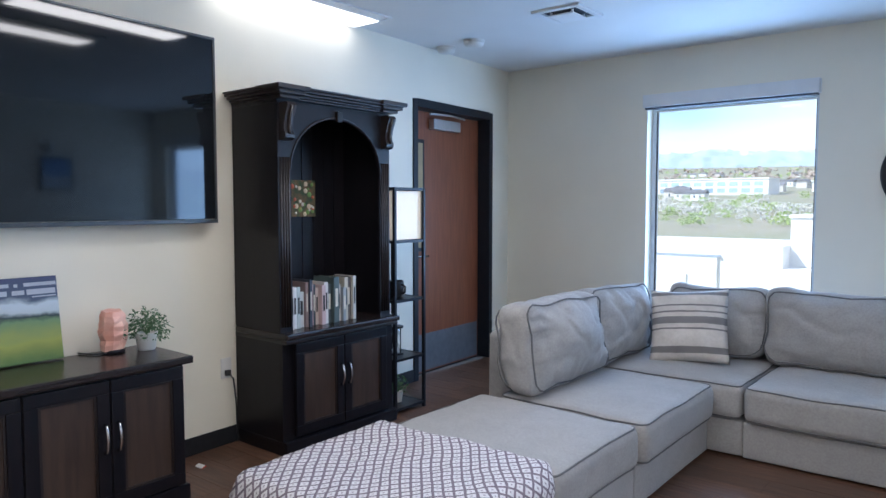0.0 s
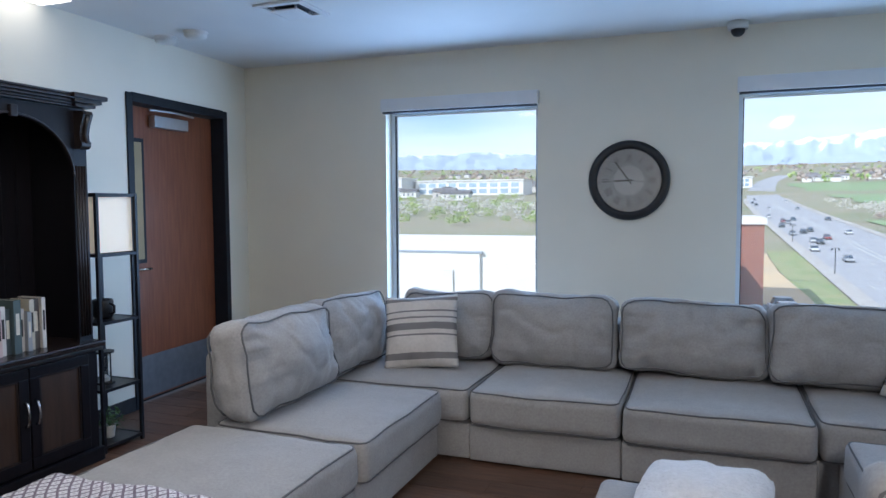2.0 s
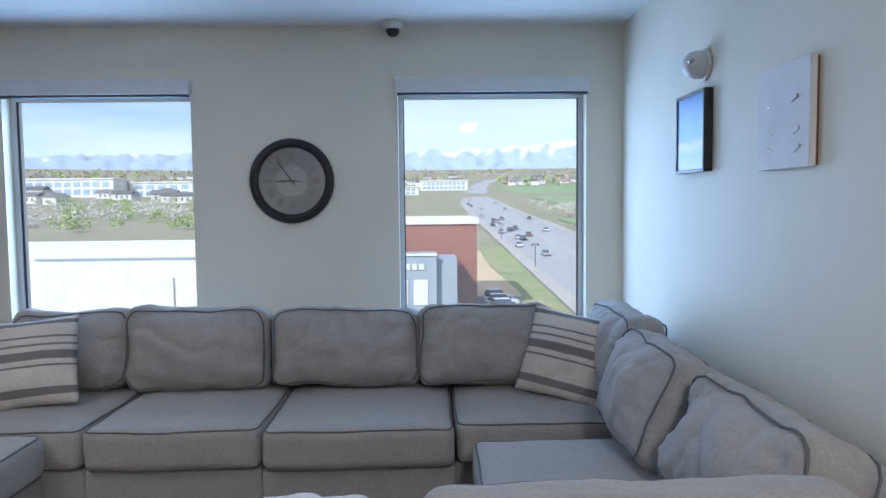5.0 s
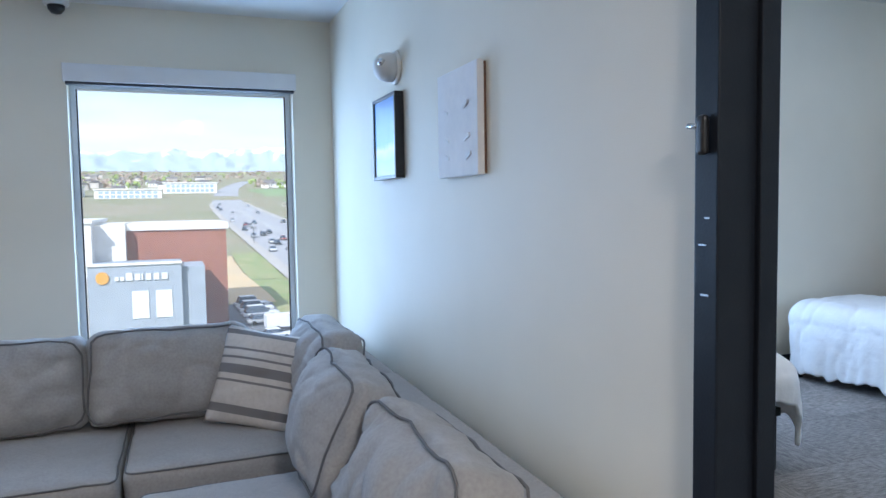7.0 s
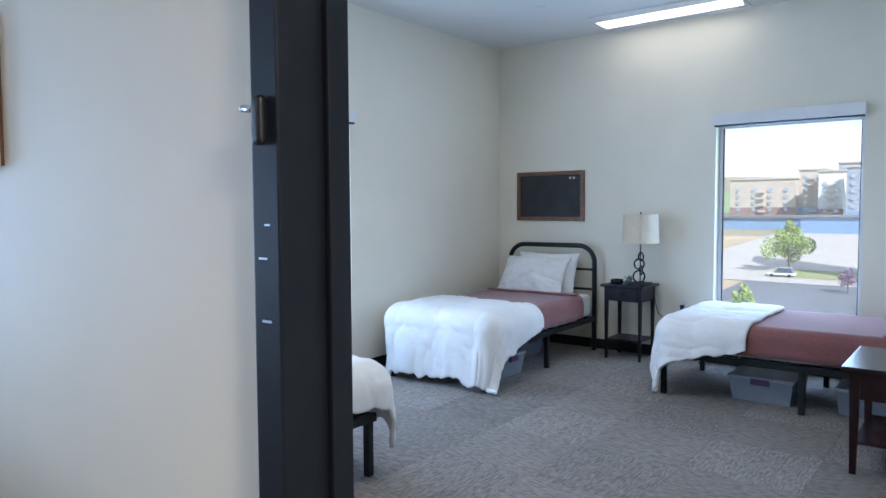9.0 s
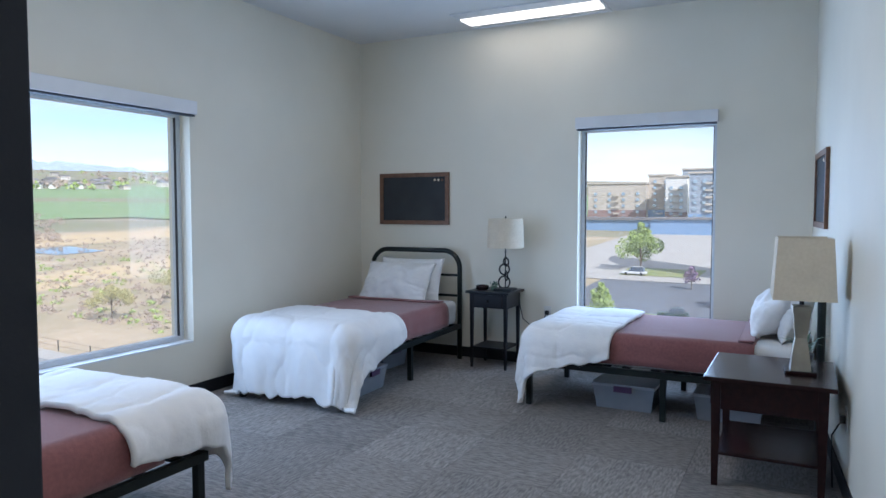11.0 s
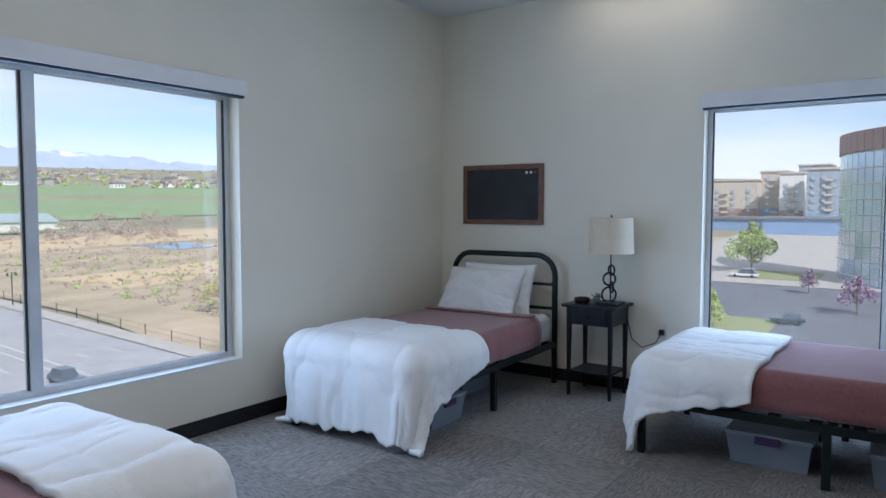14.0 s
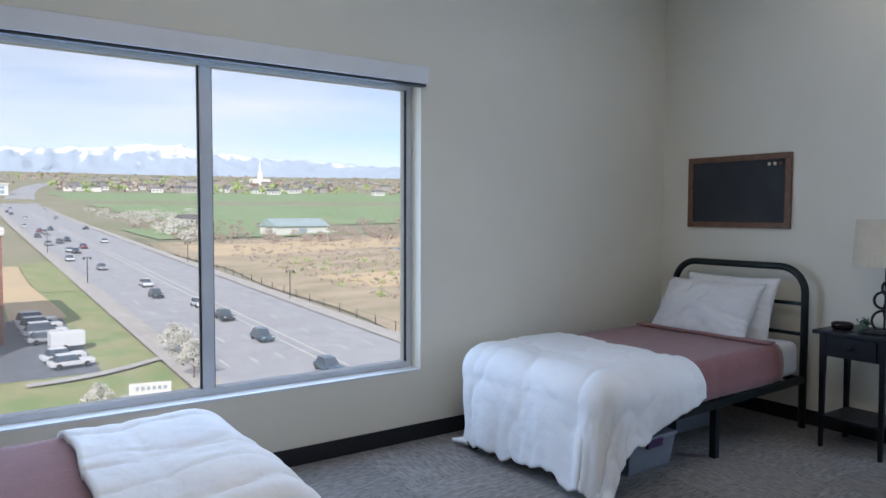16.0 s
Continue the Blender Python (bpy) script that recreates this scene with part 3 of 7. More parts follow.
single("ceiling_living", box(WEST, SOUTH_L, CEIL_L, PARTY, NORTH, CEIL_L + 0.1), M_CEIL, Matrix(), "flat white painted ceiling", "ceiling", kind="structure")
single("ceiling_bedroom", box(PARTY_B, 0.4, CEIL_B, EAST, NORTH, CEIL_B + 0.1), M_CEIL, Matrix(), "flat white painted bedroom ceiling", "ceiling", kind="structure")
single("roof_slab", box(WEST - 0.3, SOUTH_L - 0.3, 3.4, EAST + 0.4, NORTH + 0.4, 3.6), M_CONCRETE, Matrix(), "grey roof slab over the flat", "roof", kind="structure")
floor_l = single("floor_living", box(WEST - 0.16, SOUTH_L - 0.15, -0.2, PARTY + 0.055, NORTH + 0.24, -0.008), M_CONCRETE, Matrix(),
                 "brown wood-look plank floor", "floor", kind="structure")
floor_b = single("floor_bedroom", box(PARTY + 0.055, 0.2, -0.2, EAST + 0.24, NORTH + 0.24, -0.008), M_CONCRETE, Matrix(),
                 "grey-brown carpet tile floor", "floor", kind="structure")


# Out of view: rough mass of the own building, added to shade the ground.
single("building_body", box(-28, -30, -21, EAST + 0.24, NORTH + 0.24, -0.21), M_CONCRETE, Matrix(), "unseen block for the own building's lower storeys, added to cast its shadow", "building", kind="structure")


def baseboard(name, x0, y0, x1, y1, side, h=0.10, t=0.010, m=None):
    """A rubber skirting strip along a wall; side is the way out of the wall."""
    bm = box(min(x0, x1) + min(0, side[0]) * t, min(y0, y1) + min(0, side[1]) * t, 0.0,
             max(x0, x1) + max(0, side[0]) * t, max(y0, y1) + max(0, side[1]) * t, h, 0.003)
    return single(name, bm, M_BASE, m or Matrix(), "black rubber baseboard along the wall", "baseboard", kind="structure")


baseboard("baseboard", WEST, NORTH, PARTY - 0.012, NORTH, (0, -1))
baseboard("baseboard", 0, SOUTH_L, 0, DW[0] - 0.008, (1, 0), m=WW)
baseboard("baseboard", 0, DW[1] + 0.008, 0, NORTH - 0.012, (1, 0), m=WW)
baseboard("baseboard", PARTY, DOOR_N + 0.08, PARTY, NORTH - 0.012, (-1, 0))
baseboard("baseboard", PARTY_B + 0.012, NORTH, EAST - 0.012, NORTH, (0, -1))
baseboard("baseboard", PARTY_B, DOOR_N + 0.08, PARTY_B, NORTH, (1, 0))
baseboard("baseboard", EAST, SW_B.y, EAST, NORTH, (-1, 0))
baseboard("baseboard", 0, 0, sw_len - 0.012, 0, (0, 1), m=SW)


def window(name, width, panes, label, m):
    """A window in its opening, built along x with the room on the -y side; the sill, the frame, the panes and the shade box above it."""
    t = thing(name, label=label, category="window", kind="structure")
    t.matrix_basis = m
    h0, h1, d0, d1 = SILL, HEAD, 0.105, 0.175
    f = 0.032
    part("window_frame", box(0, d0, h0, f, d1, h1, 0.004), M_ALU, t)
    part("window_frame", box(width - f, d0, h0, width, d1, h1, 0.004), M_ALU, t)
    part("window_frame", box(f, d0, h1 - f, width - f, d1, h1, 0.004), M_ALU, t)
    part("window_frame", box(f, d0, h0, width - f, d1, h0 + f + 0.012, 0.004), M_ALU, t)
    for s in (0, 1):
        x = f if s == 0 else width - f
        q = 0.007 if s == 0 else -0.007
        part("gasket", box(min(x, x + q), d0 + 0.012, h0 + f, max(x, x + q), d0 + 0.03, h1 - f), M_GASKET, t)
    edges = [f + (width - 2 * f) * k / panes for k in range(panes + 1)]
    for k in range(1, panes):
        part("mullion", box(edges[k] - 0.030, d0 - 0.008, h0 + f, edges[k] + 0.030, d1, h1 - f, 0.005), M_ALU, t)
        part("gasket", box(edges[k] - 0.038, d0 + 0.012, h0 + f, edges[k] - 0.030, d0 + 0.03, h1 - f), M_GASKET, t)
        part("gasket", box(edges[k] + 0.030, d0 + 0.012, h0 + f, edges[k] + 0.038, d0 + 0.03, h1 - f), M_GASKET, t)
    for k in range(panes):
        g = part("pane", box(edges[k] + 0.004, d0 + 0.034, h0 + f, edges[k + 1] - 0.004, d0 + 0.040, h1 - f), M_CLEARW, t, "clear glass pane")
        g.visible_shadow = False
    part("window_sill", box(0.002, 0.0, h0 - 0.004, width - 0.002, d0, h0 + 0.012, 0.003), M_TRIMW, t)
    part("shade_box", box(-0.012, -0.075, HEAD - 0.015, width + 0.012, 0.0 - 0.001, HEAD + 0.085, 0.004), M_TRIMW, t, "white shade fascia box")
    part("shade_gap", box(0.0, -0.060, HEAD - 0.030, width, -0.012, HEAD - 0.0155), M_GASKET, t, "dark rolled shade hem")
    return t


window("window_1", W1[1] - W1[0], 1, "tall single-pane window with a white shade box above", pose(W1[0], NORTH, 0))
window("window_2", W2[1] - W2[0], 1, "tall single-pane window with a white shade box above", pose(W2[0], NORTH, 0))
window("window_3", W3[1] - W3[0], 2, "wide two-pane window with a white shade box above", pose(W3[0], NORTH, 0))
window("window_4", W4[1] - W4[0], 1, "tall single-pane window above the bed", pose(EAST, W4[1], 0, 0, 0, -90))

# the open doorway's metal frame
fr = thing("door_frame", label="dark slate painted metal door frame of the open doorway", category="door frame", kind="structure")
for y0, y1, nm in ((DOOR_N - 0.02, DOOR_N + 0.045, "jamb"), (DOOR_S - 0.045, DOOR_S + 0.02, "jamb")):
    part(nm, box(PARTY - 0.030, y0, 0, PARTY_B + 0.012, y1, DOOR_H + 0.045, 0.004), M_SLATE, fr)
part("head", box(PARTY - 0.030, DOOR_S + 0.02, DOOR_H - 0.02, PARTY_B + 0.012, DOOR_N - 0.02, DOOR_H + 0.045, 0.004), M_SLATE, fr)
part("stop", box(PARTY + 0.060, DOOR_N - 0.034, 0, PARTY_B + 0.011, DOOR_N - 0.02, DOOR_H - 0.02, 0.003), M_SLATE, fr)
part("stop", box(PARTY + 0.060, DOOR_S + 0.02, 0, PARTY_B + 0.011, DOOR_S + 0.036, DOOR_H - 0.02, 0.003), M_SLATE, fr)
part("scratch", box(PARTY - 0.0315, DOOR_N + 0.002, 1.268, PARTY - 0.030, DOOR_N + 0.024, 1.272), M_STEEL, fr)
part("scratch", box(PARTY - 0.0315, DOOR_N + 0.002, 1.418, PARTY - 0.030, DOOR_N + 0.014, 1.421), M_STEEL, fr)
part("scratch", box(PARTY - 0.0315, DOOR_N + 0.010, 1.366, PARTY - 0.030, DOOR_N + 0.030, 1.369), M_STEEL, fr)
la = thing("door_latch", PARTY - 0.030, DOOR_N + 0.010, 1.578, label="small black surface latch with a steel pin on the door frame", category="latch")
part("latch_body", soft(0.017, 0.024, 0.076, 0.008, 0.0, n=5), M_PLASTICB, la, smooth=True, at=pose(-0.011, 0, 0))
part("latch_pin", tube([(-0.012, 0.006, 0.016), (-0.014, 0.036, 0.020)], 0.006, seg=10), M_CHROME, la, "small steel pin", smooth=True)

# the west door
dr = thing("door_1", label="closed reddish-brown veneer door in a dark slate metal frame", category="door", kind="structure")
dw = DW[1] - DW[0]
dr.matrix_basis = WW @ pose(0, DW[0], 0)
part("door_frame", box(-0.16, -0.005, 0, 0.012, 0.052, 2.225, 0.004), M_SLATE, dr)
part("door_frame", box(-0.16, dw - 0.052, 0, 0.012, dw + 0.005, 2.225, 0.004), M_SLATE, dr)
part("door_frame", box(-0.16, 0.052, 2.165, 0.012, dw - 0.052, 2.23, 0.004), M_SLATE, dr)
part("threshold", box(-0.16, 0.052, 0.0, -0.10, dw - 0.052, 0.0075, 0.002), M_SLATE, dr)
leaf = part("door_leaf", box(-0.155, 0.056, 0.008, -0.110, dw - 0.056, 2.160, 0.002), M_DOORWOOD, dr)
part("kick_plate", box(-0.109, 0.075, 0.02, -0.106, dw - 0.075, 0.33), M_KICK, dr, "grey metal kick plate")
part("vision_frame", box(-0.109, 0.115, 1.02, -0.098, 0.275, 1.93, 0.003), M_SLATE, dr)
# The beige imitates warm light behind the glass; no lamp stands there.
part("vision_glass", box(-0.097, 0.145, 1.05, -0.094, 0.245, 1.90), surface("wired_glass_warm_lit", (0.42, 0.33, 0.20), (0.36, 0.29, 0.18), 6, 0.15), dr, "narrow glass with warm light put into its beige colour")
cl = part("door_closer", box(-0.105, 0.34, 2.02, -0.045, 0.72, 2.105, 0.006), M_STEEL, dr, "silver door closer box")
part("closer_arm", tube([(-0.06, 0.30, 2.14), (-0.03, 0.55, 2.145), (-0.06, 0.80, 2.14)], 0.009), M_STEEL, dr)
part("lever_handle", tube([(-0.105, 0.14, 0.98), (-0.055, 0.14, 0.98), (-0.05, 0.26, 0.98)], 0.010), M_CHROME, dr, "satin nickel lever", smooth=True)


# ---- living room ceiling ----
def troffer(name, x0, y0, x1, y1, z, label, watts):
    t = thing(name, (x0 + x1) / 2, (y0 + y1) / 2, z, label=label, category="ceiling light", group="recessed ceiling lights")
    hx, hy = (x1 - x0) / 2, (y1 - y0) / 2
    for a in ((-hx, -hy, -hx + 0.02, hy), (hx - 0.02, -hy, hx, hy), (-hx + 0.02, -hy, hx - 0.02, -hy + 0.02), (-hx + 0.02, hy - 0.02, hx - 0.02, hy)):
        part("frame", box(a[0], a[1], -0.012, a[2], a[3], -0.0005, 0.002), M_TRIMW, t)
    lens = 0.115
    part("diffuser", box(-lens, -hy + 0.03, -0.022, lens, hy - 0.03, -0.006, 0.004), M_PANEL, t, "glowing white diffuser")
    for s in (-1, 1):
        bm = bmesh.new()
        v = [bm.verts.new(p) for p in ((s * lens, -hy + 0.02, -0.014), (s * (hx - 0.02), -hy + 0.02, -0.003), (s * (hx - 0.02), hy - 0.02, -0.003), (s * lens, hy - 0.02, -0.014))]
        w = [bm.verts.new(p.co + Vector((0, 0, 0.002))) for p in v]
        bm.faces.new(v), bm.faces.new(w[::-1])
        for k in range(4):
            bm.faces.new((v[k], w[k], w[(k + 1) % 4], v[(k + 1) % 4]))
        part("reflector", bm, M_TRIMW, t)
    d = bpy.data.lights.new("panel_light", "AREA")
    d.shape, d.size, d.size_y, d.energy, d.color = "RECTANGLE", 2 * lens, 2 * hy - 0.08, watts, (1.0, 0.89, 0.76)
    lo = new("panel_light", d)
    lo.matrix_world = pose((x0 + x1) / 2, (y0 + y1) / 2, z - 0.026)
    return t


troffer("ceiling_light", -3.53, 2.19, -3.10, 3.41, CEIL_L, "recessed white ceiling light above the tall cabinet", 0.6)
troffer("ceiling_light", -2.22, 1.74, -1.77, 2.96, CEIL_L, "recessed white ceiling light outside direct view, switched on", 10.5)
troffer("ceiling_light", -1.50, 1.47, -1.05, 2.69, CEIL_L, "recessed white ceiling light outside direct view, switched on", 8)
# Added fill: an unseen fixture that brightens the wall by the doorway.
troffer("ceiling_light", 1.05, -0.95, 1.50, 0.27, CEIL_L, "recessed white ceiling light outside direct view, switched on", 72)
troffer("ceiling_light", 7.30, 2.83, 7.85, 4.15, CEIL_B, "recessed white bedroom ceiling light near the outer wall", 0.5)
# Added out of view to fill the bedroom with light.
troffer("ceiling_light", 4.10, 2.50, 4.65, 3.82, CEIL_B, "added bedroom ceiling light out of view, fills the room", 17)


def vent(x, y, z, s):
    t = thing("ceiling_vent", x, y, z, label="square white ceiling air vent with dark slots", category="vent")
    part("backing", box(-s * 0.72, -s * 0.72, -0.004, s * 0.72, s * 0.72, -0.001), M_GASKET, t)
    for a in ((-s, -s, -s * 0.74, s), (s * 0.74, -s, s, s), (-s * 0.74, -s, s * 0.74, -s * 0.74), (-s * 0.74, s * 0.74, s * 0.74, s)):
        part("frame", box(a[0], a[1], -0.014, a[2], a[3], -0.0005, 0.003), M_TRIMW, t)
    part("plate", box(-s * 0.52, -s * 0.52, -0.030, s * 0.52, s * 0.52, -0.020, 0.004), M_TRIMW, t, "flat white centre plate")
    for sx, sy in ((-1, -1), (1, 1), (-1, 1), (1, -1)):
        part("post", box(sx * s * 0.45 - 0.006, sy * s * 0.45 - 0.006, -0.021, sx * s * 0.45 + 0.006, sy * s * 0.45 + 0.006, -0.004), M_TRIMW, t)
    return t


vent(-2.15, 4.05, CEIL_L, 0.17)
vent(5.55, 4.55, CEIL_B, 0.20)
for x, y, r in ((-3.38, 4.33, 0.078), (-3.08, 4.29, 0.082)):
    t = thing("smoke_detector", x, y, CEIL_L, label="small white smoke detector on the ceiling", category="smoke detector", group="ceiling detectors")
    part("base", lathe([(r, -0.012), (r, 0.0)]), M_PLASTICW, t)
    part("dome", lathe([(r * 0.45, -0.048), (r * 0.8, -0.042), (r * 0.92, -0.028), (r * 0.92, -0.0122)]), M_PLASTICW, t, smooth=True)
dc = thing("dome_camera", 0.43, 5.40, CEIL_L, label="white dome security camera with a black eye", category="security camera")
part("mount", lathe([(0.062, -0.050), (0.066, -0.040), (0.066, 0.0)]), M_PLASTICW, dc, smooth=True)
part("lens_dome", lathe([(0.006, -0.098), (0.026, -0.092), (0.042, -0.072), (0.046, -0.051)]), M_PLASTICB, dc, "black glossy dome", smooth=True)
sp = thing("sprinkler", 6.71, 4.29, CEIL_B, label="small white recessed ceiling sprinkler cap", category="sprinkler")
part("cap", lathe([(0.034, -0.010), (0.040, -0.004), (0.042, 0.0)]), M_PLASTICW, sp, smooth=True)

# ---- television wall ----
tv = thing("television", label="large flat black television hung on the wall", category="television")
tv.matrix_basis = WW @ pose(0, 1.335, 1.805)
part("mount", box(0.0, -0.25, -0.2, 0.045, 0.25, 0.2), M_PLASTICB, tv)
part("back", box(0.045, -0.82, -0.47, 0.085, 0.82, 0.47, 0.008), M_PLASTICB, tv)
part("screen", box(0.0855, -0.832, -0.482, 0.0935, 0.832, 0.492), M_TVGLASS, tv, "black glossy screen")
for a in ((-0.845, -0.505, 0.845, -0.484), (-0.845, 0.493, 0.845, 0.505), (-0.845, -0.484, -0.833, 0.493), (0.833, -0.484, 0.845, 0.493)):
    part("bezel", box(0.075, a[0], a[1], 0.100, a[2], a[3], 0.002), M_TVFRAME, tv)


def panel_door(parent, x, y0, y1, z0, z1, handle_y, mat_frame, mat_panel):
    """A cabinet door with a framed, bevelled panel and an arched pull, its face toward +x."""
    w = 0.055
    d = part("door", box(x, y0, z0, x + 0.012, y1, z1, 0.003), mat_frame, parent)
    part("panel", box(x + 0.0122, y0 + w, z0 + w, x + 0.0165, y1 - w, z1 - w, 0.002), mat_panel, d, "rubbed brown panel")
    for a in ((y0, z0, y1, z0 + w), (y0, z1 - w, y1, z1), (y0, z0 + w, y0 + w, z1 - w), (y1 - w, z0 + w, y1, z1 - w)):
        part("rail", box(x + 0.0125, a[0], a[1], x + 0.026, a[2], a[3], 0.004), mat_frame, d)
    for a in ((y0 + w, z0 + w, y1 - w, z0 + w + 0.011), (y0 + w, z1 - w - 0.011, y1 - w, z1 - w), (y0 + w, z0 + w + 0.011, y0 + w + 0.011, z1 - w - 0.011), (y1 - w - 0.011, z0 + w + 0.011, y1 - w, z1 - w - 0.011)):
        part("panel_trim", box(x + 0.0168, a[0], a[1], x + 0.0222, a[2], a[3], 0.002), M_CORN, d, "worn brown moulding")
    zc, hh = (z0 + z1) / 2 + 0.03, 0.062
    pts = [(x + 0.026, handle_y, zc - hh), (x + 0.044, handle_y, zc - hh * 0.9), (x + 0.054, handle_y, zc - hh * 0.4), (x + 0.056, handle_y, zc),
           (x + 0.054, handle_y, zc + hh * 0.4), (x + 0.044, handle_y, zc + hh * 0.9), (x + 0.026, handle_y, zc + hh)]
    part("handle", tube(pts, 0.0065, seg=10), M_CHROME, d, "satin nickel pull", smooth=True)
    return d


# low cabinet under the television
cr = thing("media_cabinet", -3.283, 0, 0, label="long low black-brown cabinet with rubbed brown door panels", category="cabinet")
CX = 0.415
part("body", box(0, 0.31, 0.075, CX - 0.012, 1.715, 0.655), M_ESP, cr)
part("plinth", box(0, 0.29, 0, CX + 0.006, 1.735, 0.0745, 0.008), M_ESP, cr)
part("top", box(0, 0.27, 0.6555, CX + 0.03, 1.750, 0.692, 0.008), M_ESPTOP, cr, "glossy dark top")
for k in range(4):
    y1 = 1.705 - k * 0.347
    panel_door(cr, CX - 0.0115, y1 - 0.340, y1, 0.085, 0.645, (y1 - 0.315) if k % 2 == 0 else (y1 - 0.025), M_ESP, M_RUB)
part("side_panel", box(0.05, 1.7155, 0.10, CX - 0.06, 1.722, 0.63, 0.003), M_ESP, cr)

pa = thing("landscape_canvas", -3.245, 1.0, 0.692, label="unframed canvas print of a green field under blue clouds", category="picture")
M_LAND = banded("field_print", [(0.0, (0.10, 0.17, 0.045)), (0.25, (0.30, 0.33, 0.07)), (0.47, (0.16, 0.26, 0.13)), (0.53, (0.02, 0.04, 0.05)), (0.58, (0.45, 0.52, 0.58)), (0.68, (0.50, 0.58, 0.66)), (0.76, (0.06, 0.09, 0.15)), (1.0, (0.045, 0.06, 0.14))], 0.6)
PAM = Matrix.Rotation(radians(-9), 4, "Y")
part("canvas", box(0, -0.36, 0.004, 0.022, 0.33, 0.385, 0.003), M_LAND, pa, at=PAM)
for k, (y0, y1, z, h) in enumerate(((0.0, 0.055, 0.452, 0.016), (0.07, 0.13, 0.452, 0.016), (0.15, 0.165, 0.450, 0.014), (0.19, 0.325, 0.452, 0.016), (0.0, 0.12, 0.418, 0.022), (0.14, 0.19, 0.418, 0.020), (0.20, 0.32, 0.418, 0.024), (0.22, 0.32, 0.396, 0.006))):
    part("lettering_bar", box(0.0224, y0, z - 0.1 - h / 2, 0.0236, y1, z - 0.1 + h / 2), surface("pale_lettering", (0.42, 0.46, 0.55), None, 20, 0.6) if k == 0 else bpy.data.materials["pale_lettering"], pa, at=PAM)

sl = thing("salt_lamp", -3.20, 1.545, 0.692, label="pink salt crystal lamp on a dark wooden base", category="lamp")
part("base", lathe([(0.052, 0), (0.055, 0.008), (0.050, 0.018)]), M_ESP, sl, smooth=True)
bm = bmesh.new()
hew = random.Random(12)
rings = []
for k in range(9):
    f = k / 8
    rr = 0.056 * (0.86 + 0.30 * math.sin(math.pi * (0.15 + 0.6 * f))) * (1 - 0.55 * max(0, f - 0.75) * 4 * (f - 0.6))
    rings.append([bm.verts.new((rr * hew.uniform(0.84, 1.10) * math.cos(j * math.tau / 9 + 0.3), rr * hew.uniform(0.84, 1.10) * math.sin(j * math.tau / 9 + 0.3), -0.095 + 0.185 * f + hew.uniform(-0.007, 0.007))) for j in range(9)])
for a, b in zip(rings, rings[1:]):
    for j in range(9):
        bm.faces.new((a[j], a[(j + 1) % 9], b[(j + 1) % 9], b[j]))
bm.faces.new(rings[0][::-1]), bm.faces.new(rings[-1])
part("crystal", bm, M_SALT, sl, "rough pink crystal", at=pose(0, 0, 0.112))
part("cord", tube([(0.03, -0.05, 0.006), (0.0, -0.10, 0.006), (-0.08, -0.13, 0.006)], 0.004), M_PLASTICB, sl)


def potted(name, x, y, z, r, h, leaf_n, spread, size, label, mat_leaf, droop=0.0, seed=1, squash=0.7, stems=9):
    t = thing(name, x, y, z, label=label, category="plant")
    part("pot", lathe([(r * 0.72, 0), (r * 0.8, 0.004), (r, h * 0.96), (r * 1.02, h), (r * 0.88, h), (r * 0.86, h * 0.9)]), M_POT, t, "white ceramic pot", smooth=True)
    part("leaves", leaf_cloud(leaf_n, spread, size, seed, droop, (0, 0, h + spread * 0.45), squash), mat_leaf, t, "small green leaves")
    rnd = random.Random(seed)
    bm = bmesh.new()
    for k in range(stems):
        a = k * math.tau / stems + rnd.random()
        e = spread * rnd.uniform(0.6, 1.1)
        tube([(0, 0, h * 0.9), (e * 0.4 * math.cos(a), e * 0.4 * math.sin(a), h + spread * 0.5), (e * math.cos(a), e * math.sin(a), h + spread * rnd.uniform(-0.4, 0.7))], 0.0018, seg=4, bm=bm)
    part("stems", bm, mat_leaf, t)
    return t


potted("potted_plant", -3.14, 1.68, 0.692, 0.052, 0.085, 420, 0.115, 0.011, "small trailing green plant in a white pot on the cabinet", M_LEAF, 0.45, 3, 0.75, 22)

ol = thing("wall_outlet", label="white wall outlet with a black plug in it", category="outlet")
ol.matrix_basis = WW @ pose(0, 2.285, 0.45)
part("plate", box(0, -0.036, -0.06, 0.007, 0.036, 0.06, 0.003), M_PLASTICW, ol)
part("plug", box(0.0075, -0.016, -0.042, 0.030, 0.016, -0.010, 0.004), M_PLASTICB, ol)
part("cord", tube([(0.028, 0, -0.026), (0.05, 0.015, -0.06), (0.045, 0.035, -0.2), (0.04, 0.045, -0.38), (0.05, 0.05, -0.434)], 0.005), M_PLASTICB, ol)
tg = thing("paper_tag", -3.18, 1.98, 0.0, 25, label="small crumpled white paper tag on the floor", category="paper")
part("tag", box(-0.02, -0.016, 0.0, 0.02, 0.016, 0.004), M_PLASTICW, tg, at=pose(0, 0, 0.006, 10, 14, 0))
part("red_edge", box(0.0205, -0.016, 0.0, 0.027, 0.016, 0.004), surface("red_print", (0.5, 0.06, 0.05), None, 20, 0.6), tg, at=pose(0, 0, 0.006, 10, 14, 0))

# tall hutch
hu = thing("bookcase_hutch", -3.388, 0, 0, label="tall black-brown hutch with arched niche and carved corbels", category="bookcase")
HX, HY0, HY1 = 0.430, 2.36, 3.24
UX = 0.410
part("base_body", box(0, HY0, 0.08, HX, HY1, 0.655), M_ESP, hu)
part("plinth", box(0, HY0 - 0.003, 0, HX + 0.03, HY1 + 0.015, 0.0795, 0.008), M_ESP, hu)
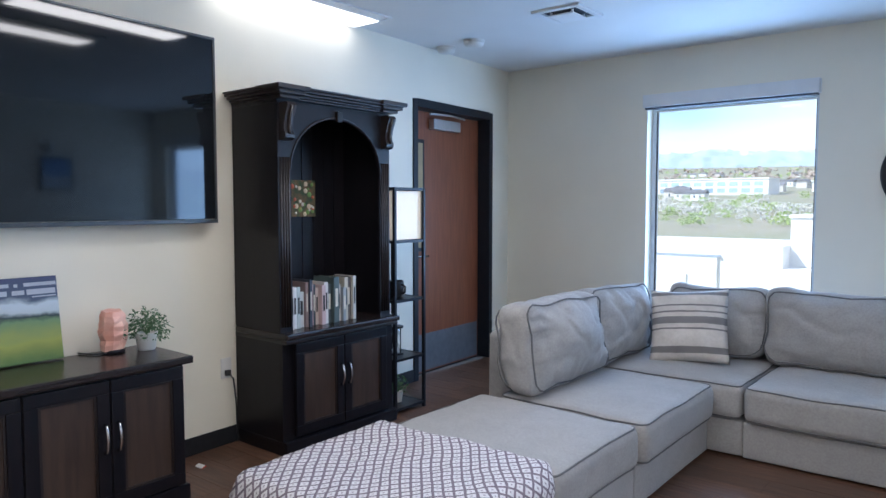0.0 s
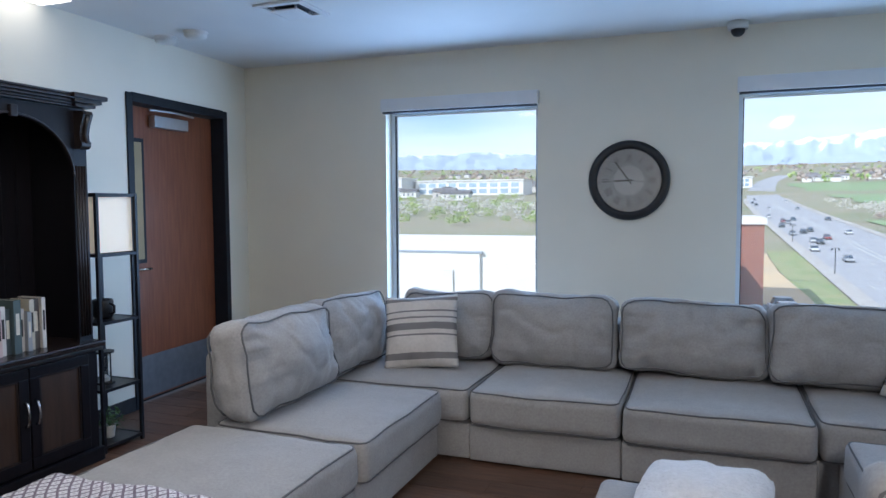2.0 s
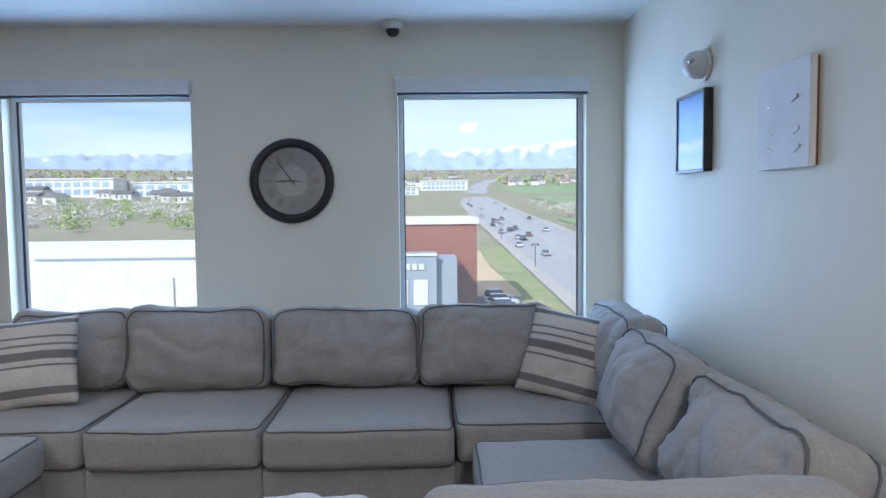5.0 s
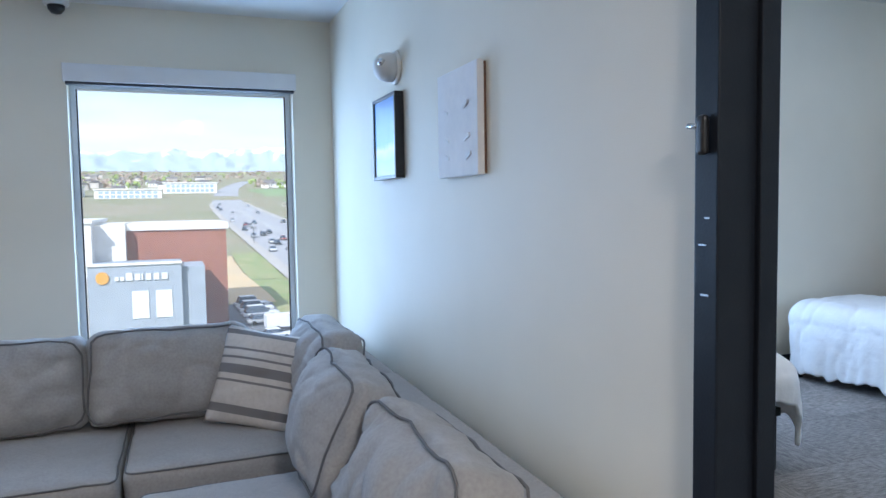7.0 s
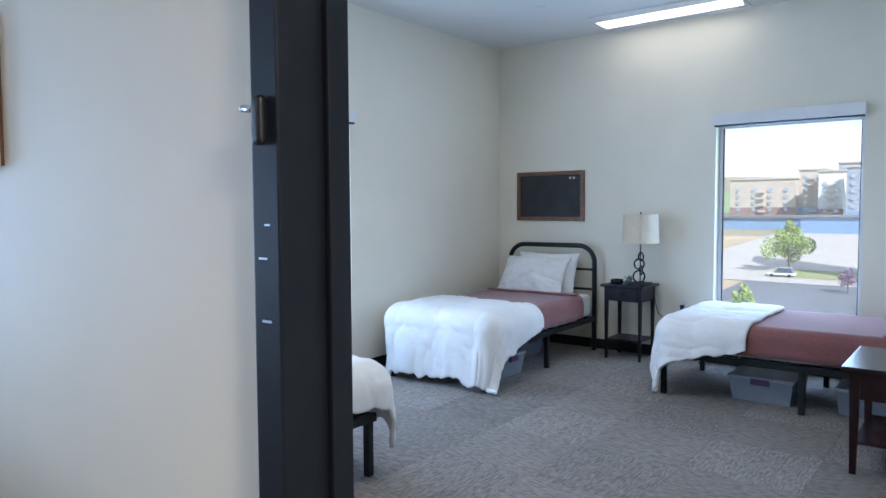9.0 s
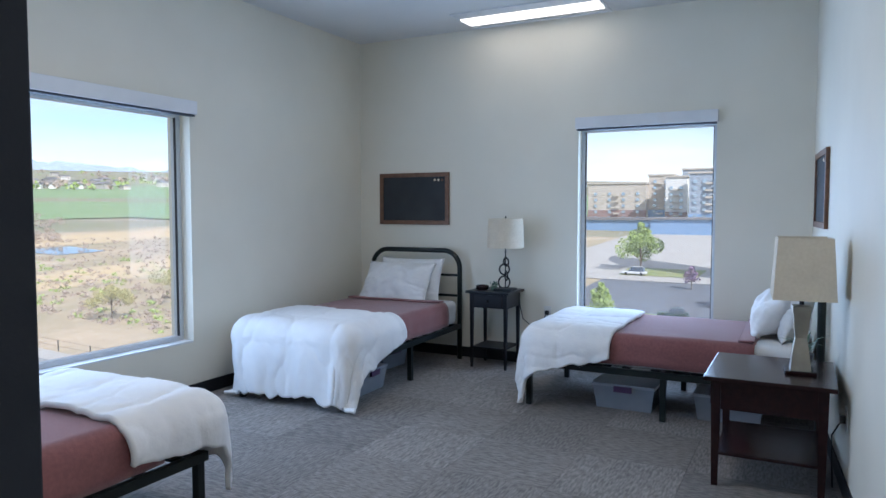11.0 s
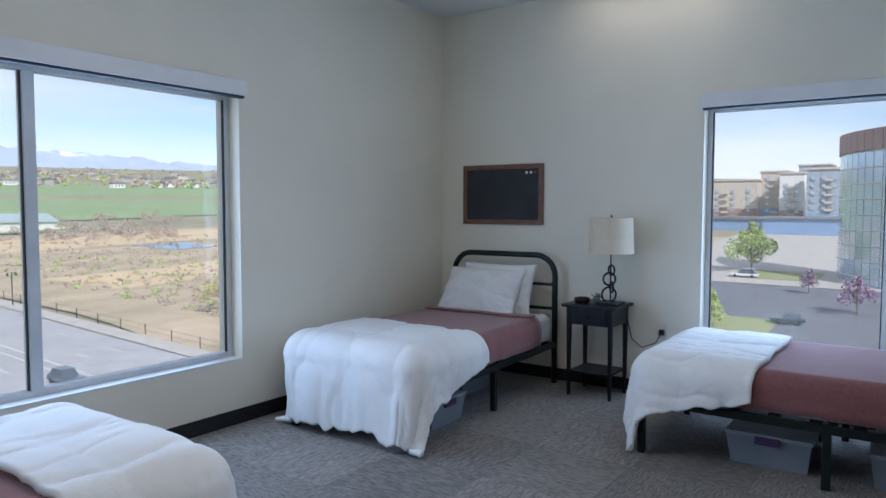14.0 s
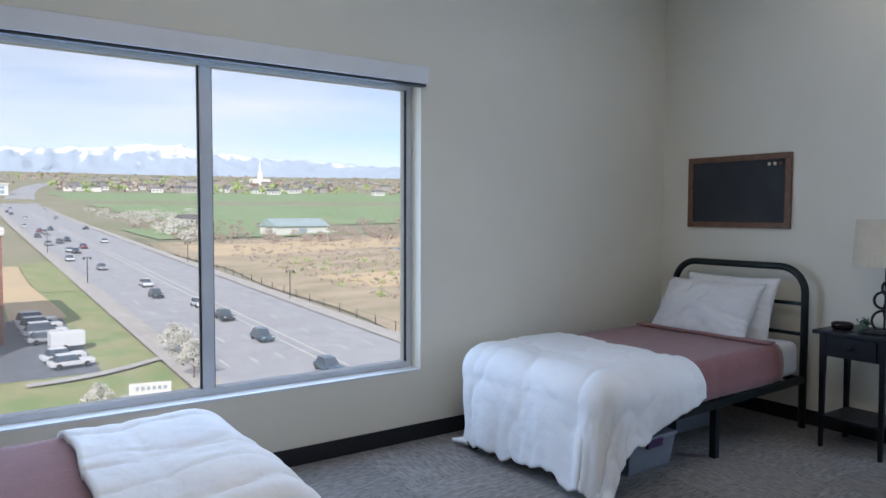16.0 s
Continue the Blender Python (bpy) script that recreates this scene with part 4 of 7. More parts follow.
part("counter", box(0, HY0 - 0.006, 0.6555, HX + 0.055, HY1 + 0.02, 0.690, 0.010), M_ESPTOP, hu, "glossy dark counter")
part("counter_moulding", box(0, HY0 - 0.004, 0.632, HX + 0.040, HY1 + 0.015, 0.655, 0.006), M_CORN, hu)
ym = (HY0 + HY1) / 2
panel_door(hu, HX + 0.001, HY0 + 0.075, ym - 0.004, 0.10, 0.625, ym - 0.03, M_ESP, M_RUB)
panel_door(hu, HX + 0.001, ym + 0.004, HY1 - 0.075, 0.10, 0.625, ym + 0.03, M_ESP, M_RUB)
part("side", box(0, HY0, 0.6905, UX, HY0 + 0.03, 1.955), M_ESP, hu)
part("side", box(0, HY1 - 0.03, 0.6905, UX, HY1, 1.955), M_ESP, hu)
part("back_panel", box(0, HY0 + 0.03, 0.6905, 0.02, HY1 - 0.03, 1.955), M_ESP, hu)
for k in range(9):
    y = HY0 + 0.045 + k * 0.0885
    part("beadboard_strip", box(0.0205, y, 0.6905, 0.026, y + 0.082, 1.90, 0.002), M_ESP, hu)
part("top_board", box(0, HY0, 1.9555, UX, HY1, 1.9725), M_ESP, hu)
# arched front
bm = bmesh.new()
ay0, ay1, az, aztop = HY0 + 0.09, HY1 - 0.09, 1.60, 1.955
ar = (ay1 - ay0) / 2
ac = (ay0 + ay1) / 2
cols = 28
for k in range(cols):
    a0, a1 = math.pi * k / cols, math.pi * (k + 1) / cols
    p = [(ac - ar * math.cos(a0), az + 0.86 * ar * math.sin(a0)), (ac - ar * math.cos(a1), az + 0.86 * ar * math.sin(a1))]
    q = [(p[0][0], aztop), (p[1][0], aztop)]
    vs = [[bm.verts.new((x, y, z)) for y, z in (p[0], p[1], q[1], q[0])] for x in (UX - 0.02, UX + 0.004)]
    bm.faces.new(vs[0]), bm.faces.new(vs[1][::-1])
    bm.faces.new((vs[0][0], vs[1][0], vs[1][1], vs[0][1]))
part("arched_fascia", bm, M_ESP, hu)
part("arch_trim", tube([(UX + 0.006, ac - (ar + 0.004) * math.cos(math.pi * k / 30), az + 0.86 * (ar + 0.004) * math.sin(math.pi * k / 30)) for k in range(31)], 0.007, seg=6), M_CORN, hu)
part("keystone", box(UX + 0.004, ac - 0.020, 1.885, UX + 0.026, ac + 0.020, 1.945, 0.005), M_CORN, hu)
for y0 in (HY0, HY1 - 0.09):
    part("stile", box(UX - 0.02, y0 + 0.001, 0.6905, UX + 0.004, y0 + 0.089, 1.955), M_ESP, hu)
    for k in range(4):
        part("flute", tube([(UX + 0.006, y0 + 0.018 + k * 0.018, 0.72), (UX + 0.006, y0 + 0.018 + k * 0.018, 1.66)], 0.007, seg=8), M_CORN, hu, smooth=True)
    bm = bmesh.new()
    prof = [(0.85 * d, 1.955 - 0.72 * (1.955 - z)) for d, z in [(0.0, 1.955), (0.075, 1.955), (0.088, 1.93), (0.078, 1.90), (0.060, 1.85), (0.046, 1.78), (0.050, 1.74), (0.062, 1.72), (0.060, 1.69), (0.040, 1.672), (0.0, 1.67)]]
    ra = [bm.verts.new((UX + 0.004 + d, y0 + 0.014, z)) for d, z in prof]
    rb = [bm.verts.new((UX + 0.004 + d, y0 + 0.076, z)) for d, z in prof]
    bm.faces.new(ra), bm.faces.new(rb[::-1])
    for k in range(len(prof)):
        bm.faces.new((ra[k], rb[k], rb[(k + 1) % len(prof)], ra[(k + 1) % len(prof)]))
    part("corbel", bm, M_CORN, hu, "carved scroll corbel")
    part("corbel_leaf", tube([(UX + 0.078, y0 + 0.045, 1.936), (UX + 0.060, y0 + 0.045, 1.88), (UX + 0.048, y0 + 0.045, 1.822), (UX + 0.058, y0 + 0.045, 1.782)], 0.012), M_CORN, hu, smooth=True)
for k, (o, z0, z1) in enumerate(((0.008, 1.973, 1.985), (0.020, 1.985, 1.997), (0.036, 1.997, 2.012), (0.052, 2.012, 2.029), (0.062, 2.029, 2.040))):
    part("cornice", box(0, HY0 - o, z0 + 0.0005, UX + 0.03 + o, HY1 + o, z1, 0.005), M_CORN, hu)
for y0 in (HY0, HY1 - 0.09):
    for o, z0, z1 in ((0.032, 1.973, 1.994), (0.055, 1.994, 2.016), (0.076, 2.016, 2.043)):
        part("cornice_block", box(UX - 0.1, y0 - o + 0.01, z0 + 0.002, UX + 0.03 + o, y0 + 0.08 + o, z1, 0.005), M_CORN, hu)

# books, and a small picture in the niche
rb_ = random.Random(11)
tones = [(0.62, 0.60, 0.57), (0.70, 0.70, 0.70), (0.45, 0.52, 0.52), (0.55, 0.57, 0.58), (0.28, 0.20, 0.19), (0.05, 0.06, 0.08), (0.40, 0.28, 0.28), (0.04, 0.05, 0.06), (0.60, 0.50, 0.46), (0.55, 0.42, 0.42), (0.62, 0.60, 0.58), (0.05, 0.07, 0.08), (0.07, 0.10, 0.10), (0.58, 0.56, 0.53), (0.30, 0.32, 0.34), (0.50, 0.46, 0.36), (0.10, 0.09, 0.09), (0.6, 0.56, 0.5)]
yb = HY0 + 0.10
M_PAGES = surface("paper_pages", (0.66, 0.62, 0.53), None, 40, 0.9, 0.2, 200)
for k, c in enumerate(tones):
    w, hh, dd = rb_.uniform(0.018, 0.040), rb_.uniform(0.20, 0.275), rb_.uniform(0.15, 0.19)
    mb = surface("book_cover", c, tuple(v * 0.85 for v in c), 12, 0.5, 0.05, 80)
    bk = thing("book", -3.388 + 0.19, yb, 0.6905, label="upright hardback book on the cabinet shelf", category="book", group="row of books")
    part("cover", box(0, 0, 0, dd, 0.0025, hh), mb, bk)
    part("cover", box(0, w - 0.0025, 0, dd, w, hh), mb, bk)
    part("spine", box(dd, 0, 0, dd + 0.0025, w, hh, 0.0008), mb, bk)
    part("pages", box(0.004, 0.0027, 0.003, dd - 0.0003, w - 0.0027, hh - 0.005), M_PAGES, bk)
    part("title_band", box(dd + 0.0027, w * 0.25, hh * 0.35, dd + 0.0032, w * 0.75, hh * 0.75), M_PLASTICB if sum(c) > 1 else M_PAGES, bk)
    yb += w + 0.0015
M_FLOWERS = surface("flower_print", (0.16, 0.085, 0.035), (0.02, 0.06, 0.025), 26, 0.6, 0.2, 60)
fp = thing("flower_picture", -3.388 + 0.027, HY0 + 0.485, 1.44, label="small picture of red and white flowers hung in the niche", category="picture")
part("print", box(0, -0.10, -0.115, 0.012, 0.10, 0.115, 0.002), M_FLOWERS, fp)
rnd = random.Random(5)
for k in range(26):
    y, z = rnd.uniform(-0.085, 0.085), rnd.uniform(-0.1, 0.1)
    nm = rnd.choice(((0.62, 0.50, 0.34), (0.55, 0.12, 0.06), (0.16, 0.28, 0.07), (0.60, 0.56, 0.48)))
    key = "petal_%d" % int(nm[0] * 100)
    mt = bpy.data.materials.get(key) or surface(key, nm, None, 30, 0.6)
    part("petal", lathe([(rnd.uniform(0.008, 0.018), 0), (0.004, 0.003)], 8), mt, fp, at=pose(0.0122, y, z, 0, 90, 0))

# shelf lamp
fl = thing("shelf_floor_lamp", WEST + 0.43, 3.455, 0, label="black floor lamp with glass shelves and a lit white cloth shade", category="floor lamp")
q = 0.145
for sx in (-1, 1):
    for sy in (-1, 1):
        part("post", box(sx * q - 0.010, sy * q - 0.010, 0, sx * q + 0.010, sy * q + 0.010, 1.515, 0.002), M_BLACK, fl)
for z in (0.03, 0.36, 0.755, 1.150, 1.50):
    part("shelf", box(-q + 0.0105, -q + 0.0105, z, q - 0.0105, q - 0.0105, z + 0.012), M_BLACK, fl)
    for sx in (-1, 1):
        part("shelf_rail", box(sx * q - 0.008, -q + 0.0105, z - 0.004, sx * q + 0.008, q - 0.0105, z + 0.014), M_BLACK, fl)
        part("shelf_rail", box(-q + 0.0105, sx * q - 0.008, z - 0.004, q - 0.0105, sx * q + 0.008, z + 0.014), M_BLACK, fl)
part("shade", box(-q + 0.014, -q + 0.014, 1.168, q - 0.014, q - 0.014, 1.492, 0.003), M_LAMPGLASS, fl, "glowing white cloth shade")
part("pull_cord", tube([(q - 0.02, -q + 0.03, 1.15), (q - 0.02, -q + 0.04, 0.98)], 0.002), M_BLACK, fl)
mg = thing("black_mug", WEST + 0.44, 3.46, 0.767, label="black ceramic mug on the lamp's shelf", category="mug")
part("cup", lathe([(0.045, 0), (0.058, 0.02), (0.060, 0.10), (0.055, 0.115), (0.05, 0.115), (0.048, 0.02)]), M_PLASTICB, mg, smooth=True)
part("handle", tube([(0.058, 0, 0.03), (0.09, 0, 0.04), (0.092, 0, 0.08), (0.058, 0, 0.092)], 0.007), M_PLASTICB, mg, smooth=True)
hg = thing("hourglass", WEST + 0.44, 3.46, 0.372, label="small black-framed hourglass on the lamp's shelf", category="hourglass")
for z in (0.0, 0.185):
    part("plate", lathe([(0.055, z), (0.055, z + 0.012)]), M_PLASTICB, hg)
for k in range(3):
    a = k * math.tau / 3
    part("rod", tube([(0.046 * math.cos(a), 0.046 * math.sin(a), 0.012), (0.046 * math.cos(a), 0.046 * math.sin(a), 0.185)], 0.004), M_PLASTICB, hg)
part("glass", lathe([(0.030, 0.013), (0.034, 0.05), (0.006, 0.098), (0.034, 0.146), (0.030, 0.184)]), clear_glass("hourglass_glass", (0.9, 0.92, 0.93), 0.15), hg, smooth=True)
part("sand", lathe([(0.028, 0.014), (0.029, 0.03), (0.004, 0.055)]), M_POT, hg, "white sand")
potted("potted_plant", WEST + 0.46, 3.46, 0.042, 0.035, 0.075, 90, 0.085, 0.017, "small green plant in a white pot on the lowest shelf", M_LEAF, 0.0, 8, 0.9, 10)


# ---- sectional sofa ----
SEAT = 0.415


def sofa_base(name, x0, y0, x1, y1, label, backs=()):
    """One upholstered section: a skirted base on small feet, and the low back walls (x0, y0, x1, y1, top) behind it."""
    t = thing(name, (x0 + x1) / 2, (y0 + y1) / 2, 0, label=label, category="sofa section", group="sectional sofa")
    hx, hy = (x1 - x0) / 2, (y1 - y0) / 2
    part("base", soft(2 * hx - 0.004, 2 * hy - 0.004, 0.202, 0.012, 0, 0.002, x0, 8), M_SOFA, t, smooth=True, at=pose(0, 0, 0.113))
    for sx in (-1, 1):
        for sy in (-1, 1):
            part("foot", box(sx * (hx - 0.08) - 0.025, sy * (hy - 0.08) - 0.025, 0, sx * (hx - 0.08) + 0.025, sy * (hy - 0.08) + 0.025, 0.012), M_FEET, t)
    cx, cy = (x0 + x1) / 2, (y0 + y1) / 2
    for a in backs:
        w, d, h = a[2] - a[0], a[3] - a[1], a[4] - 0.26
        b = part("back", soft(w - 0.004, d - 0.004, h, 0.035, 0, 0.003, a[0], 8), M_SOFA, t, smooth=True, at=pose((a[0] + a[2]) / 2 - cx, (a[1] + a[3]) / 2 - cy, 0.26 + h / 2))
    return t


def seat_cushion(t, x0, y0, x1, y1, seed, top=SEAT, bottom=0.216):
    """A loose seat cushion of a section, with dark piping round its upper and lower edge."""
    w, d, h = x1 - x0 - 0.008, y1 - y0 - 0.008, top - bottom
    m = t.matrix_basis.inverted() @ pose((x0 + x1) / 2, (y0 + y1) / 2, (top + bottom) / 2)
    c = part("seat_cushion", soft(w, d, h, 0.045, 0.022, 0.006, seed, 14), M_SOFA, t, smooth=True, at=m)
    part("piping", welt(w + 0.004, d + 0.004, h / 2 - 0.012, 0.045, 0.0042, 0, 0.006, seed), M_PIPE, c, "dark grey piping", smooth=True)
    part("piping", welt(w + 0.004, d + 0.004, -h / 2 + 0.012, 0.045, 0.0042, 0, 0.006, seed), M_PIPE, c, "dark grey piping", smooth=True)
    return c


def back_cushion(x, y, w, h, d, rz, seed, tilt=10, lift=0.0, label="puffy grey linen back cushion with dark piping", roll=0):
    """A loose back cushion: stands on the seat, face toward its local -y, leaning back."""
    t = thing("back_cushion", x, y, SEAT + 0.012 + lift, rz, label=label, category="cushion", group="back cushions of the sofa")
    m = pose(0, 0, h / 2, -tilt, roll, 0)
    part("cover", soft(w, d, h, 0.075, 0.085, 0.024, seed, 34, 1, pucker=0.026), M_SOFA, t, smooth=True, at=m)
    for s in (-1, 1):
        part("piping", welt(w + 0.004, h + 0.004, s * (d / 2 - 0.014), 0.075, 0.0046, 0, 0.024, seed, 1), M_PIPE, t, "dark grey piping", smooth=True, at=m)
    return t


g_w1 = sofa_base("sofa_chaise", -2.02, 2.14, -1.150, 2.92, "grey linen chaise section of the sectional sofa")
seat_cushion(g_w1, -2.02, 2.14, -1.120, 2.92, 1)
g_w2 = sofa_base("sofa_section", -2.12, 2.92, -1.150, 3.915, "grey linen armless section of the sectional sofa", [(-2.12, 3.12, -1.92, 3.915, 0.70)])
seat_cushion(g_w2, -1.92, 2.92, -1.095, 3.86, 2)
g_c1 = sofa_base("sofa_corner", -2.12, 3.92, -0.965, 4.95, "grey linen corner section of the sectional sofa", [(-2.12, 3.92, -1.92, 4.75, 0.70), (-2.12, 4.75, -0.965, 4.95, 0.70)])
seat_cushion(g_c1, -1.92, 3.885, -0.965, 4.74, 3)
g_n1 = sofa_base("sofa_section", -0.965, 3.91, -0.135, 4.95, "grey linen armless section of the sectional sofa", [(-0.965, 4.75, -0.135, 4.95, 0.70)])
seat_cushion(g_n1, -0.965, 3.865, -0.135, 4.74, 4)
g_n2 = sofa_base("sofa_section", -0.135, 3.89, 0.765, 4.95, "grey linen armless section of the sectional sofa", [(-0.135, 4.75, 0.765, 4.95, 0.70)])
seat_cushion(g_n2, -0.135, 3.84, 0.765, 4.74, 5)
g_c2 = sofa_base("sofa_corner", 0.765, 3.955, 1.93, 4.95, "grey linen corner section of the sectional sofa", [(1.73, 3.955, 1.93, 4.75, 0.70), (0.765, 4.75, 1.93, 4.95, 0.70)])
seat_cushion(g_c2, 0.765, 3.885, 1.73, 4.74, 6)
g_e1 = sofa_base("sofa_section", 0.86, 2.24, 1.93, 3.955, "grey linen end section of the sectional sofa", [(1.73, 2.24, 1.93, 3.955, 0.70)])
seat_cushion(g_e1, 0.825, 2.33, 1.73, 3.70, 7)
arm_w, arm_h = 0.97, 0.38
arm = part("arm_cushion", soft(arm_w, 0.19, arm_h, 0.06, 0.03, 0.010, 9, 14, 1), M_SOFA, g_e1, "warm-lit upholstered arm with piping", smooth=True, at=g_e1.matrix_basis.inverted() @ pose(1.115, 2.215, 0.612))
for s in (-1, 1):
    part("piping", welt(arm_w, arm_h, s * 0.078, 0.06, 0.0055, 0, 0.010, 9, 1), M_PIPE, arm, "dark grey piping", smooth=True)

back_cushion(-1.795, 3.31, 0.82, 0.47, 0.23, 90, 11, 7)
back_cushion(-1.83, 4.10, 0.74, 0.455, 0.22, 86, 12, 9)
back_cushion(-1.32, 4.60, 0.62, 0.445, 0.22, 8, 13, 10)
back_cushion(-0.63, 4.60, 0.79, 0.445, 0.22, 0, 14, 8)
back_cushion(0.185, 4.60, 0.81, 0.435, 0.22, 0, 15, 8)
back_cushion(0.97, 4.57, 0.74, 0.45, 0.22, -3, 16, 12)
back_cushion(1.66, 4.32, 0.78, 0.445, 0.22, -92, 17, 10)
back_cushion(1.56, 3.50, 0.78, 0.44, 0.22, -94, 18, 21)
back_cushion(1.60, 2.68, 0.76, 0.43, 0.22, -88, 19, 21)


def throw_pillow(x, y, rz, roll, tilt, seed):
    t = thing("throw_pillow", x, y, SEAT + 0.015, rz, label="square cream throw pillow with woven charcoal stripes", category="pillow", group="striped throw pillows")
    part("cover", pillow(0.47, 0.47, 0.18, seed, crease=0.016), M_STRIPE, t, smooth=True, at=pose(0, 0, 0.215, -tilt, roll, 0))
    return t


throw_pillow(-1.40, 4.28, 12, -4, 22, 2)
throw_pillow(1.36, 4.27, -30, 8, 22, 5)

# ottomans
ot = thing("ottoman", -1.590, 1.790, 0, label="low square ottoman under a printed cloth", category="ottoman")
part("base", soft(0.80, 0.70, 0.38, 0.03, 0, 0.003, 2, 8), M_SOFA, ot, smooth=True, at=pose(0, 0, 0.225))
for sx in (-1, 1):
    for sy in (-1, 1):
        part("foot", box(sx * 0.33 - 0.025, sy * 0.28 - 0.025, 0, sx * 0.33 + 0.025, sy * 0.28 + 0.025, 0.036), M_FEET, ot)
cl_b = drape(-0.41, 0.40, 0.73, 0.44, 0.15, 0.17, 0.055, 3, 0.016, 0.05, 0.35, step=0.03)
cloth = single("printed_throw", cl_b, M_LATTICE, pose(-1.590, 1.790, 0, 0, 0, 182), "white cotton throw with a grey-violet diamond print, over the ottoman", "throw", smooth=True)
thick(cloth, 0.008)
o2 = thing("ottoman", 0.27, 2.60, 0, label="grey linen ottoman in front of the sofa", category="ottoman")
part("base", soft(0.76, 0.72, 0.36, 0.04, 0.01, 0.003, 5, 8), M_SOFA, o2, smooth=True, at=pose(0, 0, 0.215))
for sx in (-1, 1):
    for sy in (-1, 1):
        part("foot", box(sx * 0.31 - 0.025, sy * 0.29 - 0.025, 0, sx * 0.31 + 0.025, sy * 0.29 + 0.025, 0.036), M_FEET, o2)
bm = soft(0.43, 0.50, 0.125, 0.055, 0.045, 0.016, 7, 16)
single("white_throw", bm, M_THROW, pose(0.265, 2.69, 0.437, 0, 0, -4), "folded fluffy white throw blanket on the ottoman", "blanket", smooth=True)

# ---- wall clock ----
ck = thing("wall_clock", -0.273, NORTH, 1.605, label="round wall clock with a wide black frame and grey dial", category="clock")
R = pose(0, 0, 0, 90, 0, 0)
part("frame", lathe([(0.225, 0.002), (0.283, 0.002), (0.287, 0.020), (0.270, 0.040), (0.245, 0.044), (0.232, 0.036), (0.226, 0.022), (0.225, 0.002)], 56, cap=False), M_PLASTICB, ck, "black moulded frame", smooth=True, at=R)
part("dial", lathe([(0.232, 0.004), (0.232, 0.012)], 48), M_DIAL, ck, "grey washed dial", at=R)
part("dial_centre", lathe([(0.108, 0.0125), (0.108, 0.0135)], 40), M_DIALIN, ck, at=R)
M_NUM = surface("dial_numerals", (0.10, 0.10, 0.105), None, 10, 0.6)
NUMS = {0: 3, 1: 1, 2: 2, 3: 3, 4: 2, 5: 1, 6: 2, 7: 3, 8: 4, 9: 2, 10: 1, 11: 2}
for k in range(12):
    a = radians(90 - 30 * k)
    for j in range(NUMS[k]):
        o = (j - (NUMS[k] - 1) / 2) * 0.014
        bm = box(-0.0035, -0.026, 0.0128, 0.0035, 0.026, 0.0136)
        part("numeral_bar", bm, M_NUM, ck, at=R @ pose(0, 0, 0, 0, 0, 90 - 30 * k - 90) @ pose(o, 0.165, 0))
for ang, ln, w in ((-92, 0.105, 0.014), (-36, 0.165, 0.011)):
    part("hand", box(-w / 2, -0.03, 0.0145, w / 2, ln, 0.0165), M_PLASTICB, ck, at=R @ pose(0, 0, 0, 0, 0, -ang))
part("second_tail", box(-0.002, -0.005, 0.0168, 0.002, 0.10, 0.0175), M_PLASTICB, ck, at=R @ pose(0, 0, 0, 0, 0, -95))
part("hub", lathe([(0.010, 0.0168), (0.010, 0.020)], 16), M_PLASTICB, ck, at=R)
g = part("glass", lathe([(0.2255, 0.026), (0.2255, 0.028)], 48), M_CLOCKGLASS, ck, "clear clock glass", at=R)
g.visible_shadow = False

# ---- art wall ----
em = thing("emergency_light", PARTY, 4.06, 2.085, label="white oval emergency light on the wall", category="emergency light")
part("wall_plate", lathe([(0.070, 0.0), (0.078, 0.006), (0.074, 0.018)], 28), M_PLASTICW, em, smooth=True, at=pose(0, 0, 0, 0, -90, 0))
part("housing", lathe([(0.064, 0.0182), (0.068, 0.05), (0.058, 0.085), (0.036, 0.105), (0.010, 0.11)], 28), M_PLASTICW, em, smooth=True, at=pose(0, 0, 0, 0, -90, 0))
part("lens", lathe([(0.016, 0.0), (0.018, 0.012), (0.010, 0.02)], 16), M_CHROME, em, "small round lens", smooth=True, at=pose(-0.085, -0.045, 0.01, 0, -60, 20))
pf = thing("framed_picture", PARTY, 4.155, 1.772, label="small black-framed picture of blue sky and cloud", category="picture")
fw, fh = 0.185, 0.195
for a in ((-fw, -fh, fw, -fh + 0.016), (-fw, fh - 0.016, fw, fh), (-fw, -fh + 0.016, -fw + 0.016, fh - 0.016), (fw - 0.016, -fh + 0.016, fw, fh - 0.016)):
    part("frame", box(-0.045, a[0], a[1], -0.001, a[2], a[3], 0.002), M_PLASTICB, pf)
M_SKYPIC = banded("sky_print", [(0.0, (0.62, 0.66, 0.72)), (0.2, (0.45, 0.58, 0.74)), (0.34, (0.66, 0.62, 0.58)), (0.42, (0.20, 0.40, 0.72)), (1.0, (0.06, 0.22, 0.58))], 0.35, wob=0.12, scale=3)
part("print", box(-0.038, -fw + 0.0165, -fh + 0.0165, -0.004, fw - 0.0165, fh - 0.0165), M_SKYPIC, pf, "glossy print of blue sky")
cv = thing("white_canvas", PARTY, 3.26, 1.742, label="white gallery canvas with pale raised brush marks", category="picture")
part("canvas", box(-0.036, -0.185, -0.19, -0.0105, 0.185, 0.19, 0.003), surface("white_canvas_weave", (0.82, 0.82, 0.82), (0.78, 0.78, 0.79), 30, 0.8, 0.2, 160), cv)
part("stretcher", box(-0.010, -0.18, -0.185, -0.001, 0.18, 0.185), M_OAK, cv)
rnd = random.Random(4)
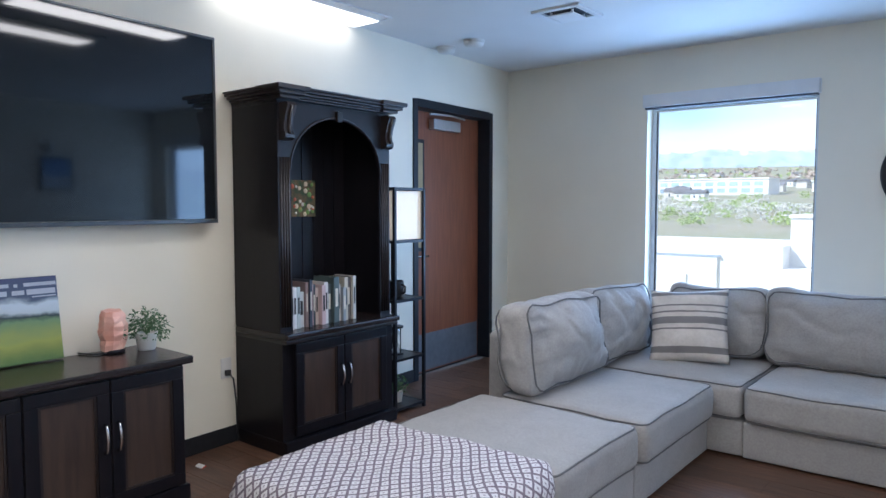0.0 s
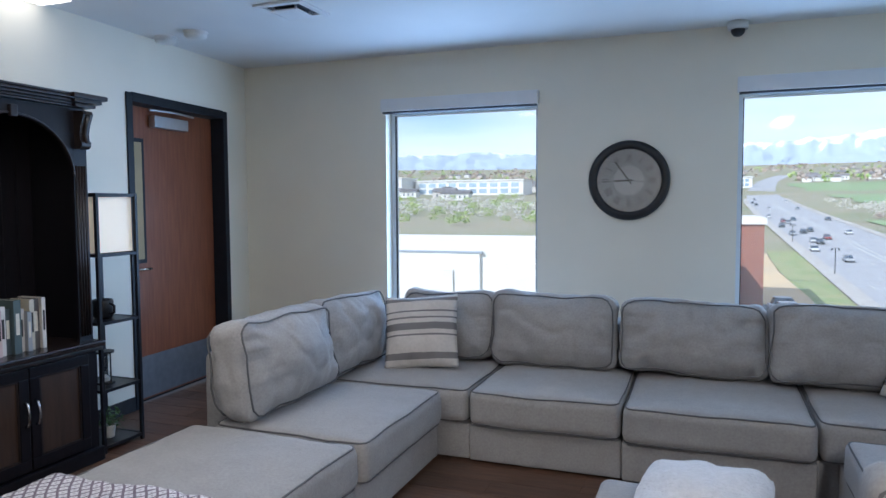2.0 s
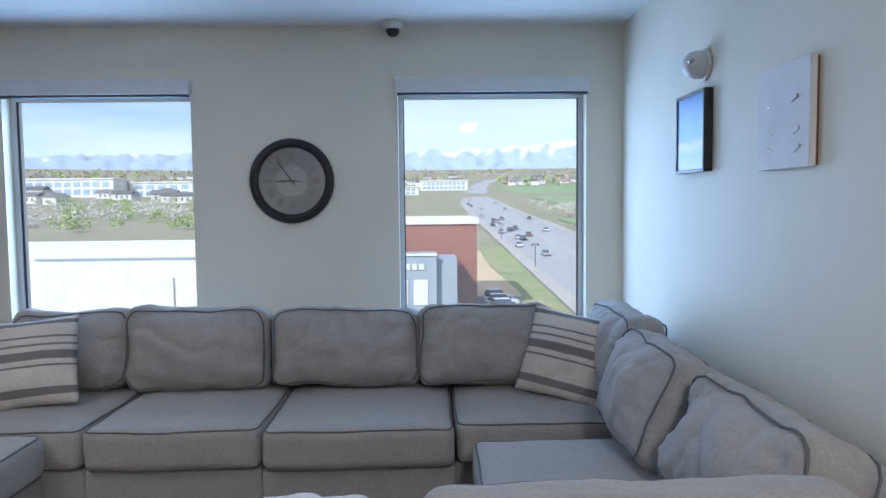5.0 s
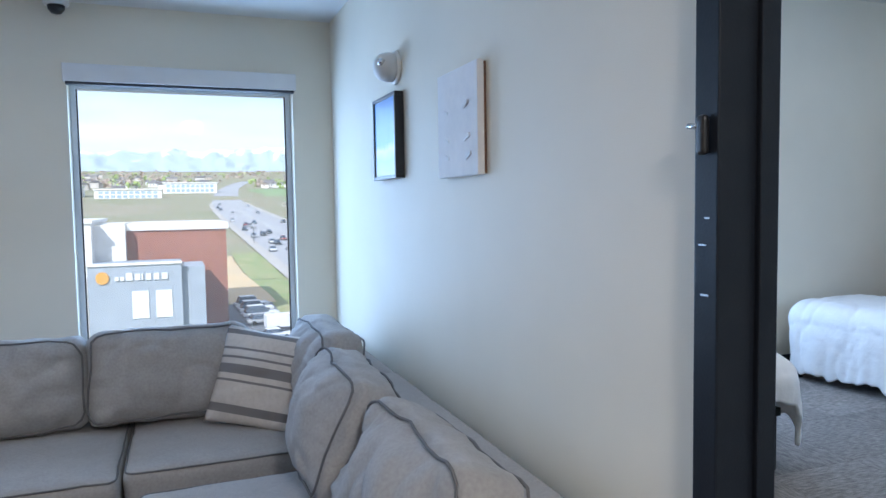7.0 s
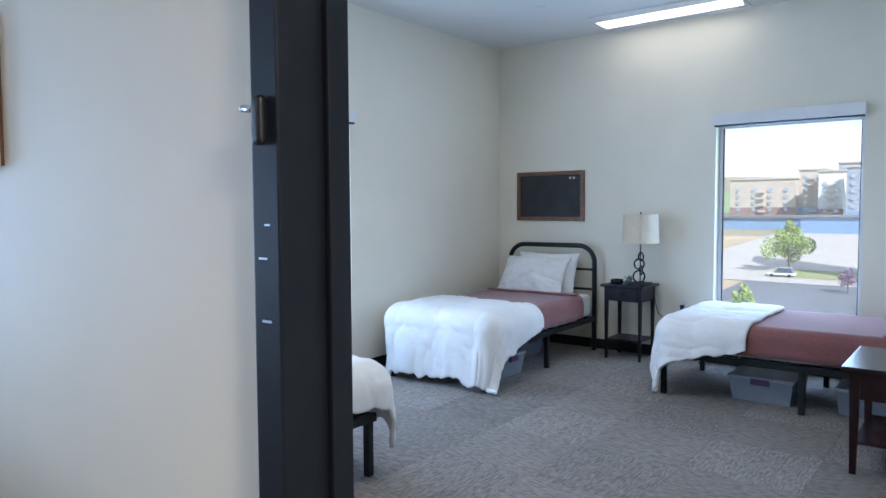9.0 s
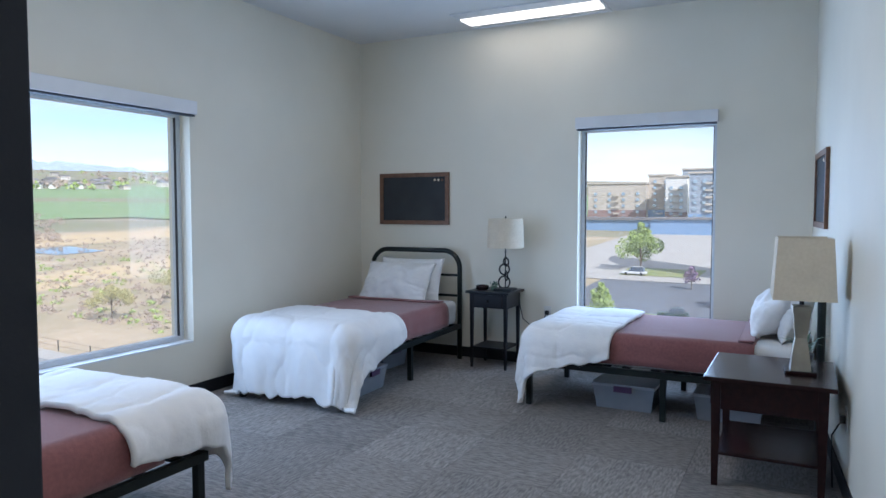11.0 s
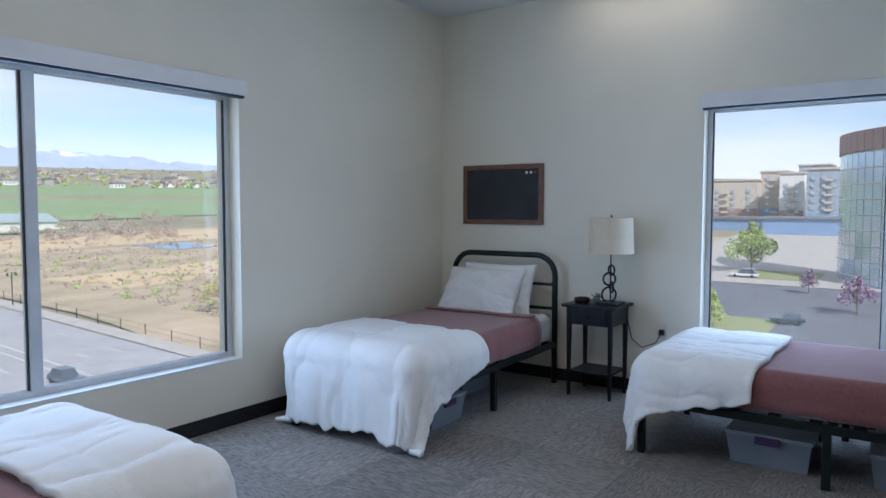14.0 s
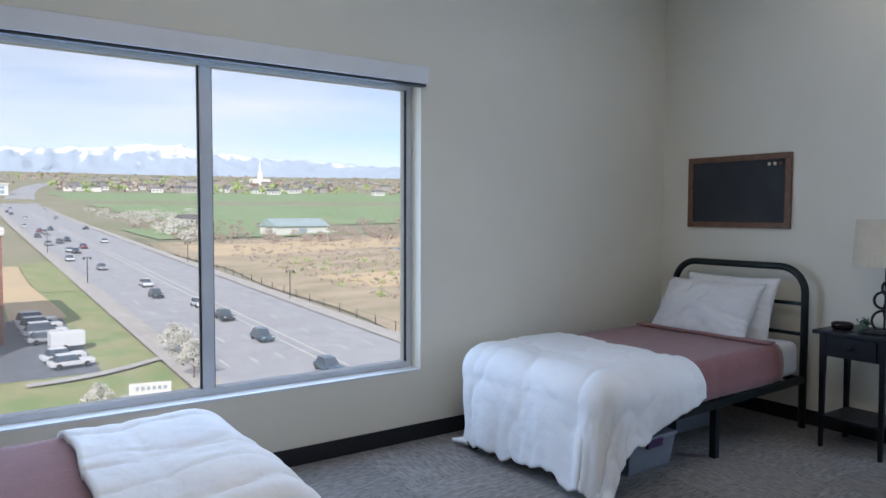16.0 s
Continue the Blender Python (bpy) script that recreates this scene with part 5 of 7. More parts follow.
for k, (y, z) in enumerate(((0.10, 0.05), (-0.09, 0.055), (0.09, -0.055), (-0.10, -0.06), (0.09, -0.12), (-0.11, -0.125))):
    part("brush_mark", soft(0.004, 0.035 + 0.012 * (k % 2), 0.014, 0.002, 0, 0.003, k, 5), M_TRIMW, cv, "raised white paint dab", smooth=True, at=pose(-0.038, y, z, 20 * (-1) ** k, 0, 0))


# ---- beds ----
def bed(name, x, y, rz, label, seed, length=2.06, w=0.98, fold=0.75, hang=0.53, foot=0.56, taper=0.62, toe=0.07):
    """A single iron bed, its foot end at the origin and its head along +x, with the bedding laid on it."""
    m = pose(x, y, 0, 0, 0, rz)
    t = thing(name, x, y, 0, rz, label=label, category="bed", group="beds of the bedroom")
    z0, h = 0.30, w / 2
    for s in (-1, 1):
        part("side_rail", box(0.02, s * h - 0.018, z0, length, s * h + 0.018, z0 + 0.045, 0.004), M_BEDIRON, t)
        for xx in (0.05, length * 0.52):
            part("leg", box(xx - 0.02, s * (h - 0.02) - 0.02, 0, xx + 0.02, s * (h - 0.02) + 0.02, z0 - 0.0005, 0.003), M_BEDIRON, t)
    for xx in (0.02, length * 0.52, length - 0.03):
        part("cross_rail", box(xx, -h + 0.0185, z0 + 0.004, xx + 0.035, h - 0.0185, z0 + 0.04, 0.003), M_BEDIRON, t)
    for k in range(9):
        xx = 0.14 + k * 0.2
        part("slat", box(xx, -h + 0.0185, z0 + 0.0405, xx + 0.06, h - 0.0185, z0 + 0.052), M_BEDIRON, t)
    rr, top, r = 0.024, 1.06, 0.17
    pts = [(length, -h, 0), (length, -h, top - r)]
    pts += [(length, -h + r - r * math.cos(a), top - r + r * math.sin(a)) for a in [radians(10 * k) for k in range(1, 10)]]
    pts += [(length, h - r + r * math.sin(a), top - r + r * math.cos(a)) for a in [radians(10 * k) for k in range(0, 9)]]
    pts += [(length, h, top - r), (length, h, 0)]
    part("headboard_tube", tube(pts, rr, seg=12), M_BEDIRON, t, "bent dark iron headboard tube", smooth=True)
    for z in (0.82, 0.62):
        part("headboard_bar", box(length - 0.010, -h + rr - 0.004, z - 0.012, length + 0.010, h - rr + 0.004, z + 0.012, 0.003), M_BEDIRON, t)
    mt = single("mattress", soft(length - 0.08, w - 0.01, 0.225, 0.05, 0.008, 0.003, seed, 14), M_WHITECLOTH, m @ pose((length - 0.04) / 2 + 0.015, 0, z0 + 0.054 + 0.1125),
                "single mattress in a white fitted sheet on the iron bed", "mattress", "bedding", smooth=True)
    tp = z0 + 0.054 + 0.232
    bl = single("blanket", drape(fold - 0.20, length - 0.37, w, tp + 0.006, 0.235, 0.0, 0.045, seed, 0.006, 0.1, 0.06, bow=0.03), M_MAUVE, m,
                "dusty mauve blanket spread smoothly over the mattress", "blanket", "bedding", smooth=True)
    thick(bl, 0.010)
    fb = single("blanket_fold", soft(0.10, w + 0.015, 0.014, 0.006, 0.002, 0.003, seed, 16), M_MAUVE, m @ pose(length - 0.425, 0, tp + 0.022), "turned-back edge of the mauve blanket", "blanket", "bedding", smooth=True)
    dv = single("duvet", duvet_sheet(toe, fold, w + 0.030, tp + 0.028, hang, foot, seed + 2, taper), M_DUVET, m,
                "puffy white duvet folded down over the foot of the bed", "duvet", "bedding", smooth=True)
    thick(dv, 0.024, 0.2)
    p1 = single("pillow", pillow(0.74, 0.46, 0.25, seed, n=34, crease=0.034), M_WHITECLOTH, m @ pose(length - 0.28, 0.06, tp + 0.172, 0, 0, -90) @ pose(0, 0, 0, -36, 0, 0),
                "white bed pillow leaning on the headboard", "pillow", "bedding", smooth=True)
    p2 = single("pillow", pillow(0.70, 0.45, 0.19, seed + 3, n=34, crease=0.030), M_WHITECLOTH, m @ pose(length - 0.15, -0.015, tp + 0.190, 0, 0, -90) @ pose(0, 0, 0, -20, 0, 0),
                "white bed pillow leaning on the headboard", "pillow", "bedding", smooth=True)
    return t


bed("single_bed", 5.69, 4.69, 2, "single bed with a dark iron headboard, mauve blanket and white duvet", 3)
bed("single_bed", 7.04, 3.15, -90, "single bed under the tall window, mauve blanket and white duvet", 8, length=1.97, foot=0.46, hang=0.46, fold=0.70, taper=0.55)
bed("single_bed", 4.00, 4.22, 180, "single bed below the wide window, white duvet over its foot", 14, length=1.87, fold=0.50, hang=0.28, foot=0.34, taper=0.3, toe=-0.02)


def storage_bin(x, y, rz, w=0.44, d=0.60, h=0.20):
    t = thing("storage_bin", x, y, 0, rz, label="clear grey plastic storage bin with a purple latch under the bed", category="storage bin", group="bins under the beds")
    bm = bmesh.new()
    lo = [bm.verts.new((sx * w * 0.45, sy * d * 0.46, 0.002)) for sx, sy in ((-1, -1), (1, -1), (1, 1), (-1, 1))]
    hi = [bm.verts.new((sx * w * 0.5, sy * d * 0.5, h)) for sx, sy in ((-1, -1), (1, -1), (1, 1), (-1, 1))]
    bm.faces.new(lo[::-1])
    for k in range(4):
        bm.faces.new((lo[k], lo[(k + 1) % 4], hi[(k + 1) % 4], hi[k]))
    b = part("tub", bm, M_BIN, t)
    thick(b, 0.004)
    part("lid", box(-w * 0.52, -d * 0.515, h, w * 0.52, d * 0.515, h + 0.022, 0.006), M_BINLID, t)
    for s in (-1, 1):
        part("latch", box(-0.065, s * (d * 0.515 + 0.001) - 0.008, h - 0.035, 0.065, s * (d * 0.515 + 0.001) + 0.008, h + 0.01, 0.003), M_PURPLE, t, "purple latch")
        part("latch", box(s * (w * 0.52 + 0.001) - 0.008, -0.065, h - 0.035, s * (w * 0.52 + 0.001) + 0.008, 0.065, h + 0.01, 0.003), M_PURPLE, t, "purple latch")
    return t


storage_bin(7.00, 2.43, 90, 0.44, 0.60, 0.17)
storage_bin(7.00, 1.72, 90, 0.44, 0.60, 0.17)
storage_bin(6.30, 4.60, 2, 0.40, 0.56, 0.17)
storage_bin(7.15, 4.90, -3, 0.40, 0.56, 0.17)


# ---- bedside tables ----
def side_table(name, x0, y0, x1, y1, h, mat, label, leg=0.034, drawer_face=(-1, 0), shelf=0.18, apron=0.13, overhang=0.03):
    cx, cy, hx, hy = (x0 + x1) / 2, (y0 + y1) / 2, (x1 - x0) / 2, (y1 - y0) / 2
    t = thing(name, cx, cy, 0, label=label, category="side table")
    part("tabletop", box(-hx, -hy, h - 0.024, hx, hy, h, 0.005), mat, t)
    ix, iy = hx - overhang, hy - overhang
    for sx in (-1, 1):
        for sy in (-1, 1):
            bm = bmesh.new()
            a = [(sx * ix, sy * iy), (sx * (ix - leg), sy * iy), (sx * (ix - leg), sy * (iy - leg)), (sx * ix, sy * (iy - leg))]
            c = Vector((sx * (ix - leg / 2), sy * (iy - leg / 2)))
            lo = [bm.verts.new((c.x + (p[0] - c.x) * 0.62, c.y + (p[1] - c.y) * 0.62, 0)) for p in a]
            hi = [bm.verts.new((p[0], p[1], h - 0.0245)) for p in a]
            bm.faces.new(lo), bm.faces.new(hi)
            for k in range(4):
                bm.faces.new((lo[k], lo[(k + 1) % 4], hi[(k + 1) % 4], hi[k]))
            part("leg", bm, mat, t)
    j = leg + 0.0005
    for s in (-1, 1):
        part("apron", box(-ix + j, s * (iy - 0.012) - 0.009, h - 0.025 - apron, ix - j, s * (iy - 0.012) + 0.009, h - 0.0245), mat, t)
        part("apron", box(s * (ix - 0.012) - 0.009, -iy + j, h - 0.025 - apron, s * (ix - 0.012) + 0.009, iy - j, h - 0.0245), mat, t)
    dx, dy = drawer_face
    if dx:
        f = part("drawer", box(dx * (ix + 0.002) - 0.006, -iy + j + 0.012, h - 0.018 - apron, dx * (ix + 0.002) + 0.006, iy - j - 0.012, h - 0.036, 0.003), mat, t)
        part("knob", lathe([(0.006, 0), (0.006, 0.010), (0.013, 0.016), (0.012, 0.024), (0.004, 0.027)], 14), mat, f, smooth=True, at=pose(dx * (ix + 0.008), 0, h - 0.025 - apron / 2, 0, 90 * dx, 0))
    else:
        f = part("drawer", box(-ix + j + 0.012, dy * (iy + 0.002) - 0.006, h - 0.018 - apron, ix - j - 0.012, dy * (iy + 0.002) + 0.006, h - 0.036, 0.003), mat, t)
        part("knob", lathe([(0.006, 0), (0.006, 0.010), (0.013, 0.016), (0.012, 0.024), (0.004, 0.027)], 14), mat, f, smooth=True, at=pose(0, dy * (iy + 0.008), h - 0.025 - apron / 2, -90 * dy, 0, 0))
    part("lower_shelf", box(-ix + 0.004, -iy + 0.004 + leg * 0.4, shelf, ix - 0.004, iy - 0.004 - leg * 0.4, shelf + 0.016, 0.003), mat, t)
    return t


side_table("bedside_table", 7.45, 3.63, 7.85, 4.06, 0.715, M_BLACK, "slim black wooden bedside table with one drawer")
side_table("night_stand", 5.50, 1.12, 6.20, 1.74, 0.590, M_CHERRY, "dark cherry night stand with an open lower shelf", leg=0.05, drawer_face=(0, 1), shelf=0.17, apron=0.15, overhang=0.035)

# lamp of iron rings
l1 = thing("table_lamp", 7.63, 3.735, 0.715, label="table lamp of stacked black iron rings with a cream drum shade", category="table lamp")
part("base", box(-0.085, -0.085, 0, 0.085, 0.085, 0.022, 0.006), M_IRON, l1)
for k, (z, r, sx, sq) in enumerate(((0.075, 0.055, 0.012, 40), (0.135, 0.040, -0.008, -50), (0.195, 0.046, 0.010, 30), (0.265, 0.036, -0.006, -30))):
    pts = [(0, r * math.cos(a), r * 1.05 * math.sin(a)) for a in [math.tau * i / 20 for i in range(20)]]
    part("ring", tube(pts, 0.0075, True, 8), M_IRON, l1, "bent iron ring", smooth=True, at=pose(0, sx, z, 0, 0, sq))
part("stem", tube([(0, 0, 0.02), (0, 0, 0.43)], 0.006), M_IRON, l1)
part("shade", lathe([(0.172, 0.395), (0.160, 0.665), (0.157, 0.665), (0.169, 0.395), (0.172, 0.395)], 40, cap=False), M_SHADE, l1, "cream linen drum shade", smooth=False)
part("finial", lathe([(0.004, 0.665), (0.008, 0.675), (0.004, 0.69)], 12), M_IRON, l1)
ds = thing("black_dish", 7.60, 3.955, 0.715, label="small round black wooden dish on the bedside table", category="dish")
part("bowl", lathe([(0.045, 0), (0.058, 0.008), (0.062, 0.034), (0.056, 0.042), (0.048, 0.040), (0.046, 0.02)]), M_CHERRY, ds, smooth=True)
ca = thing("succulent", 7.62, 3.845, 0.715, label="small green succulent in a glass pot", category="plant")
part("pot", lathe([(0.026, 0), (0.032, 0.03), (0.030, 0.034)]), M_LEAFP, ca, smooth=True)
part("leaves", leaf_cloud(40, 0.038, 0.018, 2, 0, (0, 0, 0.052), 0.8), M_LEAFP, ca)

# pewter lamp on the night stand
l2 = thing("table_lamp", 5.82, 1.29, 0.590, sw_turn, label="pewter hourglass table lamp with a square cream shade", category="table lamp")


def square_stack(levels, bm=None):
    bm = bm or bmesh.new()
    rings = [[bm.verts.new((sx * w / 2, sy * d / 2, z)) for sx, sy in ((-1, -1), (1, -1), (1, 1), (-1, 1))] for w, d, z in levels]
    for a, b in zip(rings, rings[1:]):
        for k in range(4):
            bm.faces.new((a[k], a[(k + 1) % 4], b[(k + 1) % 4], b[k]))
    bm.faces.new(rings[0][::-1]), bm.faces.new(rings[-1])
    return bm


part("foot", box(-0.075, -0.075, 0, 0.075, 0.075, 0.018, 0.004), M_CHERRY, l2)
part("body", square_stack([(0.115, 0.10, 0.0185), (0.112, 0.097, 0.03), (0.085, 0.075, 0.13), (0.062, 0.055, 0.19), (0.085, 0.075, 0.28), (0.104, 0.09, 0.36), (0.03, 0.03, 0.366)]), M_PEWTER, l2, "brushed pewter hourglass body")
part("neck", tube([(0, 0, 0.365), (0, 0, 0.45)], 0.012), M_IRON, l2)
bm = bmesh.new()
w0, w1, sz0, sz1 = 0.185, 0.160, 0.405, 0.725
for inn in (0, 0.004):
    a = [bm.verts.new((sx * (w0 - inn), sy * (w0 - inn) * 0.8, sz0)) for sx, sy in ((-1, -1), (1, -1), (1, 1), (-1, 1))]
    b = [bm.verts.new((sx * (w1 - inn), sy * (w1 - inn) * 0.8, sz1)) for sx, sy in ((-1, -1), (1, -1), (1, 1), (-1, 1))]
    for k in range(4):
        bm.faces.new((a[k], a[(k + 1) % 4], b[(k + 1) % 4], b[k]))
part("shade", bm, M_SHADE, l2, "square cream linen shade")
al = thing("aloe_plant", 6.02, 1.27, 0.590, label="small spiky aloe in a dark pot behind the lamp", category="plant")
part("pot", lathe([(0.035, 0), (0.048, 0.07), (0.044, 0.07)]), M_PLASTICB, al, smooth=True)
bm = bmesh.new()
rnd = random.Random(9)
for k in range(14):
    a, tl = k * 2.4, rnd.uniform(0.10, 0.17)
    dx, dy = math.cos(a), math.sin(a)
    lft = rnd.uniform(0.5, 1.1)
    p0, p1, p2 = Vector((dx * 0.01, dy * 0.01, 0.065)), Vector((dx * tl * 0.5, dy * tl * 0.5, 0.07 + tl * 0.6 * lft)), Vector((dx * tl, dy * tl, 0.07 + tl * 0.75 * lft))
    sd = Vector((-dy, dx, 0)) * 0.009
    vs = [bm.verts.new(p) for p in (p0 - sd, p0 + sd, p1 + sd * 0.8, p1 - sd * 0.8, p2)]
    bm.faces.new((vs[0], vs[1], vs[2], vs[3])), bm.faces.new((vs[3], vs[2], vs[4]))
part("leaves", bm, M_LEAFP, al)
for m, cords in ((pose(EAST, 3.41, 0.50, 0, 0, 180), [[(0.02, 0, 0), (0.06, -0.03, -0.08), (0.05, -0.14, -0.13), (0.06, -0.22, -0.07), (0.10, -0.27, 0.19)]]),
                 (SW @ pose(3.62, 0, 0.40, 0, 0, 90), [[(0.02, 0, 0), (0.07, 0.03, -0.08), (0.06, -0.02, -0.25), (0.05, -0.06, -0.38)]])):
    t = thing("wall_outlet", label="white wall outlet with a black cord plugged in", category="outlet", group="bedroom outlets")
    t.matrix_basis = m
    part("plate", box(0, -0.036, -0.06, 0.007, 0.036, 0.06, 0.003), M_PLASTICW, t)
    part("plug", box(0.0075, -0.018, -0.02, 0.035, 0.018, 0.02, 0.004), M_PLASTICB, t)
    for c in cords:
        part("cord", tube(c, 0.004), M_PLASTICB, t)


def chalkboard(m, w, h, label):
    t = thing("chalkboard", label=label, category="chalkboard", group="framed chalkboards")
    t.matrix_basis = m
    f = 0.042
    for a in ((-w, -h, w, -h + f), (-w, h - f, w, h), (-w, -h + f, -w + f, h - f), (w - f, -h + f, w, h - f)):
        part("frame", box(0.001, a[0], a[1], 0.026, a[2], a[3], 0.004), M_OAK, t, "brown wooden frame")
    part("board", box(0.002, -w + f, -h + f, 0.014, w - f, h - f), M_SLATEBOARD, t)
    for k in range(3):
        part("magnet", lathe([(0.011, 0), (0.013, 0.006), (0.009, 0.012)], 12), (M_OAK, M_SHADE, M_SHADE)[k], t, smooth=True, at=pose(0.0145, w - 0.075 - 0.042 * k, h - 0.075, 0, 90, 0))
    return t


chalkboard(pose(EAST, 4.845, 1.572, 0, 0, 180), 0.405, 0.262, "small blank chalkboard in a brown wooden frame above the bed")
chalkboard(SW @ pose(5.10, 0, 1.60, 0, 0, 90), 0.37, 0.265, "small blank chalkboard in a brown wooden frame on the side wall")


# ---- outside: a gently dished plain seen from an upper storey ----
GROUND = -20.0


def gz(x, y):
    d = math.hypot(x - 3, y - 2)
    return GROUND + 0.041 * d + 0.0155 * max(0, d - 700) * max(0.0, min(1.0, 1.7 * (y - 2) / max(d, 1) - 0.2))


M_PLAIN = surface("spring_plain", (0.24, 0.25, 0.13), (0.34, 0.29, 0.20), 0.02, 0.95, wear=0.1, detail=8)
M_LAWN = surface("lawn_grass", (0.21, 0.29, 0.09), (0.37, 0.34, 0.17), 0.22, 0.95, 0.4, 3.0, wear=0.08, detail=11)
M_FIELD = surface("green_field", (0.20, 0.31, 0.12), (0.26, 0.33, 0.16), 0.03, 0.95, detail=8)
M_SCRUB = surface("dry_scrub", (0.56, 0.43, 0.29), (0.34, 0.29, 0.17), 0.09, 0.95, 0.5, 1.5, stretch=(0.5, 1.6, 1), wear=0.1, detail=12)
M_STRAW = surface("ochre_straw", (0.62, 0.46, 0.26), (0.54, 0.42, 0.26), 0.12, 0.95, detail=8)
M_ASPHALT = surface("worn_asphalt", (0.40, 0.40, 0.405), (0.34, 0.34, 0.35), 0.3, 0.9, 0.2, 8, detail=8)
M_LOT = surface("parking_asphalt", (0.16, 0.17, 0.19), (0.12, 0.13, 0.15), 0.5, 0.9)
M_WALK = surface("pale_concrete", (0.48, 0.45, 0.41), (0.40, 0.37, 0.33), 0.6, 0.9)
M_PAINT = surface("road_paint", (0.62, 0.61, 0.56), None, 2, 0.8)
M_STUCCO = surface("white_stucco", (0.78, 0.76, 0.72), (0.72, 0.70, 0.66), 0.6, 0.9)
M_GREYST = surface("grey_stucco", (0.34, 0.38, 0.43), (0.31, 0.35, 0.40), 0.6, 0.9)
M_BRICK = surface("red_brick_wall", (0.34, 0.14, 0.09), (0.26, 0.11, 0.075), 3, 0.9)
M_TAN = surface("tan_stucco", (0.56, 0.49, 0.41), (0.50, 0.44, 0.37), 0.5, 0.9)
M_BROWN = surface("brown_cladding", (0.30, 0.19, 0.17), (0.26, 0.17, 0.15), 0.5, 0.85)
M_DARKWIN = surface("dark_window_glass", (0.05, 0.07, 0.10), (0.07, 0.09, 0.12), 0.5, 0.08)
M_BLUEWIN = surface("blue_mirror_glass", (0.42, 0.56, 0.70), (0.52, 0.63, 0.74), 0.15, 0.12, metal=0.5)
# Blue of the shaded garage and lower storeys, put into the colour.
M_SHADEBLUE = surface("shade_blue_panel", (0.22, 0.34, 0.52), (0.20, 0.31, 0.48), 0.5, 0.6)
M_ROOF = surface("grey_shingle", (0.20, 0.19, 0.19), (0.15, 0.14, 0.14), 1.0, 0.9, vary=0.3)
M_HOUSE = surface("house_siding", (0.55, 0.51, 0.46), (0.46, 0.42, 0.38), 0.3, 0.9, vary=0.3)
M_TEALROOF = surface("pale_teal_metal_roof", (0.36, 0.46, 0.46), None, 0.6, 0.5)
M_BARK = surface("tree_bark", (0.12, 0.085, 0.06), None, 4, 0.9)
M_TREE1 = surface("yellow_green_leaves", (0.42, 0.50, 0.16), (0.28, 0.38, 0.10), 1.2, 0.8)
M_TREE2 = surface("blossom_leaves", (0.68, 0.65, 0.58), (0.52, 0.50, 0.42), 1.2, 0.8)
M_TREE3 = surface("purple_leaves", (0.25, 0.15, 0.25), (0.33, 0.22, 0.32), 1.2, 0.8)
M_TREE4 = surface("bare_brown_twigs", (0.36, 0.28, 0.23), (0.46, 0.37, 0.29), 1.2, 0.9)
M_WILLOW = surface("pale_willow_leaves", (0.50, 0.46, 0.20), (0.40, 0.36, 0.15), 1.2, 0.8)
M_TYRE = surface("black_tyre", (0.015, 0.015, 0.016), None, 5, 0.8)
M_WATER = surface("pond_water", (0.10, 0.17, 0.24), None, 0.2, 0.1)


def land(name, x0, x1, y0, y1, mat, label, category, dz, nx=16, ny=16, wobble=0.0, kind="structure", seed=0):
    """A patch of ground that follows the plain."""
    bm, g = bmesh.new(), {}
    for i in range(nx + 1):
        for j in range(ny + 1):
            x, y = x0 + (x1 - x0) * i / nx, y0 + (y1 - y0) * j / ny
            if wobble and (i in (0, nx) or j in (0, ny)):
                x += wobble * noise.noise(Vector((y * 0.02 + seed, i, 0)))
                y += wobble * noise.noise(Vector((x * 0.02, j, seed + 5)))
            g[i, j] = bm.verts.new((x, y, gz(x, y) + dz))
    for i in range(nx):
        for j in range(ny):
            bm.faces.new((g[i, j], g[i + 1, j], g[i + 1, j + 1], g[i, j + 1]))
    return single(name, bm, mat, Matrix(), label, category, kind=kind)


bm = bmesh.new()
rings = []
for r in (0.5, 20, 60, 120, 200, 300, 450, 650, 900, 1300, 1900, 2700, 3600, 4600):
    rings.append([bm.verts.new((3 + r * math.cos(k * math.tau / 72), 2 + r * math.sin(k * math.tau / 72), gz(3 + r * math.cos(k * math.tau / 72), 2 + r * math.sin(k * math.tau / 72)))) for k in range(72)])
for a, b in zip(rings, rings[1:]):
    for k in range(72):
        bm.faces.new((a[k], a[(k + 1) % 72], b[(k + 1) % 72], b[k]))
bm.faces.new(rings[0])
single("ground", bm, M_PLAIN, Matrix(), "wide spring plain of grass and bare soil", "ground", kind="structure", smooth=True)

# the wide road, which bends to the east far off
ROAD_L, ROAD_R = 25.2, 51.5


def road_x(y):
    return 0.00008 * max(0, y - 350) ** 2


def ribbon(name, a, b, y0, y1, mat, label, category, dz, n=60, kind="structure", parent=None):
    bm, last = bmesh.new(), None
    for k in range(n + 1):
        y = y0 + (y1 - y0) * k / n
        o = road_x(y)
        row = [bm.verts.new((a + o, y, gz(a + o, y) + dz)), bm.verts.new(((a + b) / 2 + o, y, gz((a + b) / 2 + o, y) + dz)), bm.verts.new((b + o, y, gz(b + o, y) + dz))]
        if last:
            bm.faces.new((last[0], last[1], row[1], row[0])), bm.faces.new((last[1], last[2], row[2], row[1]))
        last = row
    if parent:
        return part(name, bm, mat, parent)
    return single(name, bm, mat, Matrix(), label, category, kind=kind)


road = ribbon("road", ROAD_L, ROAD_R, 20, 1500, M_ASPHALT, "wide pale asphalt road with many lanes", "road", 0.40, 120)
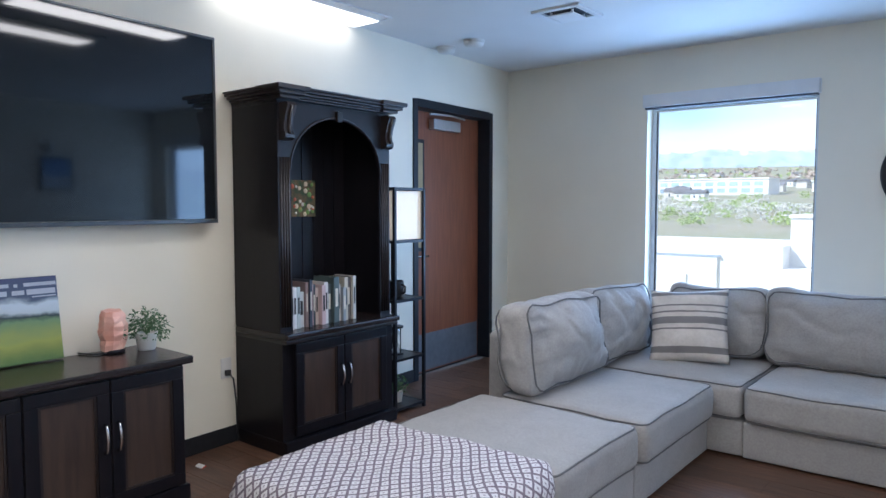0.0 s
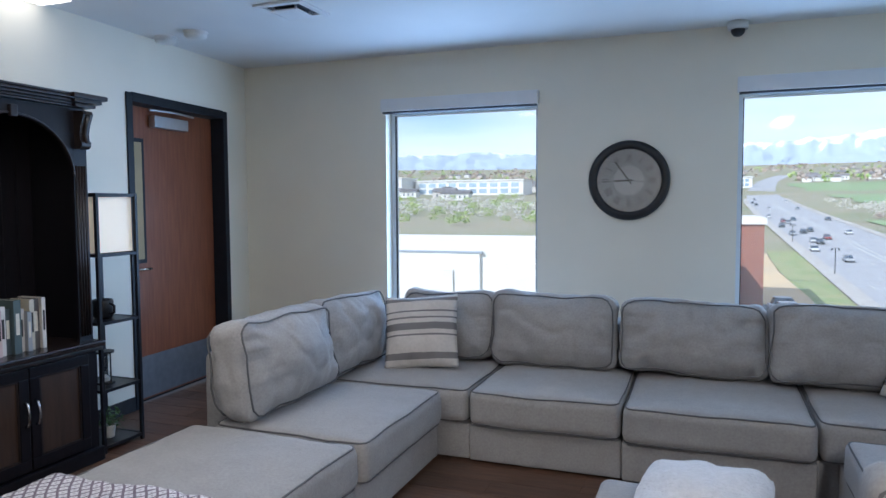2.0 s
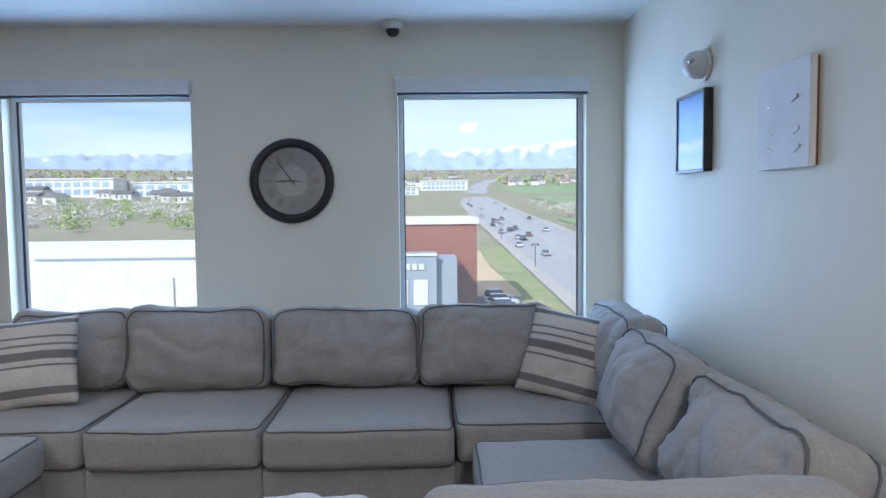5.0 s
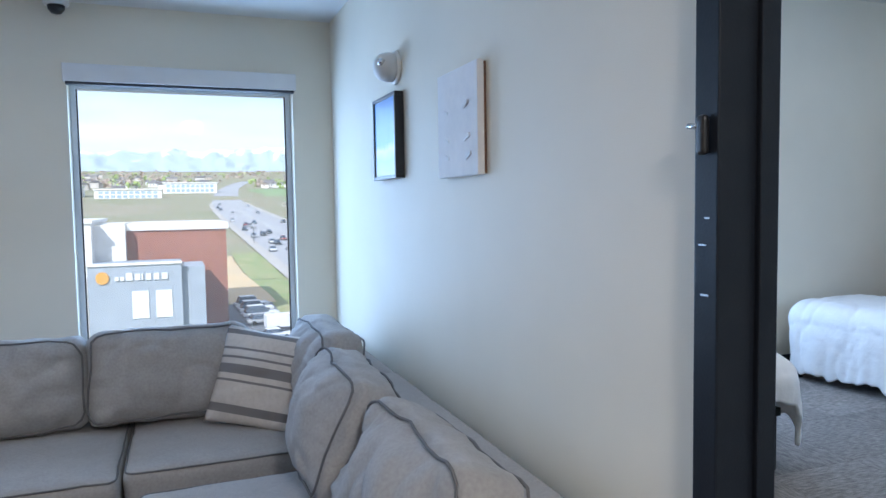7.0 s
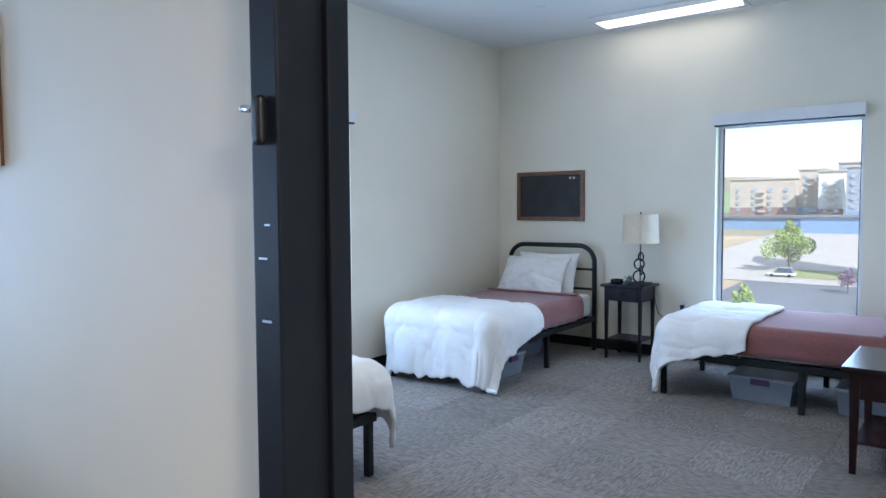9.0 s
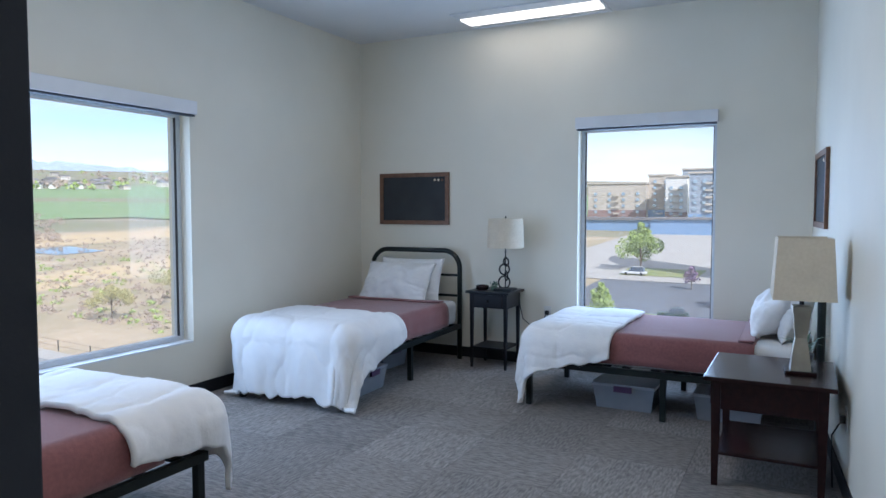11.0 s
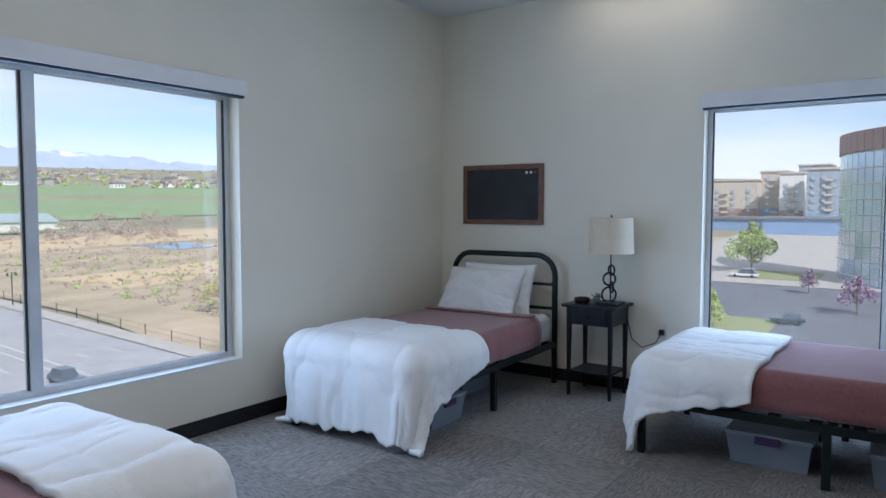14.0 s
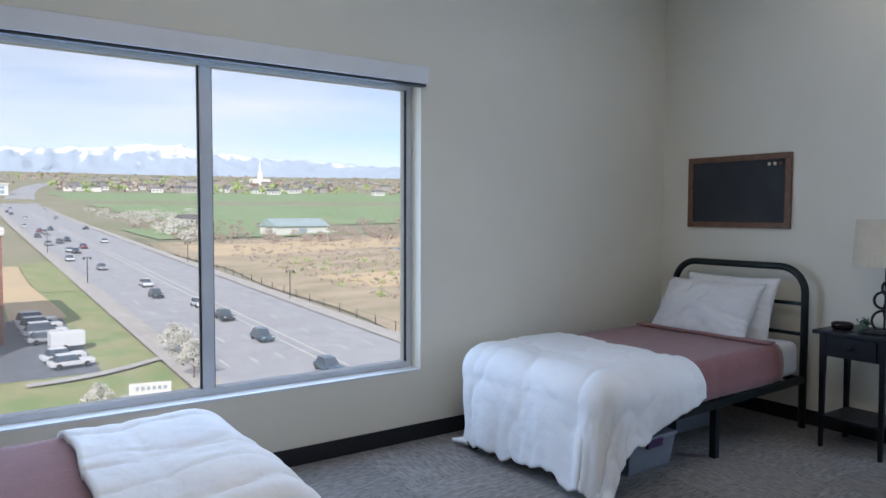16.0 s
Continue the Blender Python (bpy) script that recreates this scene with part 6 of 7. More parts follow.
ribbon("pavement", ROAD_L - 2.6, ROAD_L, 20, 600, M_WALK, "pale concrete sidewalk along the road", "pavement", 0.52)
ribbon("pavement", ROAD_R, ROAD_R + 2.6, 20, 600, M_WALK, "pale concrete sidewalk beside the scrub field", "pavement", 0.52)
ribbon("kerb", ROAD_L - 0.02, ROAD_L + 0.4, 20, 500, M_WALK, "pale concrete kerb", "kerb", 0.56)
ribbon("kerb", ROAD_R - 0.4, ROAD_R + 0.02, 20, 500, M_WALK, "pale concrete kerb", "kerb", 0.56)
ribbon("lane_line", 38.4, 38.7, 20, 500, M_PAINT, "", "", 0.44, 60, parent=road)
ribbon("lane_line", 40.0, 40.3, 20, 500, M_PAINT, "", "", 0.44, 60, parent=road)
dash = None
for lane in (28.4, 31.8, 35.2, 43.8, 47.6):
    for k in range(22):
        y = 45 + k * 12.0
        bm = bmesh.new()
        v = [bm.verts.new((lane + sx * 0.13 + road_x(y), y + sy, gz(lane + road_x(y), y + sy) + 0.45)) for sx, sy in ((-1, 0), (1, 0), (1, 3.2), (-1, 3.2))]
        bm.faces.new(v)
        part("lane_dash", bm, M_PAINT, road)

land("lawn", -2, 22.5, 40, 150, M_LAWN, "green and straw-coloured lawn beside the sidewalk", "lawn", 0.30, 12, 24, 0.0)
land("scrub_field", 56, 260, 20, 255, M_SCRUB, "dry straw-coloured scrub field", "field", 0.30, 24, 24, 4.0)
land("green_field", 95, 900, 330, 1000, M_FIELD, "bright green farm field", "field", 0.45, 30, 24, 12.0)
land("green_field", 62, 150, 268, 330, M_FIELD, "bright green farm field", "field", 0.45, 12, 10, 4.0)
land("green_field", 260, 900, 120, 330, M_FIELD, "bright green farm field", "field", 0.5, 24, 14, 9.0, seed=3)
land("straw_strip", 64, 215, 205, 242, M_STRAW, "ochre dry grass along the far edge of the scrub", "field", 0.34, 20, 8, 5.0, seed=8)
land("straw_strip", 70, 190, 128, 150, M_STRAW, "ochre dry grass across the scrub", "field", 0.34, 20, 8, 6.0, seed=9)
land("lawn_strip", 158, 172, 22, 38, M_LAWN, "green lawn strip by the drive", "lawn", 0.50, 8, 6, 1.5, seed=6)
land("lawn_strip", 92, 114, 20, 40, M_LAWN, "green lawn strip by the drive", "lawn", 0.50, 8, 6, 1.5, seed=7)
land("pond", 120, 138, 182, 200, M_WATER, "small blue pond in the scrub", "pond", 0.42, 8, 8, 3.0)
land("parking_lot", 4, 16, 86, 122, M_LOT, "dark asphalt parking lot", "parking lot", 0.34, 6, 12)
bm = bmesh.new()
walk_edge = [[bm.verts.new((8.6 + 14.6 * f, 83.4 + 5.7 * f + o - 1.6 * math.sin(math.pi * f), gz(8.6 + 14.6 * f, 84 + 5.7 * f) + 0.46)) for o in (-0.9, 0.9)] for f in [k / 12 for k in range(13)]]
for a, b in zip(walk_edge, walk_edge[1:]):
    bm.faces.new((a[0], b[0], b[1], a[1]))
single("footpath", bm, M_WALK, Matrix(), "pale concrete footpath across the lawn", "path", kind="structure")
land("dirt_patch", 9.5, 15.5, 123, 196, M_STRAW, "bare tan dirt strip beside the lawn", "ground", 0.36, 10, 24, 3.0, seed=11)
land("far_lawn", 15.5, 22.5, 150, 205, M_LAWN, "grass strip along the sidewalk", "lawn", 0.32, 8, 16, 1.0, seed=12)
land("east_lawn", 60, 130, 6, 50, M_LAWN, "green lawn by the parking lot", "lawn", 0.30, 10, 10, 1.0, seed=4)
land("east_lot", 70, 330, -70, 40, M_LOT, "asphalt parking lot and drive", "parking lot", 0.36, 20, 14)
land("east_pale_lot", 150, 330, 5, 62, M_WALK, "pale concrete lot", "parking lot", 0.44, 16, 8)


def box_at(x0, y0, x1, y1, z0, z1, bm=None, bevel=0.0):
    return box(x0, y0, z0, x1, y1, z1, bevel, bm)


def win_row(parent, axis, at, a0, a1, z0, z1, n, w, mat=None, out=-1):
    """n windows along one floor of a wall face; out is the way out of the wall."""
    for k in range(n):
        c = a0 + (a1 - a0) * (k + 0.5) / n
        if axis == "y":
            b = box(c - w / 2, min(at, at + out * 0.12), z0, c + w / 2, max(at, at + out * 0.12), z1)
        else:
            b = box(min(at, at + out * 0.12), c - w / 2, z0, max(at, at + out * 0.12), c + w / 2, z1)
        part("window", b, mat or M_DARKWIN, parent)


# hotel across the lawn
hb = gz(0, 108) - 1
ho = thing("hotel_building", label="four-storey hotel with white and grey stucco and a red brick tower", category="hotel building")
part("wing", box_at(-90, 96, -22, 116, hb, -3.9), M_STUCCO, ho)
part("wing", box_at(-22, 100, -9, 122, hb, -0.3), M_STUCCO, ho)
part("front_block", box_at(-26, 94, -9.05, 99.9, hb, -6.8), M_STUCCO, ho)
part("brick_tower", box_at(-5.2, 105, 7.8, 126, hb, -1.5), M_BRICK, ho, "red brick tower")
part("tower_cap", box_at(-5.5, 104.7, 8.1, 126.3, -1.49, -0.6), M_STUCCO, ho)
part("roof_cap", box_at(-22.2, 99.7, -8.8, 122.2, -0.29, 0.1), M_STUCCO, ho)
part("white_link", box_at(-9, 103, -5.21, 122, hb, -0.6), M_STUCCO, ho)
part("grey_block", box_at(-9.0, 94, 1.6, 102.9, hb, -5.4), M_GREYST, ho, "grey stucco block")
part("grey_side", box_at(1.65, 95, 4.4, 103.5, hb, -5.9), M_GREYST, ho)
part("parapet", box_at(-9.2, 93.8, 1.7, 94.3, -5.39, -5.1), M_STUCCO, ho)
part("wing_panel", box_at(-52, 95.5, -30, 95.95, hb, -5.6), M_STUCCO, ho)
part("panel_edge", box_at(-52.4, 95.4, -29.6, 95.9, -5.59, -5.3), M_GREYST, ho)
part("panel_frame", box_at(-46, 95.2, -34, 95.45, hb, -8.0), M_STUCCO, ho)
win_row(ho, "y", 94, -4.6, 0.8, -12.0, -8.6, 2, 1.9, M_TRIMW)
win_row(ho, "y", 96, -88, -54, -12.6, -10.4, 7, 1.6)
win_row(ho, "y", 96, -88, -54, -8.0, -6.0, 7, 1.6)
win_row(ho, "y", 94, -25, -11, -12.6, -10.6, 3, 1.4)
sg = thing("hotel_sign", -8.4, 93.98, -7.0, label="white raised sign with a round orange emblem", category="sign")
part("emblem", lathe([(0.75, 0), (0.75, 0.15)], 24), surface("orange_emblem", (0.72, 0.36, 0.06), None, 2, 0.5), sg, "round orange emblem", at=pose(1.0, -0.02, 0.15, 90, 0, 0))
for x, w, h in ((2.35, 0.45, 0.5), (2.95, 0.45, 0.5), (3.6, 0.75, 0.95), (4.6, 0.62, 0.8), (5.35, 0.20, 0.8), (5.85, 0.62, 0.8), (6.75, 0.62, 0.8), (7.65, 0.7, 0.8)):
    part("sign_bar", box(x, -0.15, -0.25, x + w, -0.02, -0.25 + h), M_TRIMW, sg)

# low offices far to the north-west
for k, (x, y, w, d, h) in enumerate(((-345, 690, 95, 40, 17), (-235, 720, 120, 40, 15), (-120, 800, 70, 30, 11), (-40, 760, 60, 25, 9), (-430, 620, 80, 30, 14), (20, 900, 60, 30, 12))):
    zb = gz(x, y) - 1
    of = thing("office_building", label="low white office building with dark window bands", category="office building", group="far offices")
    part("wall", box_at(x - w / 2, y - d / 2, x + w / 2, y + d / 2, zb, zb + h), M_STUCCO, of)
    part("roof", box_at(x - w / 2 - 1, y - d / 2 - 1, x + w / 2 + 1, y + d / 2 + 1, zb + h + 0.05, zb + h + 1.3), M_STUCCO, of)
    win_row(of, "y", y - d / 2, x - w / 2 + 3, x + w / 2 - 3, zb + h * 0.58, zb + h * 0.86, 10, w / 15, M_BLUEWIN)
    win_row(of, "y", y - d / 2, x - w / 2 + 3, x + w / 2 - 3, zb + h * 0.15, zb + h * 0.45, 10, w / 15, M_BLUEWIN)

# apartments, garage wall and glass tower to the east
for k, (x, y0, y1, h, mat, n) in enumerate(((366, 74, 104, 21, M_TAN, 4), (372, 62, 74, 25, M_TAN, 2), (352, 52, 62, 24.0, M_STUCCO, 2), (330, 31, 48, 25.5, M_GREYST, 4), (390, 46, 60, 28, M_GREYST, 2))):
    zb = gz(x, (y0 + y1) / 2) - 1.5
    ap = thing("apartment_building", label="apartment building of tan, white and brown storeys with balconies", category="apartment building", group="far apartments")
    part("wall", box_at(x, y0, x + 18, y1, zb, zb + h), mat, ap)
    part("roof", box_at(x - 0.6, y0 - 0.6, x + 18.6, y1 + 0.6, zb + h + 0.02, zb + h + 0.8), M_TAN, ap)
    # Every second base storey gets the blue that imitates shade.
    part("base_storey", box_at(x - 0.4, y0 - 0.1, x - 0.02, y1 + 0.1, zb, zb + 7.5), M_BROWN if k % 2 == 0 else M_SHADEBLUE, ap)
    for fl_ in range(int((h - 3) / 3.1)):
        z = zb + 2 + fl_ * 3.1
        win_row(ap, "x", x - 0.42, y0 + 0.5, y1 - 0.5, z + 0.7, z + 2.2, n, 1.5, M_BLUEWIN)
        if n >= 2:
            part("balcony", box_at(x - 1.6, (y0 + y1) / 2 - 1.5, x - 0.45, (y0 + y1) / 2 + 1.5, z + 0.1, z + 1.0), M_TAN, ap)
ga = thing("garage_building", label="long garage with low roof, blue shade put into its wall colour", category="garage")
# Garage walls are coloured blue to look shaded.
part("wall", box_at(280, 28, 300, 55, gz(285, 40) - 1, gz(285, 40) + 6.0), M_SHADEBLUE, ga)
part("roof", box_at(279, 27, 301, 56, gz(285, 40) + 6.02, gz(285, 40) + 6.8), M_ROOF, ga)
part("wall", box_at(300, 55, 318, 100, gz(300, 75) - 1, gz(300, 75) + 4.5), M_SHADEBLUE, ga)
part("roof", box_at(299, 56.1, 319, 101, gz(300, 75) + 4.52, gz(300, 75) + 5.6), M_ROOF, ga)
tw = thing("glass_tower", label="curved office tower of blue mirror glass with a brown crown", category="office tower")
tz = gz(155, 10) - 1
TX, TY, TR = 176.0, -11.4, 31.0
for k in range(30):
    a0, a1 = radians(90 + k * 4.5), radians(90 + (k + 1) * 4.5 - 0.35)
    for s0, s1, mt, nm in ((tz, 12.4, M_BLUEWIN, "pane_strip"), (12.5, 16.4, M_BROWN, "crown_panel")):
        bm = bmesh.new()
        r2 = TR if nm == "pane_strip" else TR + 0.3
        p = [(TX + r2 * math.cos(a), TY + r2 * math.sin(a)) for a in (a0, a1)]
        q2 = [(TX + (r2 - 1) * math.cos(a), TY + (r2 - 1) * math.sin(a)) for a in (a0, a1)]
        lo = [bm.verts.new((*c, s0)) for c in (p[0], p[1], q2[1], q2[0])]
        hi = [bm.verts.new((*c, s1)) for c in (p[0], p[1], q2[1], q2[0])]
        bm.faces.new(lo), bm.faces.new(hi)
        for j in range(4):
            bm.faces.new((lo[j], lo[(j + 1) % 4], hi[(j + 1) % 4], hi[j]))
        part(nm, bm, mt, tw)
for k in range(9):
    z = tz + 3 + k * 3.0
    part("floor_band", tube([(TX + (TR + 0.02) * math.cos(radians(90 + j * 5)), TY + (TR + 0.02) * math.sin(radians(90 + j * 5)), z) for j in range(28)], 0.14, seg=5), M_STEEL, tw)

# barn
bz = gz(122, 280) - 0.5
ba = thing("barn", 121, 281, bz, 12, label="white barn with a pale teal metal roof beside the green field", category="barn")
part("wall", box(-13, -6, 0, 13, 6, 4.0), M_STUCCO, ba)
bm = bmesh.new()
v = [bm.verts.new(p) for p in ((-13.6, -6.8, 4.0), (13.6, -6.8, 4.0), (13.6, 0, 7.2), (-13.6, 0, 7.2), (-13.6, 6.8, 4.0), (13.6, 6.8, 4.0))]
bm.faces.new((v[0], v[1], v[2], v[3])), bm.faces.new((v[3], v[2], v[5], v[4])), bm.faces.new((v[0], v[3], v[4])), bm.faces.new((v[1], v[5], v[2])), bm.faces.new((v[0], v[4], v[5], v[1]))
part("roof", bm, M_TEALROOF, ba, "pale teal roof")
part("long_wall", box(13.1, -5.6, 0, 28, -5, 1.8), M_STUCCO, ba)
part("door", box(-2, -6.1, 0, 2, -6.01, 3.0), M_GREYST, ba)

# white spire far off
te = thing("white_spire_building", 610, 1650, gz(610, 1650) - 1, label="far white building with a tall thin spire", category="church")
part("hall", box(-22, -12, 0, 22, 12, 16), M_STUCCO, te)
part("tower", square_stack([(11, 11, 16.05), (10, 10, 30), (6, 6, 34), (5, 5, 44), (0.4, 0.4, 64)]), M_STUCCO, te)


# houses
def house(mat_wall, mat_roof, w, d, h):
    t = thing("house", label="small far house with a grey gable roof", category="house", group="far houses")
    part("wall", box(-w / 2, -d / 2, -1, w / 2, d / 2, h), mat_wall, t)
    b = bmesh.new()
    v = [b.verts.new(p) for p in ((-w * 0.55, -d * 0.58, h + 0.02), (w * 0.55, -d * 0.58, h + 0.02), (w * 0.55, 0, h + d * 0.3), (-w * 0.55, 0, h + d * 0.3), (-w * 0.55, d * 0.58, h + 0.02), (w * 0.55, d * 0.58, h + 0.02))]
    b.faces.new((v[0], v[1], v[2], v[3])), b.faces.new((v[3], v[2], v[5], v[4])), b.faces.new((v[0], v[3], v[4])), b.faces.new((v[1], v[5], v[2])), b.faces.new((v[0], v[4], v[5], v[1]))
    part("roof", b, mat_roof, t)
    for k in (-1, 0, 1):
        part("window", box(k * w * 0.28 - 0.7, -d / 2 - 0.08, h * 0.35, k * w * 0.28 + 0.7, -d / 2 - 0.005, h * 0.75), M_DARKWIN, t)
    return t


kinds = [house(M_STUCCO, M_ROOF, 16, 11, 5.5), house(M_HOUSE, M_ROOF, 20, 12, 7), house(M_TAN, M_ROOF, 14, 10, 5)]
for t, (x, y) in zip(kinds, ((150, 1080), (260, 1060), (330, 1120))):
    t.matrix_basis = pose(x, y, gz(x, y), 0, 0, 12)
copy_thing(kinds[0], pose(98, 360.3, gz(98, 360.3), 0, 0, 20) @ Matrix.Scale(0.6, 4))
rh = random.Random(21)
for k in range(190):
    a = radians(rh.uniform(38, 96))
    d = rh.uniform(1040, 2300) if k % 3 else rh.uniform(1000, 1300)
    x, y = 3 + d * math.cos(a), 2 + d * math.sin(a)
    if abs(x - 38 - road_x(y)) < 40:
        continue
    copy_thing(kinds[k % 3], pose(x, y, gz(x, y), 0, 0, rh.choice((0, 8, -12, 90, 78))))
for k in range(60):
    a = radians(rh.uniform(92, 128))
    d = rh.uniform(560, 1900)
    x, y = 3 + d * math.cos(a), 2 + d * math.sin(a)
    copy_thing(kinds[k % 3], pose(x, y, gz(x, y), 0, 0, rh.choice((0, 8, -12, 90, 78))))


# trees
def tree(label, x, y, h, mat, seed, leaves=700, size=0.22, crown=0.36, slim=1.0, cone=False):
    t = thing("tree", x, y, gz(x, y) + 0.3, label=label, category="tree")
    rnd = random.Random(seed)
    bm = bmesh.new()
    tube([(0, 0, -0.3), (0.03 * h * 0.3, 0, h * 0.25), (0.0, 0.01 * h, h * 0.55), (0.01 * h, 0, h * 0.8)], h * 0.018, seg=6, bm=bm)
    tips = []
    for k in range(9):
        a, z0 = k * 2.4, h * ((0.10 + 0.085 * k) if cone else (0.25 + 0.055 * k))
        e = h * crown * slim * rnd.uniform(0.55, 0.95) * ((1.25 - 0.13 * k) if cone else (1.15 - 0.08 * k))
        p = Vector((e * math.cos(a), e * math.sin(a), z0 + e * rnd.uniform(0.35, 0.8)))
        tube([(0, 0, z0), p * 0.5 + Vector((0, 0, z0 * 0.55)), p], h * 0.006, seg=4, bm=bm)
        tips.append(p)
    tips.append(Vector((0, 0, h * 0.88)))
    part("trunk", bm, M_BARK, t)
    bm = bmesh.new()
    for k, p in enumerate(tips):
        r = h * (0.19 - 0.013 * k if cone else 0.15) * rnd.uniform(0.8, 1.3)
        for _ in range(leaves // len(tips)):
            d = Vector((rnd.gauss(0, 1), rnd.gauss(0, 1), rnd.gauss(0, 0.9)))
            c = p + d.normalized() * r * rnd.random() ** 0.4
            u = Vector((rnd.gauss(0, 1), rnd.gauss(0, 1), rnd.gauss(0, 1))).normalized()
            w = u.cross(Vector((rnd.gauss(0, 1), rnd.gauss(0, 1), rnd.gauss(0, 1)))).normalized()
            s = size * rnd.uniform(0.6, 1.4)
            bm.faces.new([bm.verts.new(c + q_) for q_ in (-u * s, w * s * 0.7, u * s, -w * s * 0.7)])
    part("crown", bm, mat, t)
    return t


tree("white blossoming street tree beside the sidewalk", 24.4, 89.7, 4.2, M_TREE2, 1, 1500, 0.11, 0.42)
tree("white blossoming street tree beside the sidewalk", 24.0, 83.5, 4.6, M_TREE2, 2, 1500, 0.11, 0.42)
tree("white blossoming street tree beside the sidewalk", 23.7, 78.0, 4.4, M_TREE2, 3, 1500, 0.11, 0.42)
tree("white blossoming tree on the lawn", 13.0, 69.0, 3.4, M_TREE2, 3, 1300, 0.09, 0.42)
tree("yellow-green spring tree in front of the apartments", 168, 35.5, 12.0, M_TREE1, 5, 4200, 0.26, 0.34, cone=True)
tree("yellow-green conical shrub tree near the drive", 104, 28, 6.5, M_TREE1, 6, 900, 0.25, 0.28, cone=True)
tree("purple-leaved tree beside the glass tower", 124, 11.5, 6.0, M_TREE3, 7, 900, 0.24, 0.42)
tree("small purple-leaved tree by the drive", 142, 20.5, 4.6, M_TREE3, 8, 500, 0.22, 0.34)
tree("pale green bush in the scrub field", 70, 92, 5.5, M_WILLOW, 10, 2600, 0.13, 0.6)
tree("pale green bush in the scrub field", 78, 80, 5.5, M_WILLOW, 12, 2600, 0.13, 0.65)
tree("pale green bush in the scrub field", 86, 96, 6.5, M_WILLOW, 13, 2600, 0.14, 0.65)


def far_trees(name, n, seed, a0, a1, d0, d1, mat, h0, h1, label, clumps=7):
    """A belt of far woods: many low clumps joined."""
    rnd = random.Random(seed)
    bm = bmesh.new()
    for _ in range(n):
        a, d = radians(rnd.uniform(a0, a1)), d0 + (d1 - d0) * rnd.random() ** 1.4
        x, y = 3 + d * math.cos(a), 2 + d * math.sin(a)
        if abs(x - 38 - road_x(y)) < 30 and y > 0:
            continue
        h = rnd.uniform(h0, h1)
        z = gz(x, y)
        k = (7 / clumps) ** 0.5
        for _ in range(clumps):
            c = Vector((x + rnd.gauss(0, h * 0.35), y + rnd.gauss(0, h * 0.35), z + h * rnd.uniform(0.2, 0.9)))
            u = Vector((rnd.gauss(0, 1), rnd.gauss(0, 1), rnd.gauss(0, 1))).normalized() * h * 0.32 * k
            w = u.cross(Vector((rnd.gauss(0, 1), rnd.gauss(0, 1), rnd.gauss(0, 1)))).normalized() * h * 0.26 * k
            o3 = u.cross(w).normalized() * h * 0.12 * k
            vs = [bm.verts.new(c + q_) for q_ in (-u, w + o3, u, -w + o3, o3 * 2)]
            bm.faces.new((vs[0], vs[1], vs[4])), bm.faces.new((vs[1], vs[2], vs[4])), bm.faces.new((vs[2], vs[3], vs[4])), bm.faces.new((vs[3], vs[0], vs[4]))
    return single(name, bm, mat, Matrix(), label, "trees", kind="stuff")


far_trees("far_trees", 700, 31, 30, 135, 1000, 3600, M_TREE4, 7, 15, "brown leafless far trees among the houses")
far_trees("far_trees", 420, 32, 35, 130, 1000, 3000, M_TREE1, 6, 13, "yellow-green far trees among the houses")
far_trees("far_trees", 70, 33, 98, 125, 300, 640, M_TREE1, 3.5, 7, "yellow-green trees before the offices", 60)
far_trees("far_trees", 150, 34, 98, 125, 330, 600, M_TREE2, 3, 6, "pale blossoming trees before the offices", 50)
far_trees("shrubs", 4200, 35, 30, 72, 70, 270, M_TREE4, 0.3, 1.1, "low brown brush in the scrub field")
far_trees("shrubs", 700, 36, 34, 72, 75, 200, M_TREE1, 0.4, 1.3, "low green brush in the scrub field")
far_trees("shrubs", 210, 37, 56, 82, 255, 400, M_TREE4, 1.5, 3.8, "bare brown trees behind the scrub field", 40)
far_trees("shrubs", 110, 38, 74, 83, 260, 520, M_TREE2, 2.5, 5.0, "pale blossoming trees along the road", 45)

# mountains
bm = bmesh.new()
last = None
MD = 4300.0
for k in range(361):
    a = radians(20 + 125 * k / 360)
    az = math.degrees(a)
    skyline = np.interp(az, (20, 45, 52, 58, 66, 72, 77, 82, 93, 100, 108, 120, 145), (2.6, 3.0, 3.3, 3.8, 4.4, 4.7, 5.5, 4.9, 4.5, 4.2, 4.4, 3.9, 3.0))
    jag = 0.30 * noise.noise(Vector((az * 0.55, 7, 0))) + 0.22 * noise.noise(Vector((az * 1.7, 3, 0))) + 0.13 * noise.noise(Vector((az * 4.5, 5, 0)))
    top = max(2.9, float(skyline) + jag)
    row = []
    for s in range(9):
        f_ = s / 8
        e = 2.5 + (top - 2.5) * f_
        d = MD + 250 * f_ + 60 * noise.noise(Vector((az * 1.2, f_ * 5, 2)))
        row.append(bm.verts.new((3 + d * math.cos(a), 2 + d * math.sin(a), MD * math.tan(radians(e)))))
    if last:
        for s in range(8):
            bm.faces.new((last[s], row[s], row[s + 1], last[s + 1]))
    last = row
M_MOUNT = bpy.data.materials.new("hazy_snow_mountain")
n_, l_ = nodes_of(M_MOUNT)
b_ = n_["Principled BSDF"]
b_.inputs["Roughness"].default_value = 1.0
tc = n_.new("ShaderNodeTexCoord")
sp_ = n_.new("ShaderNodeSeparateXYZ")
l_.new(tc.outputs["Object"], sp_.inputs[0])
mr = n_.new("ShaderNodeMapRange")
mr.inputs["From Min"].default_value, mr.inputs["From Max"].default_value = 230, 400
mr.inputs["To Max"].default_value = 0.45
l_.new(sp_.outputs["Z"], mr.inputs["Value"])
